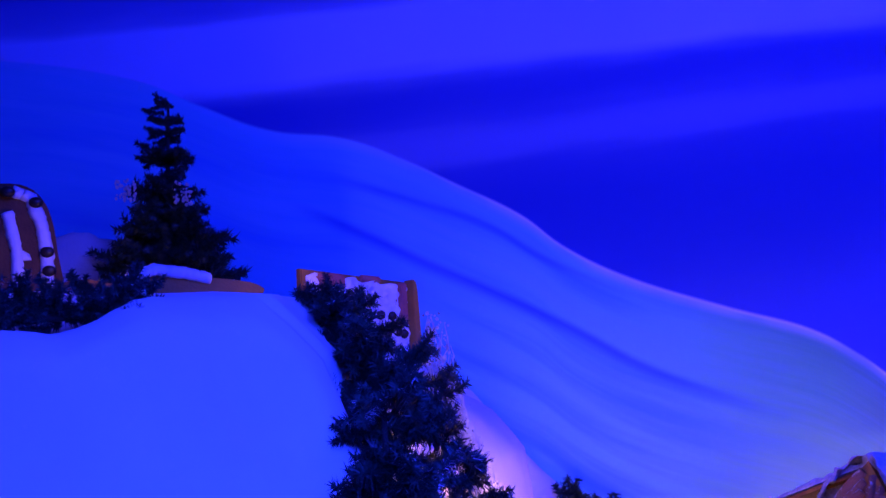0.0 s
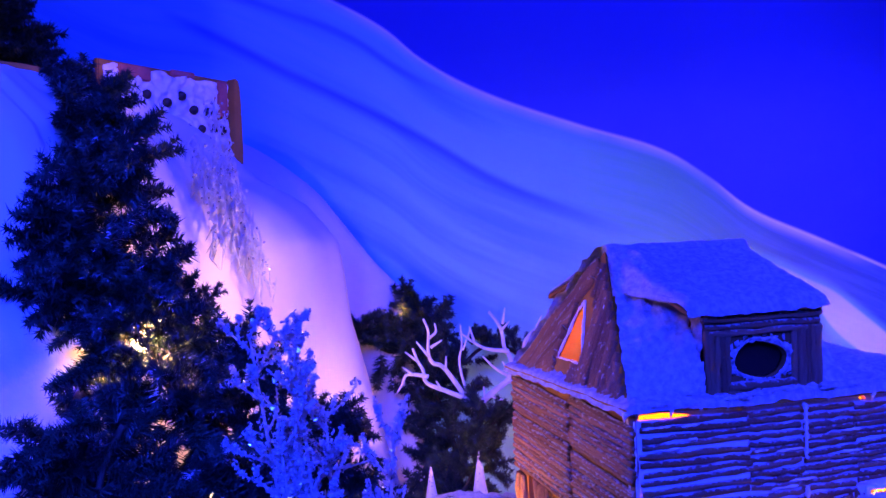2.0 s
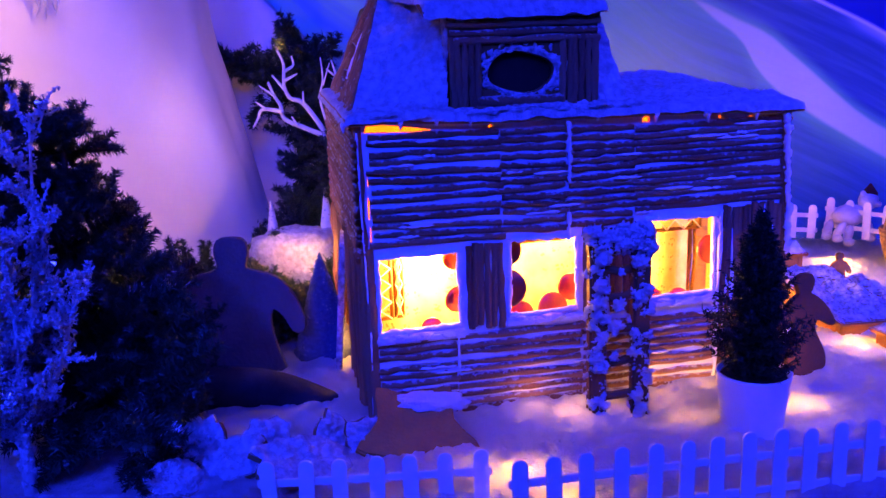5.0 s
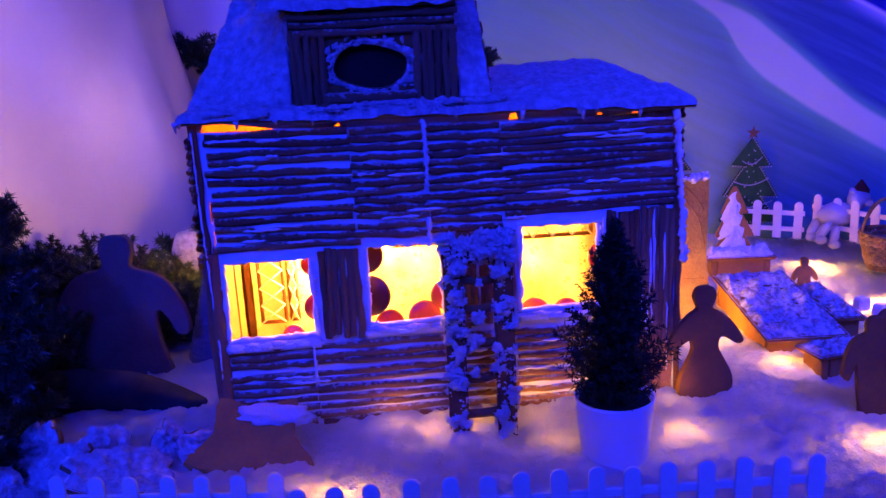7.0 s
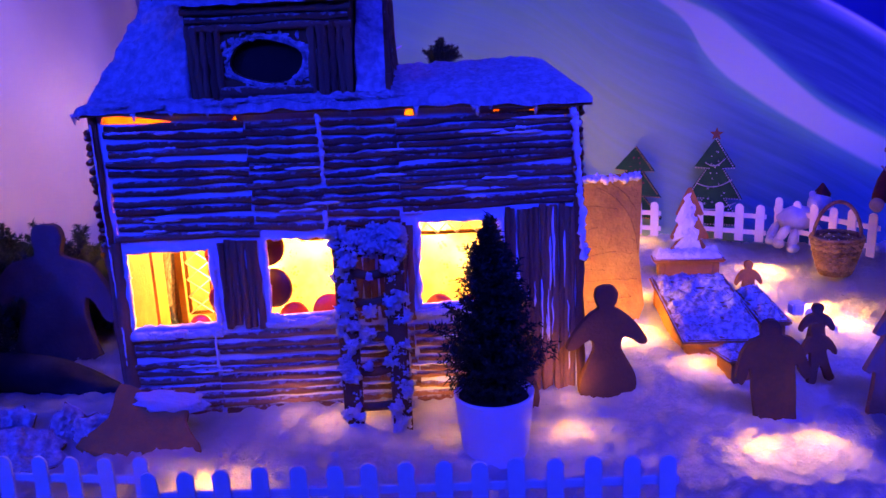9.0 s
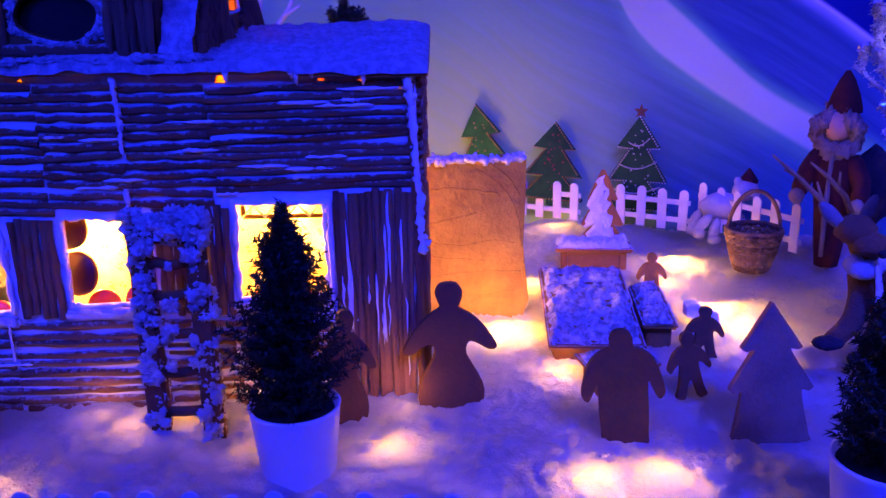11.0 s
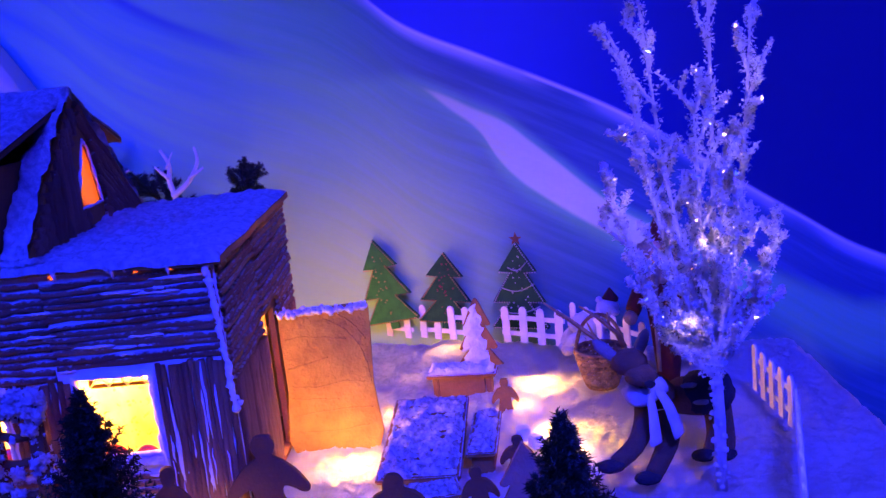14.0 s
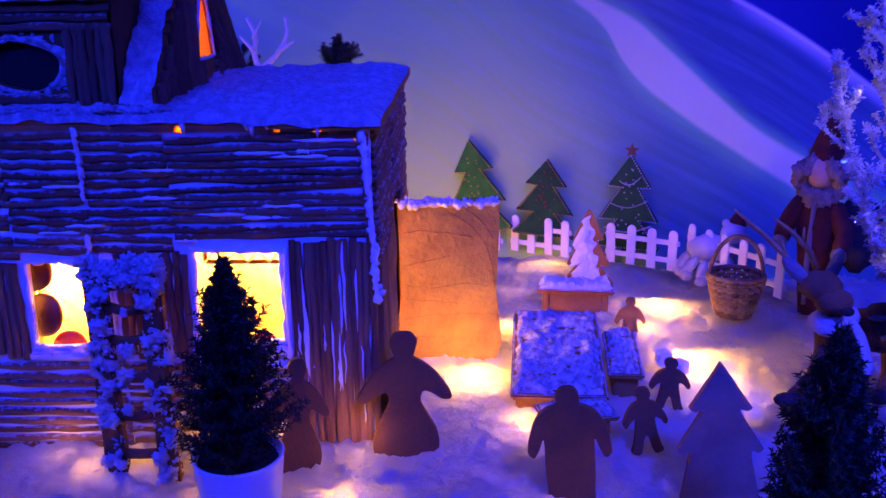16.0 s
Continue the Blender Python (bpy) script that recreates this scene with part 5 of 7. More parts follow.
def picket_fence(name, p, q, count, h, z0, label, group, w=0.0155, lean=0.0):
    p, q = Vector((*p, z0)), Vector((*q, z0))
    d = q - p
    L = d.length
    f = thing(name, label, "fence", group, at=Matrix.Translation(p) @ Matrix.Rotation(math.atan2(d.y, d.x), 4, "Z") @ pose(0, 0, 0, lean))
    out = [(w / 2 * math.cos(a), h - w / 2 + w / 2 * math.sin(a)) for a in np.linspace(0, math.pi, 9)] + [(-w / 2, 0), (w / 2, 0)]
    g = Geo()
    g.plate(out, 0.003, bevel=0.0005)
    me = g.mesh("picket", WHITE_WOOD)
    for k in range(count):
        ob = new("picket", me)
        ob.parent = f
        x = w / 2 + (L - w) * k / max(1, count - 1)
        ob.matrix_basis = pose(x + rnd(-0.001, 0.001), 0, rnd(-0.0015, 0.0015), 0, rnd(-1.5, 1.5), 0)
    for z in (0.24, 0.68):
        g = Geo()
        g.box((-0.004, 0.0016, h * z - 0.0045), (L + 0.004, 0.0042, h * z + 0.0045), bevel=0.0008)
        part("rail", g, WHITE_WOOD, f)
    return f


BACK = "white fences round the yard"
picket_fence("picket_fence", (1.50, 1.585), (1.592, 1.528), 3, 0.068, 0.004, "small white picket fence at the foot of the mural", BACK)
picket_fence("picket_fence", (1.612, 1.522), (1.712, 1.462), 4, 0.068, 0.006, "small white picket fence at the foot of the mural", BACK)
picket_fence("picket_fence", (1.775, 1.435), (1.882, 1.37), 4, 0.07, 0.01, "small white picket fence behind the iced cookie tree", BACK)
picket_fence("picket_fence", (1.897, 1.36), (2.0, 1.19), 6, 0.075, 0.022, "small white picket fence behind the plush bear", BACK)
picket_fence("picket_fence", (2.135, 1.075), (2.142, 0.925), 5, 0.072, 0.018, "white picket fence along the table edge", BACK)
picket_fence("picket_fence", (2.142, 0.915), (2.058, 0.65), 8, 0.066, 0.016, "white picket fence along the table edge", BACK)
picket_fence("picket_fence", (0.765, 0.60), (0.989, 0.567), 7, 0.078, -0.028, "white picket fence in front of the house", BACK)
picket_fence("picket_fence", (1.0, 0.515), (1.478, 0.497), 15, 0.085, -0.022, "long white picket fence in front of the house", BACK)


def felt_trees():
    turn = -18.263
    for u_x, y, z0, w, h, felt, trim, star, roll, lab in ((1.565, 1.545, 0.04, 0.115, 0.172, GREEN_FELT, GOLD, False, -9, "bright green felt tree edged with gold beads on the mural"),
                                                    (1.672, 1.506, 0.04, 0.115, 0.142, DARK_FELT, GOLD, False, 3, "green felt tree with red beads on the mural"),
                                                    (1.815, 1.456, 0.03, 0.112, 0.168, DARK_FELT, SILVER, True, 1, "dark green felt tree with silver garlands and a star")):
        t = thing("felt_tree", lab, "tree ornament", "felt trees on the wall", at=pose(u_x - 0.005, y - 0.014, z0, 0, roll, turn))
        out = mirror_outline(FELT, w, h, 1, False)
        g = Geo()
        g.plate(out, 0.006, bevel=0.001)
        part("felt", g, felt, t)
        g = Geo()
        edge = [(x * 0.93, -0.0045, z * 0.97 + 0.002) for x, z in out if z >= 0]
        for i in range(len(edge) - 1):
            a, b = Vector(edge[i]), Vector(edge[i + 1])
            k = max(1, int((b - a).length / 0.0045))
            for j in range(k):
                g.blob(a.lerp(b, j / k), 0.0017, (1, 1, 1), 0, 1, 1)
        part("bead_edge", g, trim, t, "shiny bead edging")
        g = Geo()
        for _ in range(26):
            z = rnd(0.1, 0.85) * h
            wz = w * 0.30 * (1 - z / h) + 0.004
            g.blob((rnd(-wz, wz), -0.004, z), rnd(0.0012, 0.0022), (1, 1, 1), 0, 1, 1)
        part("beads", g, RED if not star and h < 0.15 else trim, t)
        if star:
            g = Geo()
            for z, wd in ((0.72, 0.16), (0.48, 0.28), (0.22, 0.36)):
                g.tube([((s - 0.5) * wd * w * 2, -0.0045, h * (z - 0.06 * math.sin(s * math.pi) + 0.05 * s)) for s in np.linspace(0, 1, 9)], 0.0012, 5)
            part("garland_thread", g, SILVER, t)
            g = Geo()
            g.plate([((0.013 if k % 2 == 0 else 0.0055) * math.sin(k * math.pi / 5), h + 0.006 + (0.013 if k % 2 == 0 else 0.0055) * math.cos(k * math.pi / 5)) for k in range(10)], 0.003)
            part("star", g, GINGER_DARK, t, "small dark star")


felt_trees()


def star_cookie():
    g = Geo()
    pts = [((0.074 if k % 2 else 0.047) * math.sin(k * math.pi / 5), (0.074 if k % 2 else 0.047) * math.cos(k * math.pi / 5)) for k in range(10)]
    g.plate(smooth_line(pts, 3), 0.009, bevel=0.002)
    at = pose(0.94, 0.708, 0.010, -56, 4, -4)
    h = thing("star_cookie", "large brown gingerbread star half sunk in the snow", "gingerbread", at=at)
    part("cookie", g, GINGER, h)
    g = Geo()
    g.blob((0.02, -0.003, 0.038), 0.034, (1.25, 0.22, 0.42), 0.4, 2.6, 4, 3.1)
    part("snow_patch", g, FLUFF, h, "patch of white snow on the star")


def shards():
    """Broken flat pieces of iced gingerbread: brown broken edge, ragged white face."""
    random.seed(21)
    for x, y, z, w, d, s, tip, roll, turn in ((0.808, 0.672, 0.010, 0.058, 0.04, 1, -66, 12, 24), (0.735, 0.705, 0.006, 0.042, 0.032, 2, -60, -14, -20), (0.884, 0.718, 0.004, 0.028, 0.03, 3, -25, 6, 10),
                                              (0.768, 0.745, 0.004, 0.034, 0.028, 4, -45, -22, 35), (0.70, 0.752, 0.008, 0.030, 0.03, 5, -30, 16, -30), (0.845, 0.738, 0.004, 0.022, 0.03, 6, -18, -10, 20),
                                              (0.672, 0.68, 0.002, 0.036, 0.026, 8, -64, 8, 12)):
        h = thing("gingerbread_shard", "broken gingerbread shard covered with ragged white icing", "gingerbread", "broken shards by the fence", at=pose(x, y, z, tip, roll, turn))
        n = 23
        out = [(w * rnd(0.78, 1.12) * math.cos(2 * math.pi * k / n), d * rnd(0.76, 1.12) * math.sin(2 * math.pi * k / n)) for k in range(n)]
        g = Geo()
        g.plate(out, 0.009, bevel=0.001)
        part("shard", g, GINGER_SNOWY, h)
        g = Geo()

        def crust(u, v, out=out, s=s):
            k = u * n
            a, b = out[int(k) % n], out[(int(k) + 1) % n]
            t = k - int(k)
            x, z = (a[0] + (b[0] - a[0]) * t) * v * 0.97, (a[1] + (b[1] - a[1]) * t) * v * 0.97
            q = 1 + 0.10 * noise.noise(Vector((x * 60, z * 60, s))) * v
            lift = 0.004 * (1 - v ** 8) + 0.012 * fbm(x * 70, z * 70, s * 3.1) * (1 - v ** 6)
            return (x * q, -0.0055 - max(0.0, lift), z * q)
        g.sheet(crust, 72, 20, wrap=True)
        part("icing", g, ROOF_DUST, h, "ragged white icing")


star_cookie()
shards()


# ---- greenery ----
def needles_on(g, path, count, length, spread=0.9, mat=0, width=0.0011, taper=True):
    """Thin pointed needles standing out all round a twig."""
    P = [Vector(p) for p in path]
    verts, faces = [], []
    for _ in range(count):
        t = random.random()
        k = t * (len(P) - 1)
        i = min(int(k), len(P) - 2)
        p = P[i].lerp(P[i + 1], k - i)
        d = (P[i + 1] - P[i]).normalized()
        s = d.orthogonal().normalized()
        q = Matrix.Rotation(rnd(0, 6.283), 3, d)
        out = (q @ s) * spread + d * rnd(0.15, 0.9)
        ln = length * rnd(0.65, 1.15) * (1 - 0.45 * t if taper else 1)
        tip = p + out.normalized() * ln + Vector((0, 0, -ln * 0.08))
        a = out.cross(d).normalized() * width
        b = a.cross(out.normalized())
        n = len(verts)
        verts += [tuple(p + a), tuple(p - a * 0.6 + b), tuple(p - a * 0.6 - b), tuple(tip)]
        faces += [(n, n + 1, n + 3), (n + 1, n + 2, n + 3), (n + 2, n, n + 3)]
    g.add(verts, faces, mat, False)


def sprig_mesh(seed, length=0.07, needles=230, mat=None):
    random.seed(seed)
    g = Geo()
    bend = Vector((rnd(-0.3, 0.3), rnd(-0.3, 0.3), 0))
    path = [Vector((0, 0, 0)) + Vector((bend.x * t * t, bend.y * t * t, t)) * length for t in np.linspace(0, 1, 6)]
    g.tube(path, [0.0016] * 5 + [0.0008], 5, 1)
    needles_on(g, path, needles, 0.023)
    for _ in range(3):
        i = random.randint(1, 3)
        d = Vector((rnd(-1, 1), rnd(-1, 1), rnd(0.3, 1))).normalized()
        sub = [path[i] + d * (length * 0.45 * t) for t in (0, 0.5, 1)]
        g.tube(sub, [0.0012, 0.001, 0.0007], 4, 1)
        needles_on(g, sub, needles // 4, 0.019)
    return g.mesh("sprig", [mat or NEEDLE, WIRE])


SPRIGS = [sprig_mesh(300 + k) for k in range(6)]
FROST_SPRIGS = [sprig_mesh(320 + k, mat=NEEDLE_FROST) for k in range(3)]


def garland(name, label, spine, per_m, size, seed, meshes, droop=0.3, flare=1.0):
    """A fir garland: sprigs set all along a spine; spine rows are x, y, z, thickness."""
    random.seed(seed)
    h = thing(name, label, "garland", at=spine[0][:3])
    off = Vector(spine[0][:3])
    line = smooth_line(spine, 6, False)
    g = Geo()
    g.tube([p[:3] for p in line], 0.004, 6)
    part("wire", g, WIRE, h, "", tuple(off))
    total = sum((Vector(line[i + 1][:3]) - Vector(line[i][:3])).length for i in range(len(line) - 1))
    for _ in range(int(total * per_m)):
        i = random.randint(0, len(line) - 2)
        p = Vector(line[i][:3]).lerp(Vector(line[i + 1][:3]), random.random())
        th = line[i][3]
        d = Vector((rnd(-1, 1) * flare, rnd(-1, 0.8) * flare, rnd(-0.5, 1.0) - droop)).normalized()
        ob = new("sprig", random.choice(meshes))
        ob.parent = h
        k = size * rnd(0.75, 1.2)
        ob.matrix_basis = Matrix.Translation(p + d * rnd(0, th) - off) @ d.to_track_quat("Z", "Y").to_matrix().to_4x4() @ Matrix.Rotation(rnd(0, 6.28), 4, "Z") @ Matrix.Diagonal((k, k, k, 1))
    return h


garland("fir_garland", "thick dark green artificial fir garland cascading down the snow hill",
        [(0.275, 1.17, 0.80, 0.008), (0.285, 1.12, 0.775, 0.018), (0.295, 1.03, 0.71, 0.04), (0.275, 0.95, 0.655, 0.06), (0.27, 0.92, 0.59, 0.06), (0.30, 0.91, 0.53, 0.05), (0.34, 0.9, 0.47, 0.04), (0.37, 0.89, 0.40, 0.07),
         (0.42, 0.87, 0.36, 0.08), (0.46, 0.85, 0.28, 0.09), (0.50, 0.83, 0.2, 0.09), (0.54, 0.80, 0.12, 0.09), (0.58, 0.76, 0.05, 0.08)], 330, 0.95, 11, SPRIGS + FROST_SPRIGS)
garland("fir_garland", "dark green artificial fir garland lying along the snowy plateau",
        [(-0.16, 1.0, 0.79, 0.015), (-0.10, 1.0, 0.793, 0.02), (-0.05, 1.0, 0.796, 0.02), (0.0, 1.01, 0.80, 0.012), (0.03, 1.03, 0.805, 0.008)], 420, 0.55, 12, FROST_SPRIGS, -0.1)
garland("fir_garland", "dark fir garland heaped at the foot of the snow hill",
        [(0.46, 1.02, 0.30, 0.05), (0.53, 0.95, 0.22, 0.06), (0.60, 0.86, 0.16, 0.07), (0.64, 0.80, 0.09, 0.07), (0.62, 0.72, 0.03, 0.06)], 300, 0.95, 13, SPRIGS)
garland("fir_garland", "green artificial fir branches behind the house",
        [(0.76, 1.68, 0.40, 0.02), (0.82, 1.67, 0.34, 0.03), (0.89, 1.67, 0.36, 0.04), (0.89, 1.66, 0.42, 0.02)], 190, 1.0, 14, SPRIGS, -0.1)
garland("fir_garland", "green artificial fir branches behind the house lit by warm bulbs",
        [(0.88, 1.66, 0.38, 0.03), (0.90, 1.62, 0.27, 0.05), (0.92, 1.55, 0.14, 0.05), (0.86, 1.47, 0.07, 0.04), (0.79, 1.30, 0.05, 0.03), (0.87, 1.22, 0.05, 0.02)], 270, 0.95, 15, SPRIGS, 0.0)
garland("fir_garland", "dark fir garland hanging low in front of the snow hill",
        [(0.311, 0.800, 0.401, 0.06), (0.287, 0.800, 0.348, 0.06), (0.282, 0.800, 0.271, 0.06), (0.307, 0.800, 0.206, 0.06), (0.363, 0.800, 0.180, 0.06)], 330, 0.95, 20, SPRIGS)
garland("fir_garland", "round green fir tuft standing above the house roof",
        [(1.30, 1.53, 0.28, 0.01), (1.30, 1.53, 0.33, 0.012), (1.302, 1.53, 0.36, 0.012)], 420, 0.5, 21, SPRIGS, -0.5)
garland("fir_garland", "fir branches with warm lit needles in front of the twigs",
        [(0.955, 1.40, 0.23, 0.02), (0.925, 1.40, 0.20, 0.03), (0.90, 1.40, 0.13, 0.03), (0.86, 1.38, 0.09, 0.02)], 330, 0.8, 19, SPRIGS, -0.1)
garland("fir_garland", "green artificial fir branches standing above the house roof",
        [(0.98, 1.66, 0.30, 0.04), (1.06, 1.64, 0.34, 0.03), (1.2, 1.58, 0.24, 0.03), (1.29, 1.52, 0.29, 0.02), (1.305, 1.51, 0.335, 0.02)], 130, 0.7, 16, SPRIGS, -0.4)
garland("fir_garland", "fir garland with warm bulbs along the foot of the snow hill",
        [(0.56, 1.10, 0.09, 0.03), (0.66, 1.16, 0.06, 0.03), (0.74, 1.20, 0.06, 0.02), (0.78, 1.16, 0.05, 0.02)], 170, 0.7, 17, SPRIGS, -0.2)


garland("fir_garland", "dense dark fir garland between snow hill and house",
        [(0.48, 1.14, 0.14, 0.04), (0.56, 1.2, 0.09, 0.04), (0.64, 1.22, 0.07, 0.04), (0.70, 1.20, 0.05, 0.03), (0.74, 1.14, 0.03, 0.02)], 330, 0.75, 18, SPRIGS, 0.1)

garland("fir_garland", "dark fir garland lying behind the large gingerbread cookie",
        [(0.54, 1.03, 0.06, 0.05), (0.62, 1.09, 0.06, 0.05), (0.70, 1.12, 0.05, 0.04), (0.78, 1.12, 0.05, 0.04), (0.84, 1.13, 0.03, 0.03)], 420, 0.85, 22, SPRIGS, 0.1)
garland("fir_garland", "dark fir garland spreading behind the frosted tree",
        [(0.345, 0.93, 0.56, 0.02), (0.365, 0.94, 0.51, 0.025), (0.42, 0.95, 0.455, 0.025), (0.46, 0.95, 0.425, 0.022), (0.47, 0.95, 0.38, 0.025), (0.475, 0.94, 0.34, 0.03)], 260, 0.68, 24, SPRIGS, 0.2)
garland("fir_garland", "dark fir garland hanging beside the frosted tree",
        [(0.50, 0.94, 0.36, 0.03), (0.55, 0.94, 0.335, 0.025), (0.555, 0.94, 0.29, 0.03), (0.575, 0.93, 0.24, 0.03), (0.60, 0.92, 0.19, 0.04)], 260, 0.68, 25, SPRIGS, 0.2)
garland("fir_garland", "dark fir garland lying low in front of the snow hill",
        [(0.50, 0.84, 0.05, 0.05), (0.57, 0.90, 0.03, 0.05), (0.63, 0.94, 0.03, 0.05), (0.68, 0.93, 0.01, 0.04)], 380, 0.85, 23, SPRIGS, 0.2)


def fir_tree():
    random.seed(40)
    at = (0.095, 1.62, 0.87)
    h = thing("small_fir_tree", "small dark artificial fir tree with frosted tips on the plateau", "tree", at=at)
    g = Geo()
    g.tube([(0, 0, -0.02), (0.003, 0, 0.15), (0.01, 0, 0.36)], [0.008, 0.006, 0.002], 8)
    part("trunk", g, WIRE, h)
    for k, (x, y, z) in enumerate(((0.028, 1.550, 1.059), (0.121, 1.550, 1.052))):
        g = Geo()
        for _ in range(46):
            g.blob((x - at[0] + rnd(-0.016, 0.016), y - at[1] + rnd(-0.01, 0.01), z - at[2] + rnd(-0.02, 0.02)), rnd(0.0016, 0.0034), (1, 1, 1.2), 0.3, 2, 1, rnd(0, 9))
        part("frosted_tip", g, FROST, h, "white frosted needle tip")
    for tier, (z, reach) in enumerate(((0.03, 0.125), (0.055, 0.115), (0.085, 0.105), (0.12, 0.085), (0.155, 0.07), (0.19, 0.062), (0.225, 0.04), (0.26, 0.048), (0.30, 0.04), (0.335, 0.034), (0.365, 0.022))):
        for k in range(13 if reach > 0.04 else 8):
            a = k * 2 * math.pi / 13 + tier * 0.7 + rnd(-0.3, 0.3)
            d = Vector((math.cos(a), math.sin(a), rnd(-0.1, 0.35))).normalized()
            ob = new("branch", random.choice(SPRIGS + FROST_SPRIGS))
            ob.parent = h
            s = reach * rnd(0.8, 1.15) / 0.07
            ob.matrix_basis = Matrix.Translation((0.003, 0, z + rnd(-0.01, 0.01))) @ d.to_track_quat("Z", "Y").to_matrix().to_4x4() @ Matrix.Diagonal((min(s, 1.1), min(s, 1.1), s, 1))


fir_tree()


def potted_cypress(x, y, z, label, seed, height, wide, pot_r=0.042, pot_h=0.068, lean=0.0):
    random.seed(seed)
    h = thing("potted_cypress", label, "potted plant", "potted cypresses", at=pose(x, y, z, 0, lean, rnd(0, 90)))
    g = Geo()
    g.lathe([(pot_r * 0.78, 0), (pot_r * 0.80, 0.002), (pot_r * 0.98, pot_h - 0.004), (pot_r, pot_h), (pot_r * 0.94, pot_h), (pot_r * 0.92, pot_h - 0.008), (0.001, pot_h - 0.009)], 36)
    part("pot", g, POT, h, "smooth white tapering pot")
    g = Geo()
    g.lathe([(pot_r * 0.9, pot_h - 0.009), (pot_r * 0.85, pot_h - 0.004), (0.001, pot_h - 0.002)], 20, wob=0.05)
    part("soil", g, SOIL, h)
    g = Geo()
    g.tube([(0, 0, pot_h - 0.008), (0.001, 0, pot_h + height * 0.5), (0, 0.001, pot_h + height)], [0.004, 0.003, 0.001], 7)
    part("trunk", g, WIRE, h)
    g = Geo()
    for _ in range(640):
        t = random.random() ** 1.15
        zz = pot_h - 0.006 + t * height * 0.95
        prof = wide * (0.85 + 0.6 * t if t < 0.25 else 1.0 * ((1 - t) / 0.75) ** 0.8 + 0.02)
        a = rnd(0, 6.283)
        reach = min(prof, wide) * random.choice((0.55, 0.75, 0.9, 1.0, 1.08)) * (1 + 0.42 * noise.noise(Vector((math.cos(a) * 1.6, math.sin(a) * 1.6, zz * 30 + seed))))
        d = Vector((math.cos(a) * reach, math.sin(a) * reach, rnd(0.010, 0.028)))
        base = Vector((0, 0, zz - 0.008))
        path = [base + d * s + Vector((0, 0, 0.012 * s * s)) for s in (0, 0.35, 0.7, 1)]
        needles_on(g, path, 44, 0.0075, 0.8, 0, 0.0009, False)
    top = [Vector((0, 0, pot_h + height * s)) for s in (0.55, 0.75, 0.9, 1.0)]
    needles_on(g, top, 170, 0.012, 0.7, 0, 0.0007)
    part("foliage", g, CYPRESS, h, "dense dark green needles")
    return h


potted_cypress(1.329, 0.655, -0.016, "small dark green cypress in a white pot on the snow", 51, 0.178, 0.055, 0.0425, 0.077)
potted_cypress(1.81, 0.52, -0.012, "bushy dark cypress in a white pot by the fence corner", 52, 0.155, 0.047, 0.044, 0.082)


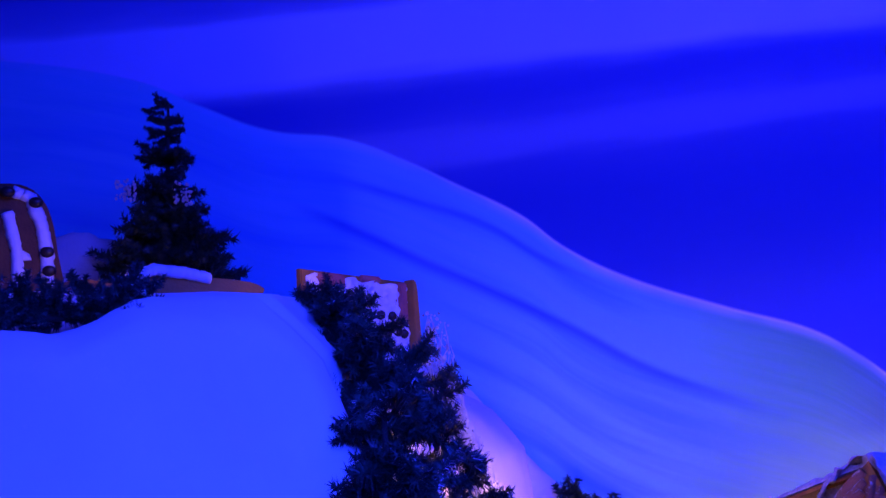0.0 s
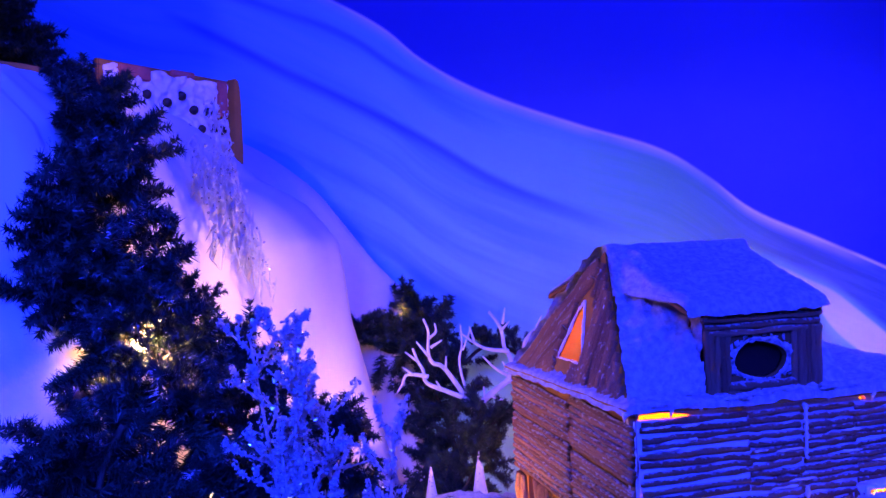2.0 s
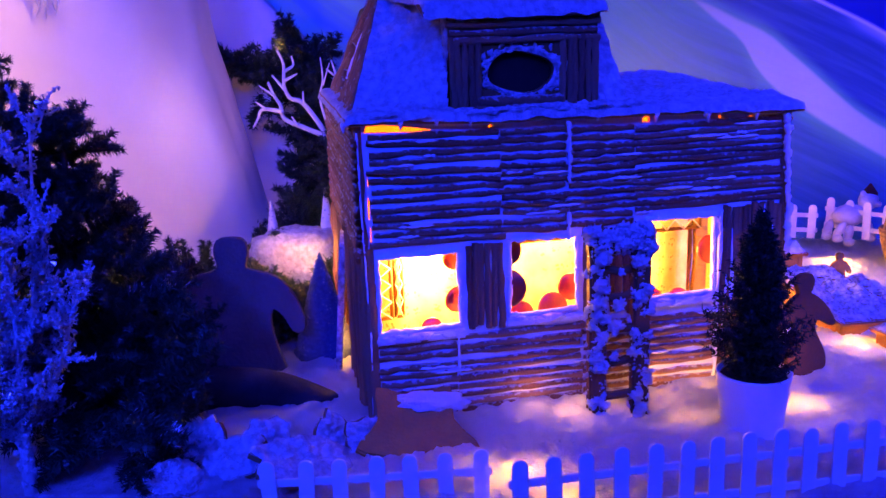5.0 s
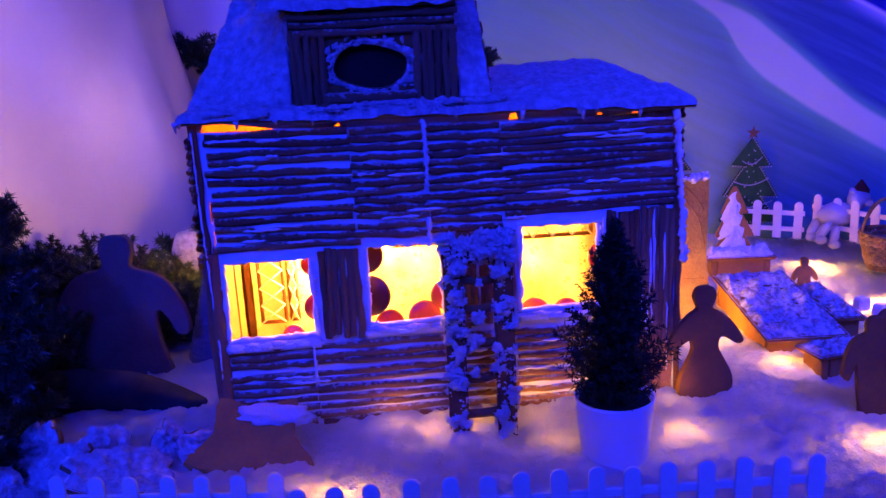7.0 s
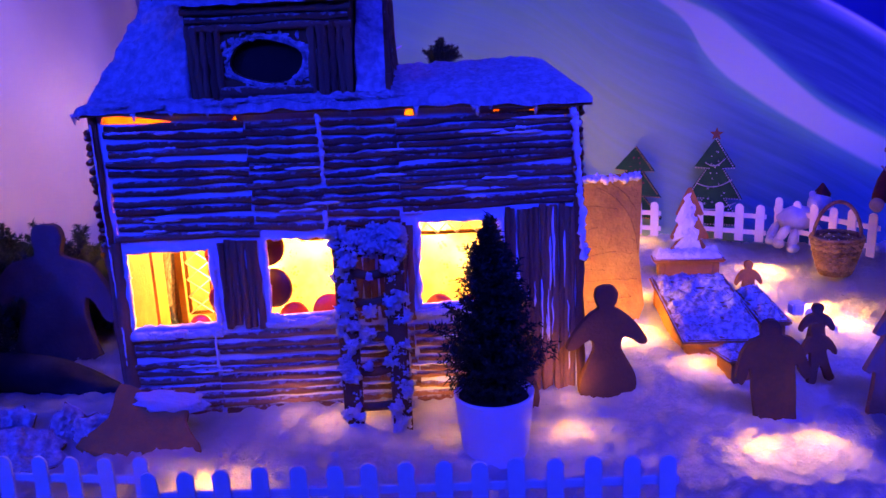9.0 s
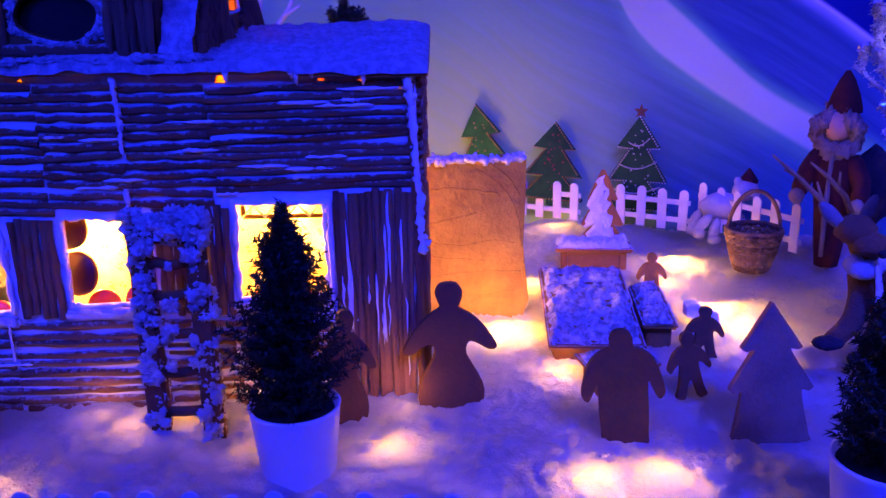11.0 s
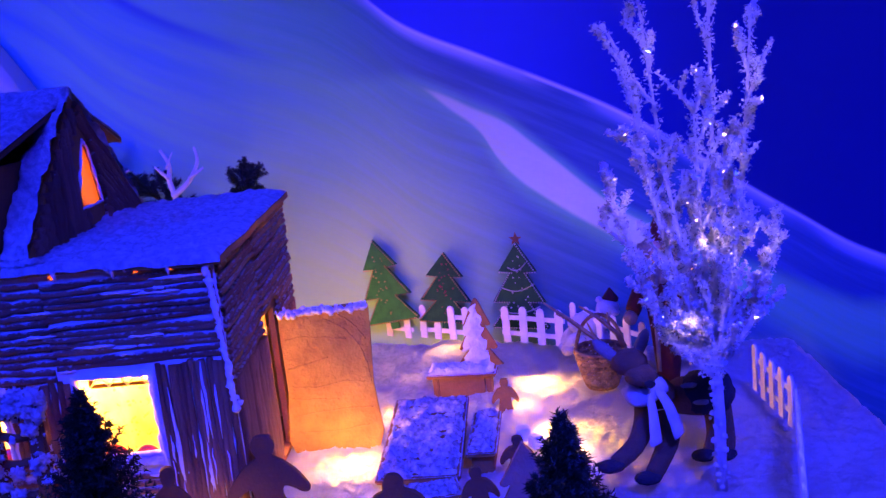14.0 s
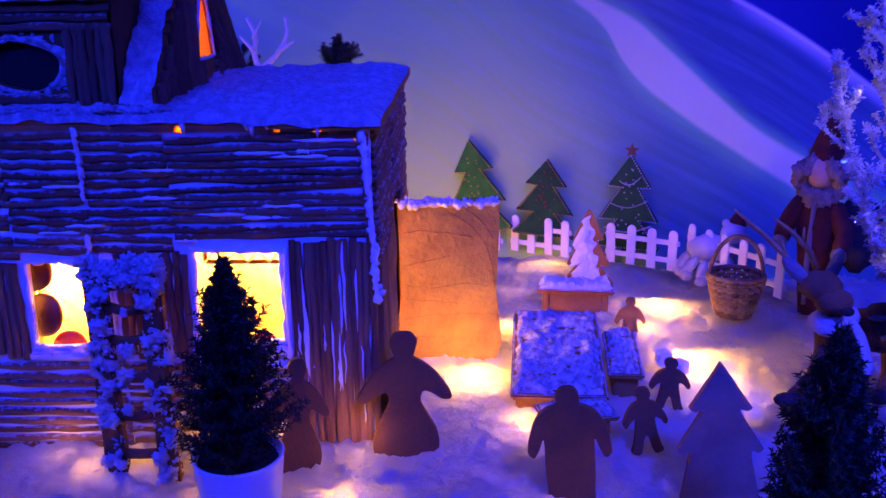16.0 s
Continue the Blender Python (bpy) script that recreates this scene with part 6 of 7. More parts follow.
def frosted_tree(name, label, base, stems, seed, twig, flakes, first=0.3, twigs=2, leafy=False):
    """A wire tree crusted with frost and glitter: a trunk that forks into stems, each with twigs and flakes."""
    random.seed(seed)
    h = thing(name, label, "tree", "frosted glitter trees", at=base)
    B = Vector(base)
    fork = Vector((0, 0, first))
    g = Geo()
    g.tube([Vector((0, 0, -0.02)), Vector((0.002, 0, first * 0.5)), fork, fork + Vector((0, 0, 0.03))], [0.0075, 0.007, 0.006, 0.0035], 10)
    for _ in range(60):
        g.blob((rnd(-0.008, 0.008), rnd(-0.008, 0.008), rnd(0, first)), rnd(0.002, 0.0045), (1, 1, 1), 0.6, 3, 1, rnd(0, 50))
    part("trunk", g, FROST, h, "frost-crusted white trunk")

    def grow(g, spots, p, d, length, r, level, up):
        pts, n = [p], 5
        for i in range(n):
            d = (d + Vector((rnd(-0.25, 0.25), rnd(-0.25, 0.25), up + rnd(-0.12, 0.12)))).normalized()
            pts.append(pts[-1] + d * length / n)
        g.tube(pts, [r * (1 - 0.55 * i / n) for i in range(n + 1)], 5)
        for i in range(n):
            for _ in range(4):
                spots.append((pts[i].lerp(pts[i + 1], random.random()), 0.0018))
        if level < 2:
            for i in range(1, n):
                if random.random() < (0.55 if level == 0 else 0.3):
                    q = (d + Vector((rnd(-0.8, 0.8), rnd(-0.8, 0.8), rnd(-0.1, 0.7)))).normalized()
                    grow(g, spots, pts[i], q, length * rnd(0.3, 0.5), r * 0.75, level + 1, up)
    for tip, reach in stems:
        tip = Vector(tip) - B
        mid = fork.lerp(tip, 0.5) + Vector((tip.x * 0.14, tip.y * 0.14, -0.02))
        line = smooth_line([tuple(fork - Vector((0, 0, 0.03))), tuple(mid), tuple(tip)], 8, False)
        g, spots = Geo(), []
        g.tube(line, [0.0038 * (1 - 0.75 * k / (len(line) - 1)) for k in range(len(line))], 7)
        for k in range(2, len(line)):
            p = Vector(line[k])
            d0 = (Vector(line[k]) - Vector(line[k - 1])).normalized()
            for _ in range(int(twigs) + (k % 2 if twigs % 1 else 0) + (k % 3 == 0 and leafy)):
                q = (d0 * (0.9 if leafy else 0.45) + Vector((rnd(-1, 1), rnd(-1, 1), rnd(-0.55, 0.75)))).normalized()
                t = k / (len(line) - 1)
                grow(g, spots, p, q, reach * (1.2 - 0.45 * t) * rnd(0.6, 1.2), twig, 0, 0.07)
            for _ in range(13):
                spots.append((p.lerp(Vector(line[k - 1]), random.random()) + Vector((rnd(-1, 1), rnd(-1, 1), rnd(-1, 1))) * 0.004, 0.004))
        verts, faces, v2, f2 = [], [], [], []
        for s, sp in spots:
            for _ in range(flakes):
                o = s + Vector((rnd(-1, 1), rnd(-1, 1), rnd(-1, 1))) * sp
                e = rnd(0.0010, 0.0034)
                n = len(verts)
                verts += [tuple(o + Vector((rnd(-1, 1), rnd(-1, 1), rnd(-1, 1))) * e) for _ in range(4)]
                faces += [(n, n + 1, n + 2), (n, n + 2, n + 3), (n, n + 3, n + 1), (n + 1, n + 3, n + 2)]
            if leafy:
                # long thin frost leaves that stand off the twig
                o, d = s + Vector((rnd(-1, 1), rnd(-1, 1), rnd(-1, 1))) * 0.003, Vector((rnd(-1, 1), rnd(-1, 1), rnd(-0.6, 1))).normalized()
                side = d.cross(Vector((rnd(-1, 1), rnd(-1, 1), rnd(-1, 1)))).normalized()
                ln, n = rnd(0.0035, 0.0075), len(verts)
                verts += [tuple(o), tuple(o + d * ln * 0.5 + side * ln * 0.17), tuple(o + d * ln), tuple(o + d * ln * 0.5 - side * ln * 0.17), tuple(o + d * ln * 0.5 + d.cross(side) * 0.0006)]
                faces += [(n, n + 1, n + 4), (n + 1, n + 2, n + 4), (n + 2, n + 3, n + 4), (n + 3, n, n + 4), (n, n + 3, n + 2, n + 1)]
            if random.random() < (0.4 if leafy else 0.26):
                o = s + Vector((rnd(-1, 1), rnd(-1, 1), rnd(-1, 1))) * 0.004
                n = len(v2)
                v2 += [tuple(o + Vector((rnd(-1, 1), rnd(-1, 1), rnd(-1, 1))) * 0.0032) for _ in range(4)]
                f2 += [(n, n + 1, n + 2), (n, n + 2, n + 3), (n, n + 3, n + 1), (n + 1, n + 3, n + 2)]
        g.add(verts, faces, 0, False)
        g.add(v2, f2, 1, False)
        part("bough", g, [FROST, TINSEL], h)
    return h


frosted_tree("frosted_tree", "white frosted glitter tree in front of the fir garland", (0.525, 0.70, -0.01),
             [((0.435, 0.73, 0.49), 0.075), ((0.575, 0.71, 0.39), 0.06), ((0.51, 0.74, 0.40), 0.065), ((0.40, 0.70, 0.30), 0.06), ((0.60, 0.69, 0.22), 0.05),
              ((0.42, 0.66, 0.17), 0.06), ((0.47, 0.71, 0.36), 0.065), ((0.55, 0.66, 0.28), 0.055), ((0.48, 0.64, 0.24), 0.06), ((0.470, 0.720, 0.497), 0.06), ((0.479, 0.710, 0.450), 0.06), ((0.456, 0.700, 0.391), 0.06)], 61, 0.0016, 2, 0.10, 1.5)
frosted_tree("frosted_tree", "tall white glitter tree beside the plush reindeer", (2.017, 0.818, 0.0),
             [((2.03, 0.83, 0.68), 0.075), ((1.93, 0.82, 0.53), 0.065), ((1.905, 0.82, 0.38), 0.05), ((2.075, 0.83, 0.56), 0.06), ((2.095, 0.82, 0.31), 0.045),
              ((1.93, 0.80, 0.28), 0.035), ((2.0, 0.80, 0.47), 0.07), ((2.05, 0.85, 0.42), 0.065), ((1.97, 0.85, 0.38), 0.065), ((2.03, 0.79, 0.34), 0.06), ((1.95, 0.83, 0.61), 0.05)], 62, 0.0026, 3, 0.17, 0.5, True)


def crooked_twig(label, base, y, runs):
    """A bare forked twig; runs are bent lines of (x, z), thickest first."""
    h = thing("white_twig", label, "branch", "white twigs behind the house", at=base)
    for k, (r, pts) in enumerate(runs):
        line = smooth_line([(x, y + 0.012 * math.sin(k * 2.1 + x * 40), z) for x, z in pts], 4, False)
        n = len(line) - 1
        g = Geo()
        g.tube(line, [r * (1 - 0.62 * i / n) for i in range(n + 1)], 7)
        part("twig", g, CORAL, h, "", base)


crooked_twig("bare white crooked twig with curling tips behind the house", (0.93, 1.45, 0.19), 1.45, [
    (0.0062, [(0.93, 0.19), (0.928, 0.235), (0.912, 0.265), (0.875, 0.284), (0.838, 0.302), (0.832, 0.327), (0.822, 0.345), (0.813, 0.37)]),
    (0.0042, [(0.836, 0.317), (0.80, 0.322), (0.79, 0.305), (0.78, 0.289)]), (0.003, [(0.806, 0.323), (0.787, 0.338)]), (0.003, [(0.822, 0.345), (0.796, 0.365)]), (0.003, [(0.86, 0.29), (0.85, 0.308)]),
    (0.0055, [(0.915, 0.262), (0.90, 0.29), (0.872, 0.33), (0.85, 0.34), (0.841, 0.364), (0.843, 0.40), (0.833, 0.426)]),
    (0.0036, [(0.842, 0.355), (0.821, 0.382)]), (0.0036, [(0.842, 0.372), (0.866, 0.384)]), (0.0034, [(0.843, 0.388), (0.86, 0.398), (0.858, 0.415)]), (0.003, [(0.873, 0.328), (0.874, 0.352)]),
    (0.003, [(0.926, 0.25), (0.905, 0.33), (0.912, 0.37), (0.91, 0.41)]), (0.002, [(0.911, 0.36), (0.925, 0.40)])])
crooked_twig("bare white crooked twig leaning over the house roof", (0.94, 1.47, 0.2), 1.47, [
    (0.0075, [(0.935, 0.20), (0.945, 0.24), (0.972, 0.262), (1.007, 0.286), (1.018, 0.304), (1.017, 0.334), (1.007, 0.354), (1.001, 0.394), (0.979, 0.428)]),
    (0.0046, [(1.009, 0.35), (0.962, 0.358), (0.921, 0.388)]), (0.003, [(0.938, 0.374), (0.93, 0.404)]), (0.0034, [(1.001, 0.388), (1.018, 0.407)]), (0.003, [(0.998, 0.404), (1.004, 0.436)]),
    (0.0038, [(1.014, 0.298), (0.98, 0.318), (0.954, 0.344)]), (0.0034, [(0.972, 0.262), (1.005, 0.249)]), (0.0034, [(1.012, 0.302), (0.995, 0.33)]), (0.003, [(0.955, 0.25), (0.953, 0.285)]),
    (0.0055, [(1.01, 0.287), (1.04, 0.30), (1.047, 0.325), (1.043, 0.361), (1.062, 0.385), (1.10, 0.401)]), (0.0032, [(1.043, 0.352), (1.064, 0.374)]), (0.003, [(1.075, 0.392), (1.085, 0.415)])])
crooked_twig("bare white twig rising over the roof", (1.175, 1.5, 0.25), 1.5, [
    (0.0075, [(1.175, 0.280), (1.170, 0.330), (1.160, 0.370), (1.165, 0.400), (1.150, 0.430)]), (0.006, [(1.168, 0.340), (1.200, 0.365), (1.220, 0.400), (1.218, 0.430)]),
    (0.0045, [(1.160, 0.375), (1.140, 0.400)]), (0.0045, [(1.205, 0.372), (1.235, 0.390)]), (0.0026, [(1.164, 0.395), (1.180, 0.425)])])


def glitter_strand():
    random.seed(81)
    h = thing("glitter_strand", "torn white tulle strand with silver glitter hanging down the hill", "garland", at=(0.45, 1.26, 0.80))
    off = (0.45, 1.26, 0.80)
    for x0, y0, z0, x1, y1, z1 in ((0.45, 1.27, 0.80, 0.47, 1.22, 0.62), (0.46, 1.29, 0.74, 0.50, 1.22, 0.56), (0.42, 1.22, 0.74, 0.45, 1.15, 0.58), (0.44, 1.24, 0.68, 0.51, 1.2, 0.52)):
        g = Geo()
        path = [Vector((x0, y0, z0)).lerp(Vector((x1, y1, z1)), t) + Vector((rnd(-0.006, 0.006), rnd(-0.006, 0.006), 0)) for t in np.linspace(0, 1, 10)]
        g.tube(path, 0.0012, 5)
        for _ in range(90):
            i = random.randint(0, 8)
            p = path[i].lerp(path[i + 1], random.random()) + Vector((rnd(-1, 1), rnd(-1, 1), rnd(-1, 1))) * 0.016
            g.blob(p, rnd(0.0012, 0.0034), (1, 1, 1), 0.3, 2, 1, rnd(0, 9), random.choice((0, 0, 1)))
        for _ in range(62):
            i = random.randint(0, 8)
            p = path[i].lerp(path[i + 1], random.random()) + Vector((rnd(-1, 1), rnd(-1, 1), rnd(-1, 1))) * 0.015
            ln = rnd(0.02, 0.05)
            g.tube([p, p + Vector((rnd(-0.006, 0.006), rnd(-0.006, 0.006), -ln * 0.5)), p + Vector((rnd(-0.012, 0.012), rnd(-0.01, 0.01), -ln))], [0.001, rnd(0.0018, 0.004), 0.0006], 5, 0, True, False, 0.22)
        part("tulle_strip", g, [FROST, TINSEL], h, "", off)


glitter_strand()


# ---- plateau: iced gingerbread ----
def iced_panel():
    at = (0.385, 1.45, 0.74)
    h = thing("iced_gingerbread_panel", "gingerbread house panel spread with white icing and dark chocolate dots", "gingerbread", at=at)
    m = pose(0.385, 1.45, 0.74, 0, 1.0, 34)
    g = Geo()
    g.plate([(-0.135, 0.0), (0.135, -0.01), (0.132, 0.145), (-0.135, 0.15)], 0.012, m, bevel=0.002)
    part("panel", g, GINGER, h, "", at)
    g = Geo()

    def ice(u, v):
        x, z = -0.128 + 0.252 * u, 0.0 + 0.139 * v + 0.012 * noise.noise(Vector((u * 6, 1, 0))) * v
        return tuple(m @ Vector((x, -0.0085 - 0.007 * max(-0.5, fbm(x * 60, z * 60, 2.0)) - 0.002 * math.sin(u * math.pi), z)))
    g.sheet(ice, 100, 64)
    part("icing", g, ICING, h, "thick uneven white icing", at)
    for x, z in ((0.02, 0.105), (0.045, 0.083), (0.075, 0.082), (0.09, 0.055), (0.106, 0.052), (-0.01, 0.09), (0.06, 0.05), (0.03, 0.05), (-0.05, 0.1), (-0.09, 0.11)):
        g = Geo()
        c = m @ Vector((x, -0.013, z))
        g.blob(c, 0.0085, (1, 0.6, 1), 0.1, 2, 2, x * 50)
        part("chocolate_dot", g, CHOC, h, "dark chocolate button", at)
    for x0, x1, z0, z1 in ((-0.10, -0.04, 0.122, 0.146), (0.100, 0.121, 0.078, 0.142), (0.0, 0.05, 0.138, 0.149)):
        g = Geo()
        g.box((x0, -0.0135, z0), (x1, -0.006, z1), m, bevel=0.002)
        part("candy_strip", g, FADED_RED, h, "faded red candy strip", at)
    g = Geo()
    g.plate(smooth_line([(-0.008, -0.015), (0.008, -0.015), (0.009, 0.06), (0.007, 0.125), (0.0, 0.14), (-0.008, 0.125)], 3), 0.02, pose(0.506, 1.522, 0.745, 0, 0, 40), bevel=0.003)
    solid("gingerbread_post", g, GINGER, "upright gingerbread post beside the iced panel", "gingerbread")


def plateau_cookies():
    h = thing("iced_cookie", "dark gingerbread cookie with piped white icing lines and chocolate dots", "gingerbread", at=(-0.12, 1.5, 0.87))
    off = (-0.12, 1.5, 0.87)
    m = pose(-0.125, 1.5, 0.87, -6, 0, 14)
    g = Geo()
    g.plate(smooth_line([(-0.07, 0), (0.05, 0), (0.052, 0.08), (0.04, 0.15), (0.01, 0.185), (-0.04, 0.185), (-0.07, 0.16)], 4), 0.012, m, bevel=0.002)
    part("cookie", g, GINGER_DARK, h, "", off)
    g = Geo()
    for pts, r in (([(0.035, 0.02), (0.036, 0.07), (0.03, 0.12), (0.015, 0.165), (-0.01, 0.175)], 0.012), ([(-0.005, 0.01), (-0.008, 0.08), (-0.02, 0.14)], 0.011)):
        bead(g, [m @ Vector((x, -0.007, z)) for x, z in pts], r, False, per=6, rag=0.25)
    part("icing", g, ICING, h, "piped white icing", off)
    for x, z in ((0.034, 0.075), (0.036, 0.045), (0.02, 0.155), (-0.02, 0.17)):
        g = Geo()
        g.blob(m @ Vector((x, -0.018, z)), 0.011, (1, 0.5, 0.8), 0.1, 2, 2, z * 30)
        part("chocolate_dot", g, CHOC, h, "", off)
    t = thing("iced_cookie", "flat gingerbread cookie with an arched band of white icing", "gingerbread", at=(0.11, 1.32, 0.852))
    off = (0.11, 1.32, 0.852)
    g = Geo()
    g.plate(smooth_line([(-0.09, 0), (0.09, 0), (0.085, 0.02), (-0.03, 0.03), (-0.085, 0.022)], 4), 0.016, pose(0.11, 1.32, 0.848, -8, 0, 10), bevel=0.002)
    part("cookie", g, GINGER, t, "", off)
    g = Geo()
    bead(g, [(0.02, 1.292, 0.85), (0.027, 1.295, 0.875), (0.06, 1.305, 0.887), (0.10, 1.313, 0.882), (0.135, 1.32, 0.874)], 0.0105, False, per=6, rag=0.2)
    part("icing", g, ICING, t, "arched white icing band", off)
    g = Geo()
    g.plate(smooth_line([(-0.045, 0), (0.04, 0), (0.045, 0.012), (0.0, 0.024), (-0.045, 0.018)], 3), 0.03, pose(-0.03, 1.5, 0.875, -5, 0, 8), bevel=0.003)
    solid("gingerbread_piece", g, GINGER, "small orange-brown gingerbread piece under the fir tree", "gingerbread")


iced_panel()
plateau_cookies()


def snow_mound():
    g = Geo()
    g.blob((0, 0, 0), 0.06, (1.3, 0.8, 1.0), 0.35, 1.6, 4, 3)
    solid("snow_mound", g, FLUFF, "white snow mound on the plateau behind the cookies", "snow", at=(-0.060, 1.720, 0.958))


snow_mound()


# ---- left of the house ----
def cone_tree(x, y, z, r, hgt, mat, label, group="cone trees"):
    t = thing("cone_tree", label, "tree ornament", group, at=(x, y, z))
    g = Geo()
    n = 40
    g.lathe([(r * (1 - k / n) ** 0.92 * (1 + 0.05 * math.sin(k * 2.6)) + 0.0012, hgt * k / n) for k in range(n + 1)], 26, wob=0.06)
    part("cone", g, mat, t)
    random.seed(int(x * 1000))
    g = Geo()
    for _ in range(int(140 * r / 0.04)):
        k = random.random() ** 1.4
        a = rnd(0, 6.28)
        rr = r * (1 - k) ** 0.92 + 0.0012
        g.blob((rr * math.cos(a), rr * math.sin(a), hgt * k), rnd(0.0008, 0.0016), (1, 1, 1), 0.2, 2, 1)
    part("glitter", g, TINSEL, t, "silver glitter grains")


cone_tree(0.860, 1.02, -0.03, 0.053, 0.183, BLUE_GLITTER, "tall slim glitter cone tree standing by the house")
cone_tree(0.80, 1.33, 0.05, 0.020, 0.125, CORAL, "small pale glitter cone tree behind the rock")
cone_tree(0.895, 1.34, 0.06, 0.020, 0.13, CORAL, "small pale glitter cone tree behind the rock")
cone_tree(0.765, 1.27, 0.04, 0.016, 0.085, CORAL, "tiny pale glitter cone tree beside the rock")


def rock():
    g = Geo()
    bm = bmesh.new()
    bmesh.ops.create_icosphere(bm, subdivisions=5, radius=1.0)
    for v in bm.verts:
        p = v.co.copy()
        k = 1 + 0.30 * noise.noise(p * 1.3 + Vector((3, 1, 2))) + 0.10 * abs(noise.noise(p * 3.1)) + 0.05 * fbm(p.x * 7, p.y * 7, p.z * 7)
        v.co = Vector((p.x * 0.078, p.y * 0.058, p.z * 0.066 if p.z < 0.5 else 0.033 + (p.z - 0.5) * 0.05)) * k
    g.take(bm)
    solid("snowy_rock", g, ROOF_DUST, "white lumpy rock of crusted sugar snow", "rock", at=(0.85, 1.27, 0.085))
    random.seed(9)
    # long snow mound beside the house; its shade is put into the dark colour
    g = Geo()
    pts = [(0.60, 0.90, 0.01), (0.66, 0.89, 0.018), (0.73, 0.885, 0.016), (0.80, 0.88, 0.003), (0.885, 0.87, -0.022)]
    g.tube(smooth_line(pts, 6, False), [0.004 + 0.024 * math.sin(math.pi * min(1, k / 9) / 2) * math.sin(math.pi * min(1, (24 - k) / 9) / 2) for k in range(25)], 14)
    solid("chocolate_log", g, SHADED_SNOW, "rounded snow mound with its shade put into a dark colour", "chocolate log")
    for k, (x, y, z) in enumerate(((1.786, 0.985, 0.008), (1.803, 0.965, 0.004))):
        g = Geo()
        g.box((-0.009, -0.009, 0), (0.009, 0.009, 0.018), bevel=0.002)
        solid("sugar_cube", g, ICING, "white sugar cube standing in the glowing snow", "sugar cube", "sugar cubes", at=pose(x, y, z, 0, 0, 20 * k + 8))


rock()


def bulbs():
    for x, y, z in [(0.335, 0.915, 0.482), (0.347, 0.905, 0.474), (0.352, 0.91, 0.50), (0.40, 0.84, 0.33), (0.41, 0.825, 0.22), (0.545, 0.79, 0.15), (0.44, 0.80, 0.05), (0.60, 0.84, 0.10), (0.40, 0.86, 0.30)]:
        t = thing("light_bulb", "lit warm white bulb of the light string in the garland", "light bulb", "light string bulbs", at=(x, y, z))
        g = Geo()
        g.blob((0, 0, 0), 0.017 if 0.47 < z < 0.49 and x < 0.34 else 0.0035, (1, 1, 1.3), 0, 1, 2)
        part("bulb", g, BULB, t)
        g = Geo()
        g.tube([(0, 0, -0.005), (0, 0, -0.013)], 0.0028, 8)
        part("socket", g, WIRE, t)


bulbs()


# ---- right of the yard: basket and soft toys ----
def basket():
    at = (1.923, 1.165, 0.008)
    b = thing("wicker_basket", "small woven brown wicker basket with a tall handle on the snow", "basket", at=Matrix.Translation(at) @ Matrix.Diagonal((0.86, 0.86, 0.93, 1)))
    n, rows = 30, 13
    for k in range(rows):
        z = 0.003 + 0.062 * k / (rows - 1)
        r = 0.026 + 0.018 * (k / (rows - 1)) ** 0.8
        g = Geo()
        g.tube([(r * math.cos(2 * math.pi * i / (n * 2)) * (1 + 0.075 * (1 if (i // 2 + k) % 2 else -1)), r * math.sin(2 * math.pi * i / (n * 2)) * (1 + 0.075 * (1 if (i // 2 + k) % 2 else -1)), z) for i in range(n * 2)], 0.0029, 6, 0, False, True)
        part("weave_band", g, WICKER, b)
    for i in range(n):
        a = 2 * math.pi * (i + 0.5) / n
        g = Geo()
        g.tube([((0.026 + 0.018 * t ** 0.8) * math.cos(a), (0.026 + 0.018 * t ** 0.8) * math.sin(a), 0.068 * t) for t in (0, 0.33, 0.66, 1)], 0.0018, 5)
        part("stake", g, WICKER, b)
    g = Geo()
    g.lathe([(0.001, 0), (0.027, 0), (0.028, 0.004), (0.001, 0.005)], 22)
    part("base", g, WICKER, b)
    g = Geo()
    g.tube([(0.045 * math.cos(a), 0.045 * math.sin(a), 0.067) for a in np.linspace(0, 2 * math.pi, 33)[:-1]], 0.0036, 7, 0, False, True)
    part("rim", g, WICKER, b)
    g = Geo()
    g.tube([(-0.043 * math.cos(a), 0.006 * math.cos(a), 0.06 + 0.068 * math.sin(a)) for a in np.linspace(0, math.pi, 21)], 0.0034, 7)
    part("handle", g, WICKER, b)


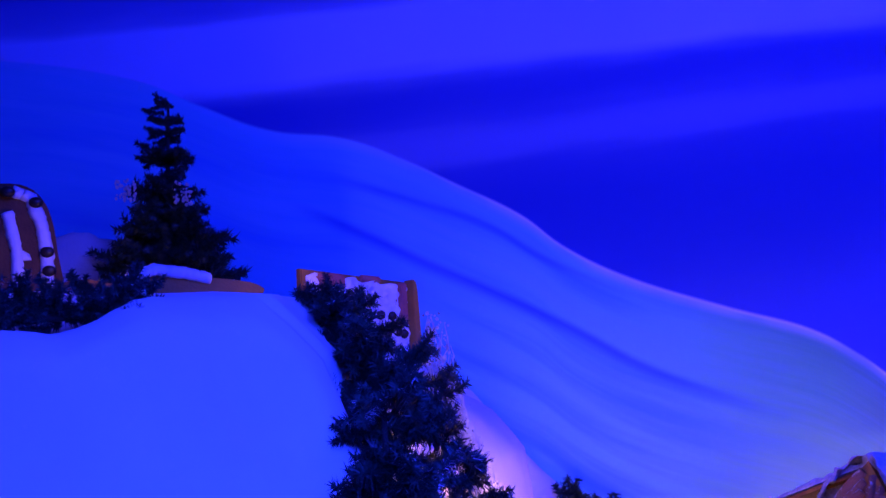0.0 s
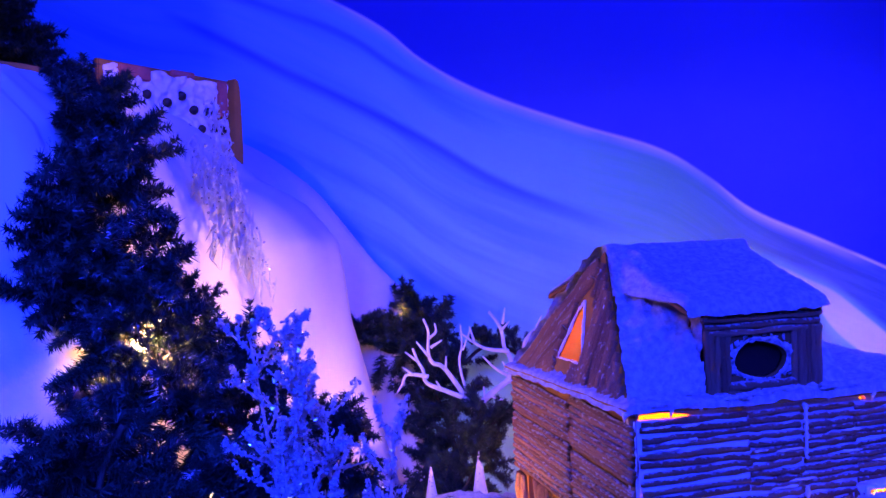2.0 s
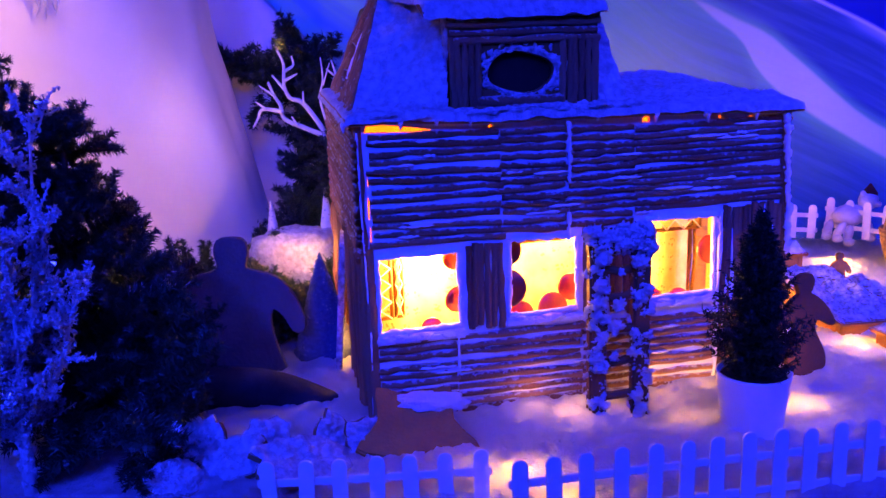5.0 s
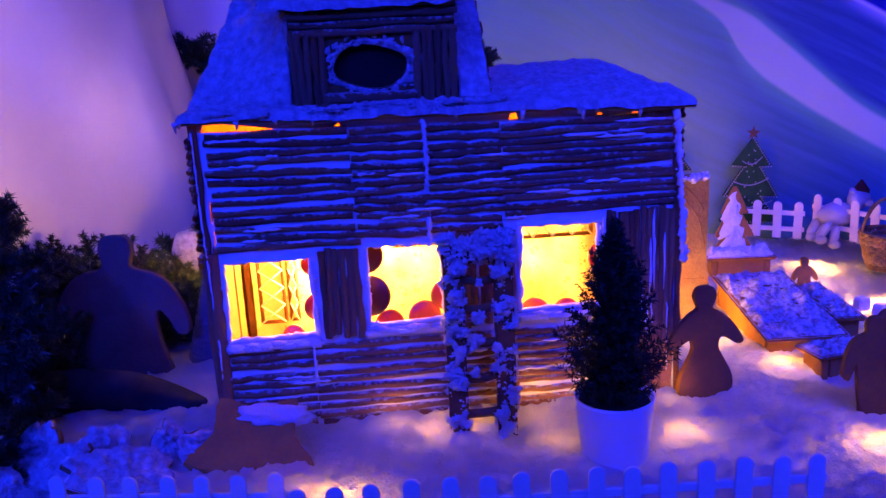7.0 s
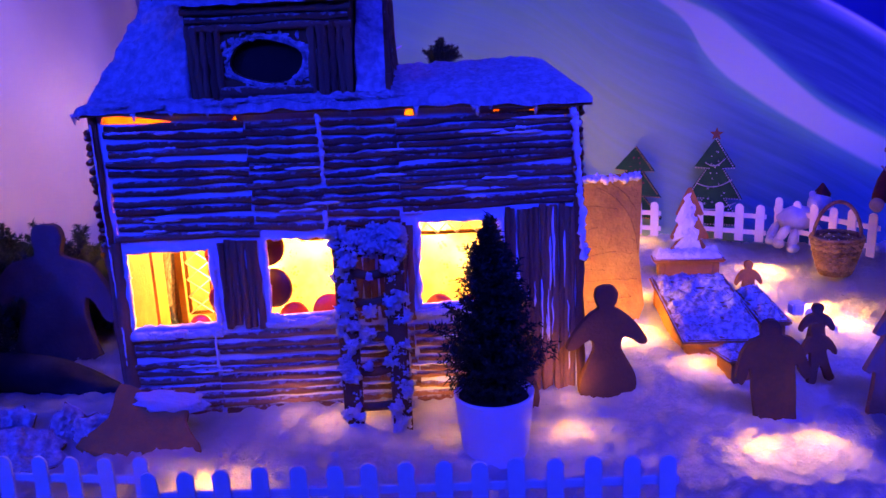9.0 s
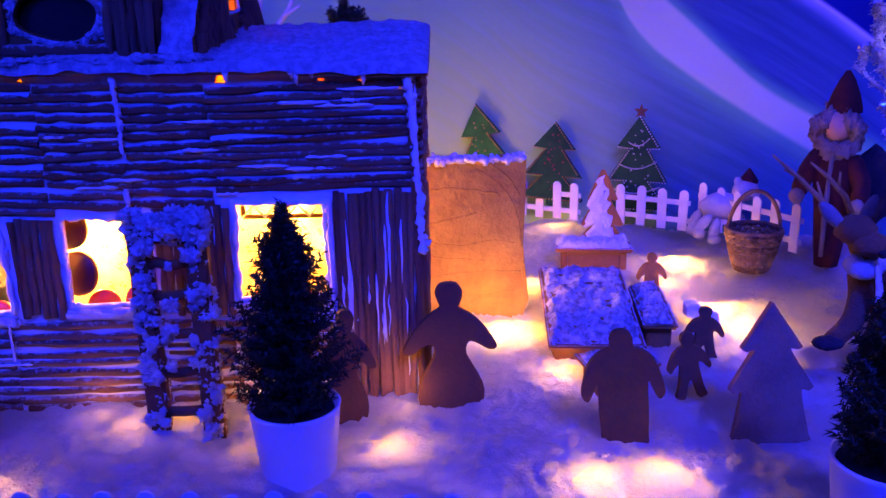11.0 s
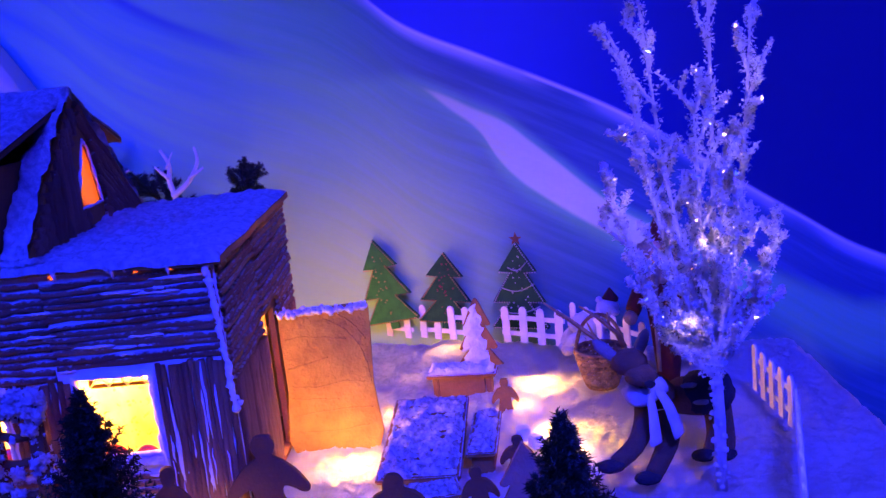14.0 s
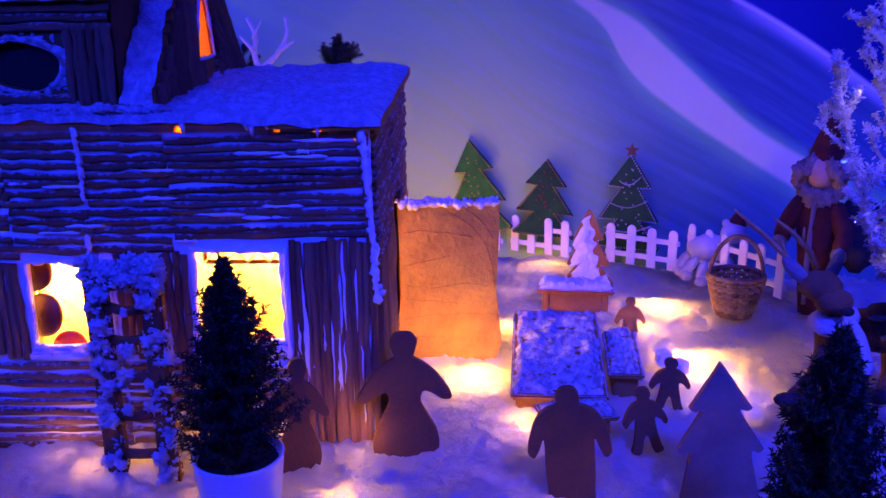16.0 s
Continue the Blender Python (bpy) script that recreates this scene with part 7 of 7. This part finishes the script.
def plush_bear():
    at = pose(1.925, 1.325, 0.022) @ Matrix.Diagonal((0.88, 0.88, 0.9, 1))
    h = thing("plush_bear", "white plush bear with a red cap standing by the fence", "soft toy", at=at)
    part("body", Geo().blob((0, 0, 0.047), 0.031, (1.3, 0.85, 0.8), 0.16, 2.4, 3, 1), PLUSH_WHITE, h)
    part("head", Geo().blob((0.038, -0.01, 0.078), 0.021, (1.1, 0.95, 0.95), 0.12, 2.4, 3, 2), PLUSH_WHITE, h)
    part("muzzle", Geo().blob((0.05, -0.027, 0.073), 0.009, (1, 1, 0.8), 0, 1, 2), PLUSH_WHITE, h)
    for x, z in ((0.022, 0.096), (0.05, 0.092)):
        part("ear", Geo().blob((x, -0.012, z), 0.007, (1, 0.7, 1), 0, 1, 2), PLUSH_WHITE, h)
    for x, y, z, q in ((-0.04, -0.025, 0.022, 40), (-0.02, -0.03, 0.012, 15), (0.03, -0.03, 0.018, -10), (-0.045, 0.01, 0.02, 30)):
        leg = part("leg", Geo().blob((x, y, z), 0.011, (0.9, 0.9, 2.0), 0.12, 2, 2, q, 0, pose(0, 0, 0, 0, q, 0)), PLUSH_WHITE, h)
        part("paw", Geo().blob((x - 0.4 * z * q / 40, y - 0.006, z - 0.017), 0.011, (1.1, 1.1, 0.85), 0.12, 2, 2, q), PLUSH_WHITE, leg)
    part("cap", Geo().lathe([(0.016, 0.0), (0.017, 0.005), (0.012, 0.012), (0.006, 0.02), (0.002, 0.026)], 16, (0.045, -0.004, 0.09), 0), RED_FELT, h, "red felt cap")


def felt_doll():
    g = Geo()
    # robe, arms, beard, cap: plain felt shapes
    g.lathe([(0.021, 0), (0.025, 0.03), (0.032, 0.09), (0.038, 0.135), (0.033, 0.165), (0.02, 0.182)], 24, (0, 0, 0), 0, 0.10)
    g.tube(smooth_line([(-0.026, -0.008, 0.165), (-0.043, -0.026, 0.142), (-0.05, -0.045, 0.118)], 3, False), [0.017, 0.018, 0.017, 0.016, 0.015, 0.015, 0.014], 10, 0)
    g.tube(smooth_line([(0.026, -0.005, 0.16), (0.05, -0.022, 0.13), (0.05, -0.045, 0.108)], 3, False), [0.017, 0.018, 0.017, 0.016, 0.015, 0.015, 0.014], 10, 0)
    g.blob((-0.052, -0.05, 0.11), 0.014, (1, 1, 0.9), 0.15, 2, 2, 1, 1)
    g.blob((0.05, -0.05, 0.102), 0.014, (1, 1, 0.9), 0.15, 2, 2, 2, 1)
    g.blob((0, -0.012, 0.213), 0.025, (1, 0.95, 1.0), 0.05, 2, 3, 3, 2)
    for k in range(26):
        a = k / 26 * 2 * math.pi
        w = 1.0 if math.sin(a) < 0.45 else 0.75
        g.blob((0.034 * w * math.cos(a), -0.02 - 0.006 * math.sin(a * 3), 0.205 + 0.030 * math.sin(a) * w), rnd(0.010, 0.014), (1, 0.75, 1), 0.9, 3.2, 3, k * 1.3, 1)
    g.blob((0, 0.008, 0.212), 0.032, (1.05, 0.85, 0.9), 0.6, 2.5, 3, 8, 1)
    g.lathe([(0.031, 0.230), (0.030, 0.238), (0.024, 0.254), (0.013, 0.276), (0.004, 0.288)], 20, (0.004, 0.002, 0), 0, 0.10)
    g.tube([(-0.004, -0.034, 0.02), (-0.004, -0.037, 0.09), (-0.002, -0.034, 0.17)], [0.004, 0.005, 0.004], 8, 1)
    g.blob((0.066, 0.02, 0.125), 0.042, (0.9, 0.7, 1.35), 0.25, 2, 3, 6, 3)
    solid("felt_doll", g, [RED_FELT, PLUSH_DOLL, SKIN, PLUSH_DARK], "plain felt doll in dark red coat and pointed cap", "doll", at=pose(2.026, 1.15, 0.018, 0, 0, -34) @ Matrix.Diagonal((0.78, 0.78, 0.97, 1)))


def plush_reindeer():
    at = (1.97, 0.87, 0.0)
    h = thing("plush_reindeer", "brown plush reindeer with a white scarf and twig antlers", "soft toy", at=at)

    def piece(name, g, mat, parent=h, label=""):
        return part(name, g, mat, parent, label, at)
    # head hanging down, grey ears, two twig antlers
    g = Geo()
    g.blob((1.92, 0.848, 0.158), 0.021, (1.1, 1.0, 0.8), 0.12, 2.4, 3, 1)
    g.blob((1.930, 0.832, 0.146), 0.017, (1.15, 1.0, 0.8), 0.10, 2.4, 3, 2)
    head = piece("head", g, PLUSH_BROWN)
    piece("nose", Geo().blob((1.938, 0.816, 0.14), 0.006, (1.2, 0.8, 0.9), 0.05, 2, 2), PLUSH_DARK, head)
    piece("ear", Geo().blob((1.893, 0.85, 0.174), 0.015, (0.55, 0.4, 1.45), 0.08, 2, 2, 3, 0, pose(0, 0, 0, 0, -45, 0)), PLUSH_GREY, head, "grey felt ear")
    piece("ear", Geo().blob((1.938, 0.862, 0.175), 0.014, (0.55, 0.4, 1.5), 0.08, 2, 2, 4, 0, pose(0, 0, 0, 0, 22, 0)), PLUSH_GREY, head, "grey felt ear")
    for line, twigs in (([(1.897, 0.852, 0.166), (1.882, 0.853, 0.190), (1.852, 0.85, 0.218), (1.822, 0.848, 0.243)], [[(1.882, 0.853, 0.190), (1.873, 0.85, 0.212)], [(1.852, 0.85, 0.218), (1.836, 0.85, 0.227)]]),
                        ([(1.917, 0.858, 0.175), (1.909, 0.858, 0.193), (1.887, 0.856, 0.216), (1.865, 0.852, 0.233)], [[(1.9, 0.857, 0.203), (1.898, 0.852, 0.222)]])):
        g = Geo()
        g.tube(line, [0.0038, 0.0032, 0.0026, 0.0012], 7)
        for tw in twigs:
            g.tube(tw, [0.0022, 0.001], 6)
        piece("antler", g, WICKER, head, "bare brown twig antler")
    piece("neck", Geo().tube(smooth_line([(1.927, 0.85, 0.145), (1.945, 0.862, 0.122), (1.962, 0.878, 0.10)], 3, False), [0.014, 0.015, 0.016, 0.018, 0.019, 0.02, 0.02], 12), PLUSH_BROWN)
    body = piece("body", Geo().blob((2.008, 0.905, 0.086), 0.034, (1.3, 0.85, 0.78), 0.14, 2, 3, 5), PLUSH_BROWN)
    piece("saddle_cloth", Geo().blob((2.022, 0.9, 0.09), 0.036, (1.05, 0.9, 0.82), 0.2, 2.2, 3, 7), PLUSH_DARK, body, "dark saddle cloth")
    for a in ((1.996, 0.872, 0.112), (2.01, 0.868, 0.09), (2.03, 0.872, 0.106)):
        piece("patch", Geo().blob(a, 0.008, (1.4, 0.4, 0.5), 0.3, 2, 2, a[0]), PLUSH_GREY, body, "small grey felt patch")
    for line, r in (([(1.940, 0.865, 0.10), (1.934, 0.848, 0.078), (1.918, 0.83, 0.056), (1.892, 0.815, 0.042)], 0.013), ([(1.962, 0.865, 0.085), (1.964, 0.85, 0.056), (1.948, 0.835, 0.030), (1.937, 0.825, 0.018)], 0.0135),
                    ([(2.032, 0.91, 0.065), (2.033, 0.905, 0.03), (2.022, 0.895, 0.008)], 0.0105), ([(2.049, 0.92, 0.06), (2.053, 0.915, 0.017), (2.051, 0.91, 0.0)], 0.010)):
        pts = smooth_line(line, 3, False)
        leg = piece("leg", Geo().tube(pts, [r * (1.15 - 0.35 * k / (len(pts) - 1)) for k in range(len(pts))], 10), PLUSH_BROWN)
        piece("boot", Geo().blob((line[-1][0] - 0.007, line[-1][1] - 0.006, line[-1][2]), 0.0115, (1.5, 1.1, 0.7), 0.08, 2, 2, line[-1][0]), PLUSH_DARK, leg, "dark felt boot")
    # broad white scarf with two hanging ends
    g = Geo()
    g.tube(smooth_line([(1.919, 0.848, 0.124), (1.922, 0.834, 0.118), (1.937, 0.834, 0.118), (1.96, 0.852, 0.124)], 4, False), [0.0115] * 13, 9, 0, True, False, 0.7)
    scarf = piece("scarf", g, PLUSH_WHITE, h, "white knitted scarf")
    for line in ([(1.939, 0.83, 0.123), (1.941, 0.822, 0.097), (1.942, 0.818, 0.062)], [(1.95, 0.838, 0.125), (1.961, 0.828, 0.105), (1.972, 0.824, 0.068)]):
        piece("scarf_end", Geo().tube(smooth_line(line, 5, False), [0.0065 + 0.0006 * k for k in range(11)], 9, 0, True, False, 0.3), PLUSH_WHITE, scarf)


basket()
plush_bear()
felt_doll()
plush_reindeer()


def snow_crumbs():
    """Loose crumbs of cotton snow strewn over the yard."""
    random.seed(91)
    bm = bmesh.new()
    bmesh.ops.create_icosphere(bm, subdivisions=1, radius=1.0)
    base = np.array([v.co[:] for v in bm.verts])
    bm.verts.index_update()
    tri = [tuple(v.index for v in f.verts) for f in bm.faces]
    bm.free()
    g = Geo()
    rs = np.random.RandomState(4)
    for _ in range(4200):
        x, y = rnd(0.62, 2.12), rnd(0.48, 1.32)
        if 0.89 < x < 1.455 and 0.785 < y < 1.18 or 0.585 < x - 1.0 < 0.715 and 0.84 < y < 1.09:
            continue
        r = random.choice((0.0007, 0.001, 0.001, 0.0014, 0.0018))
        pts = base * (r * (0.6 + 0.8 * rs.rand(len(base), 1))) * np.array((1.25, 1.25, 0.75)) + np.array((x, y, ground_z(x, y) + r * 0.35))
        g.add(pts, tri)
    solid("snow_crumbs", g, SNOW, "loose crumbs of white cotton snow on the yard", "snow", kind="stuff")


snow_crumbs()
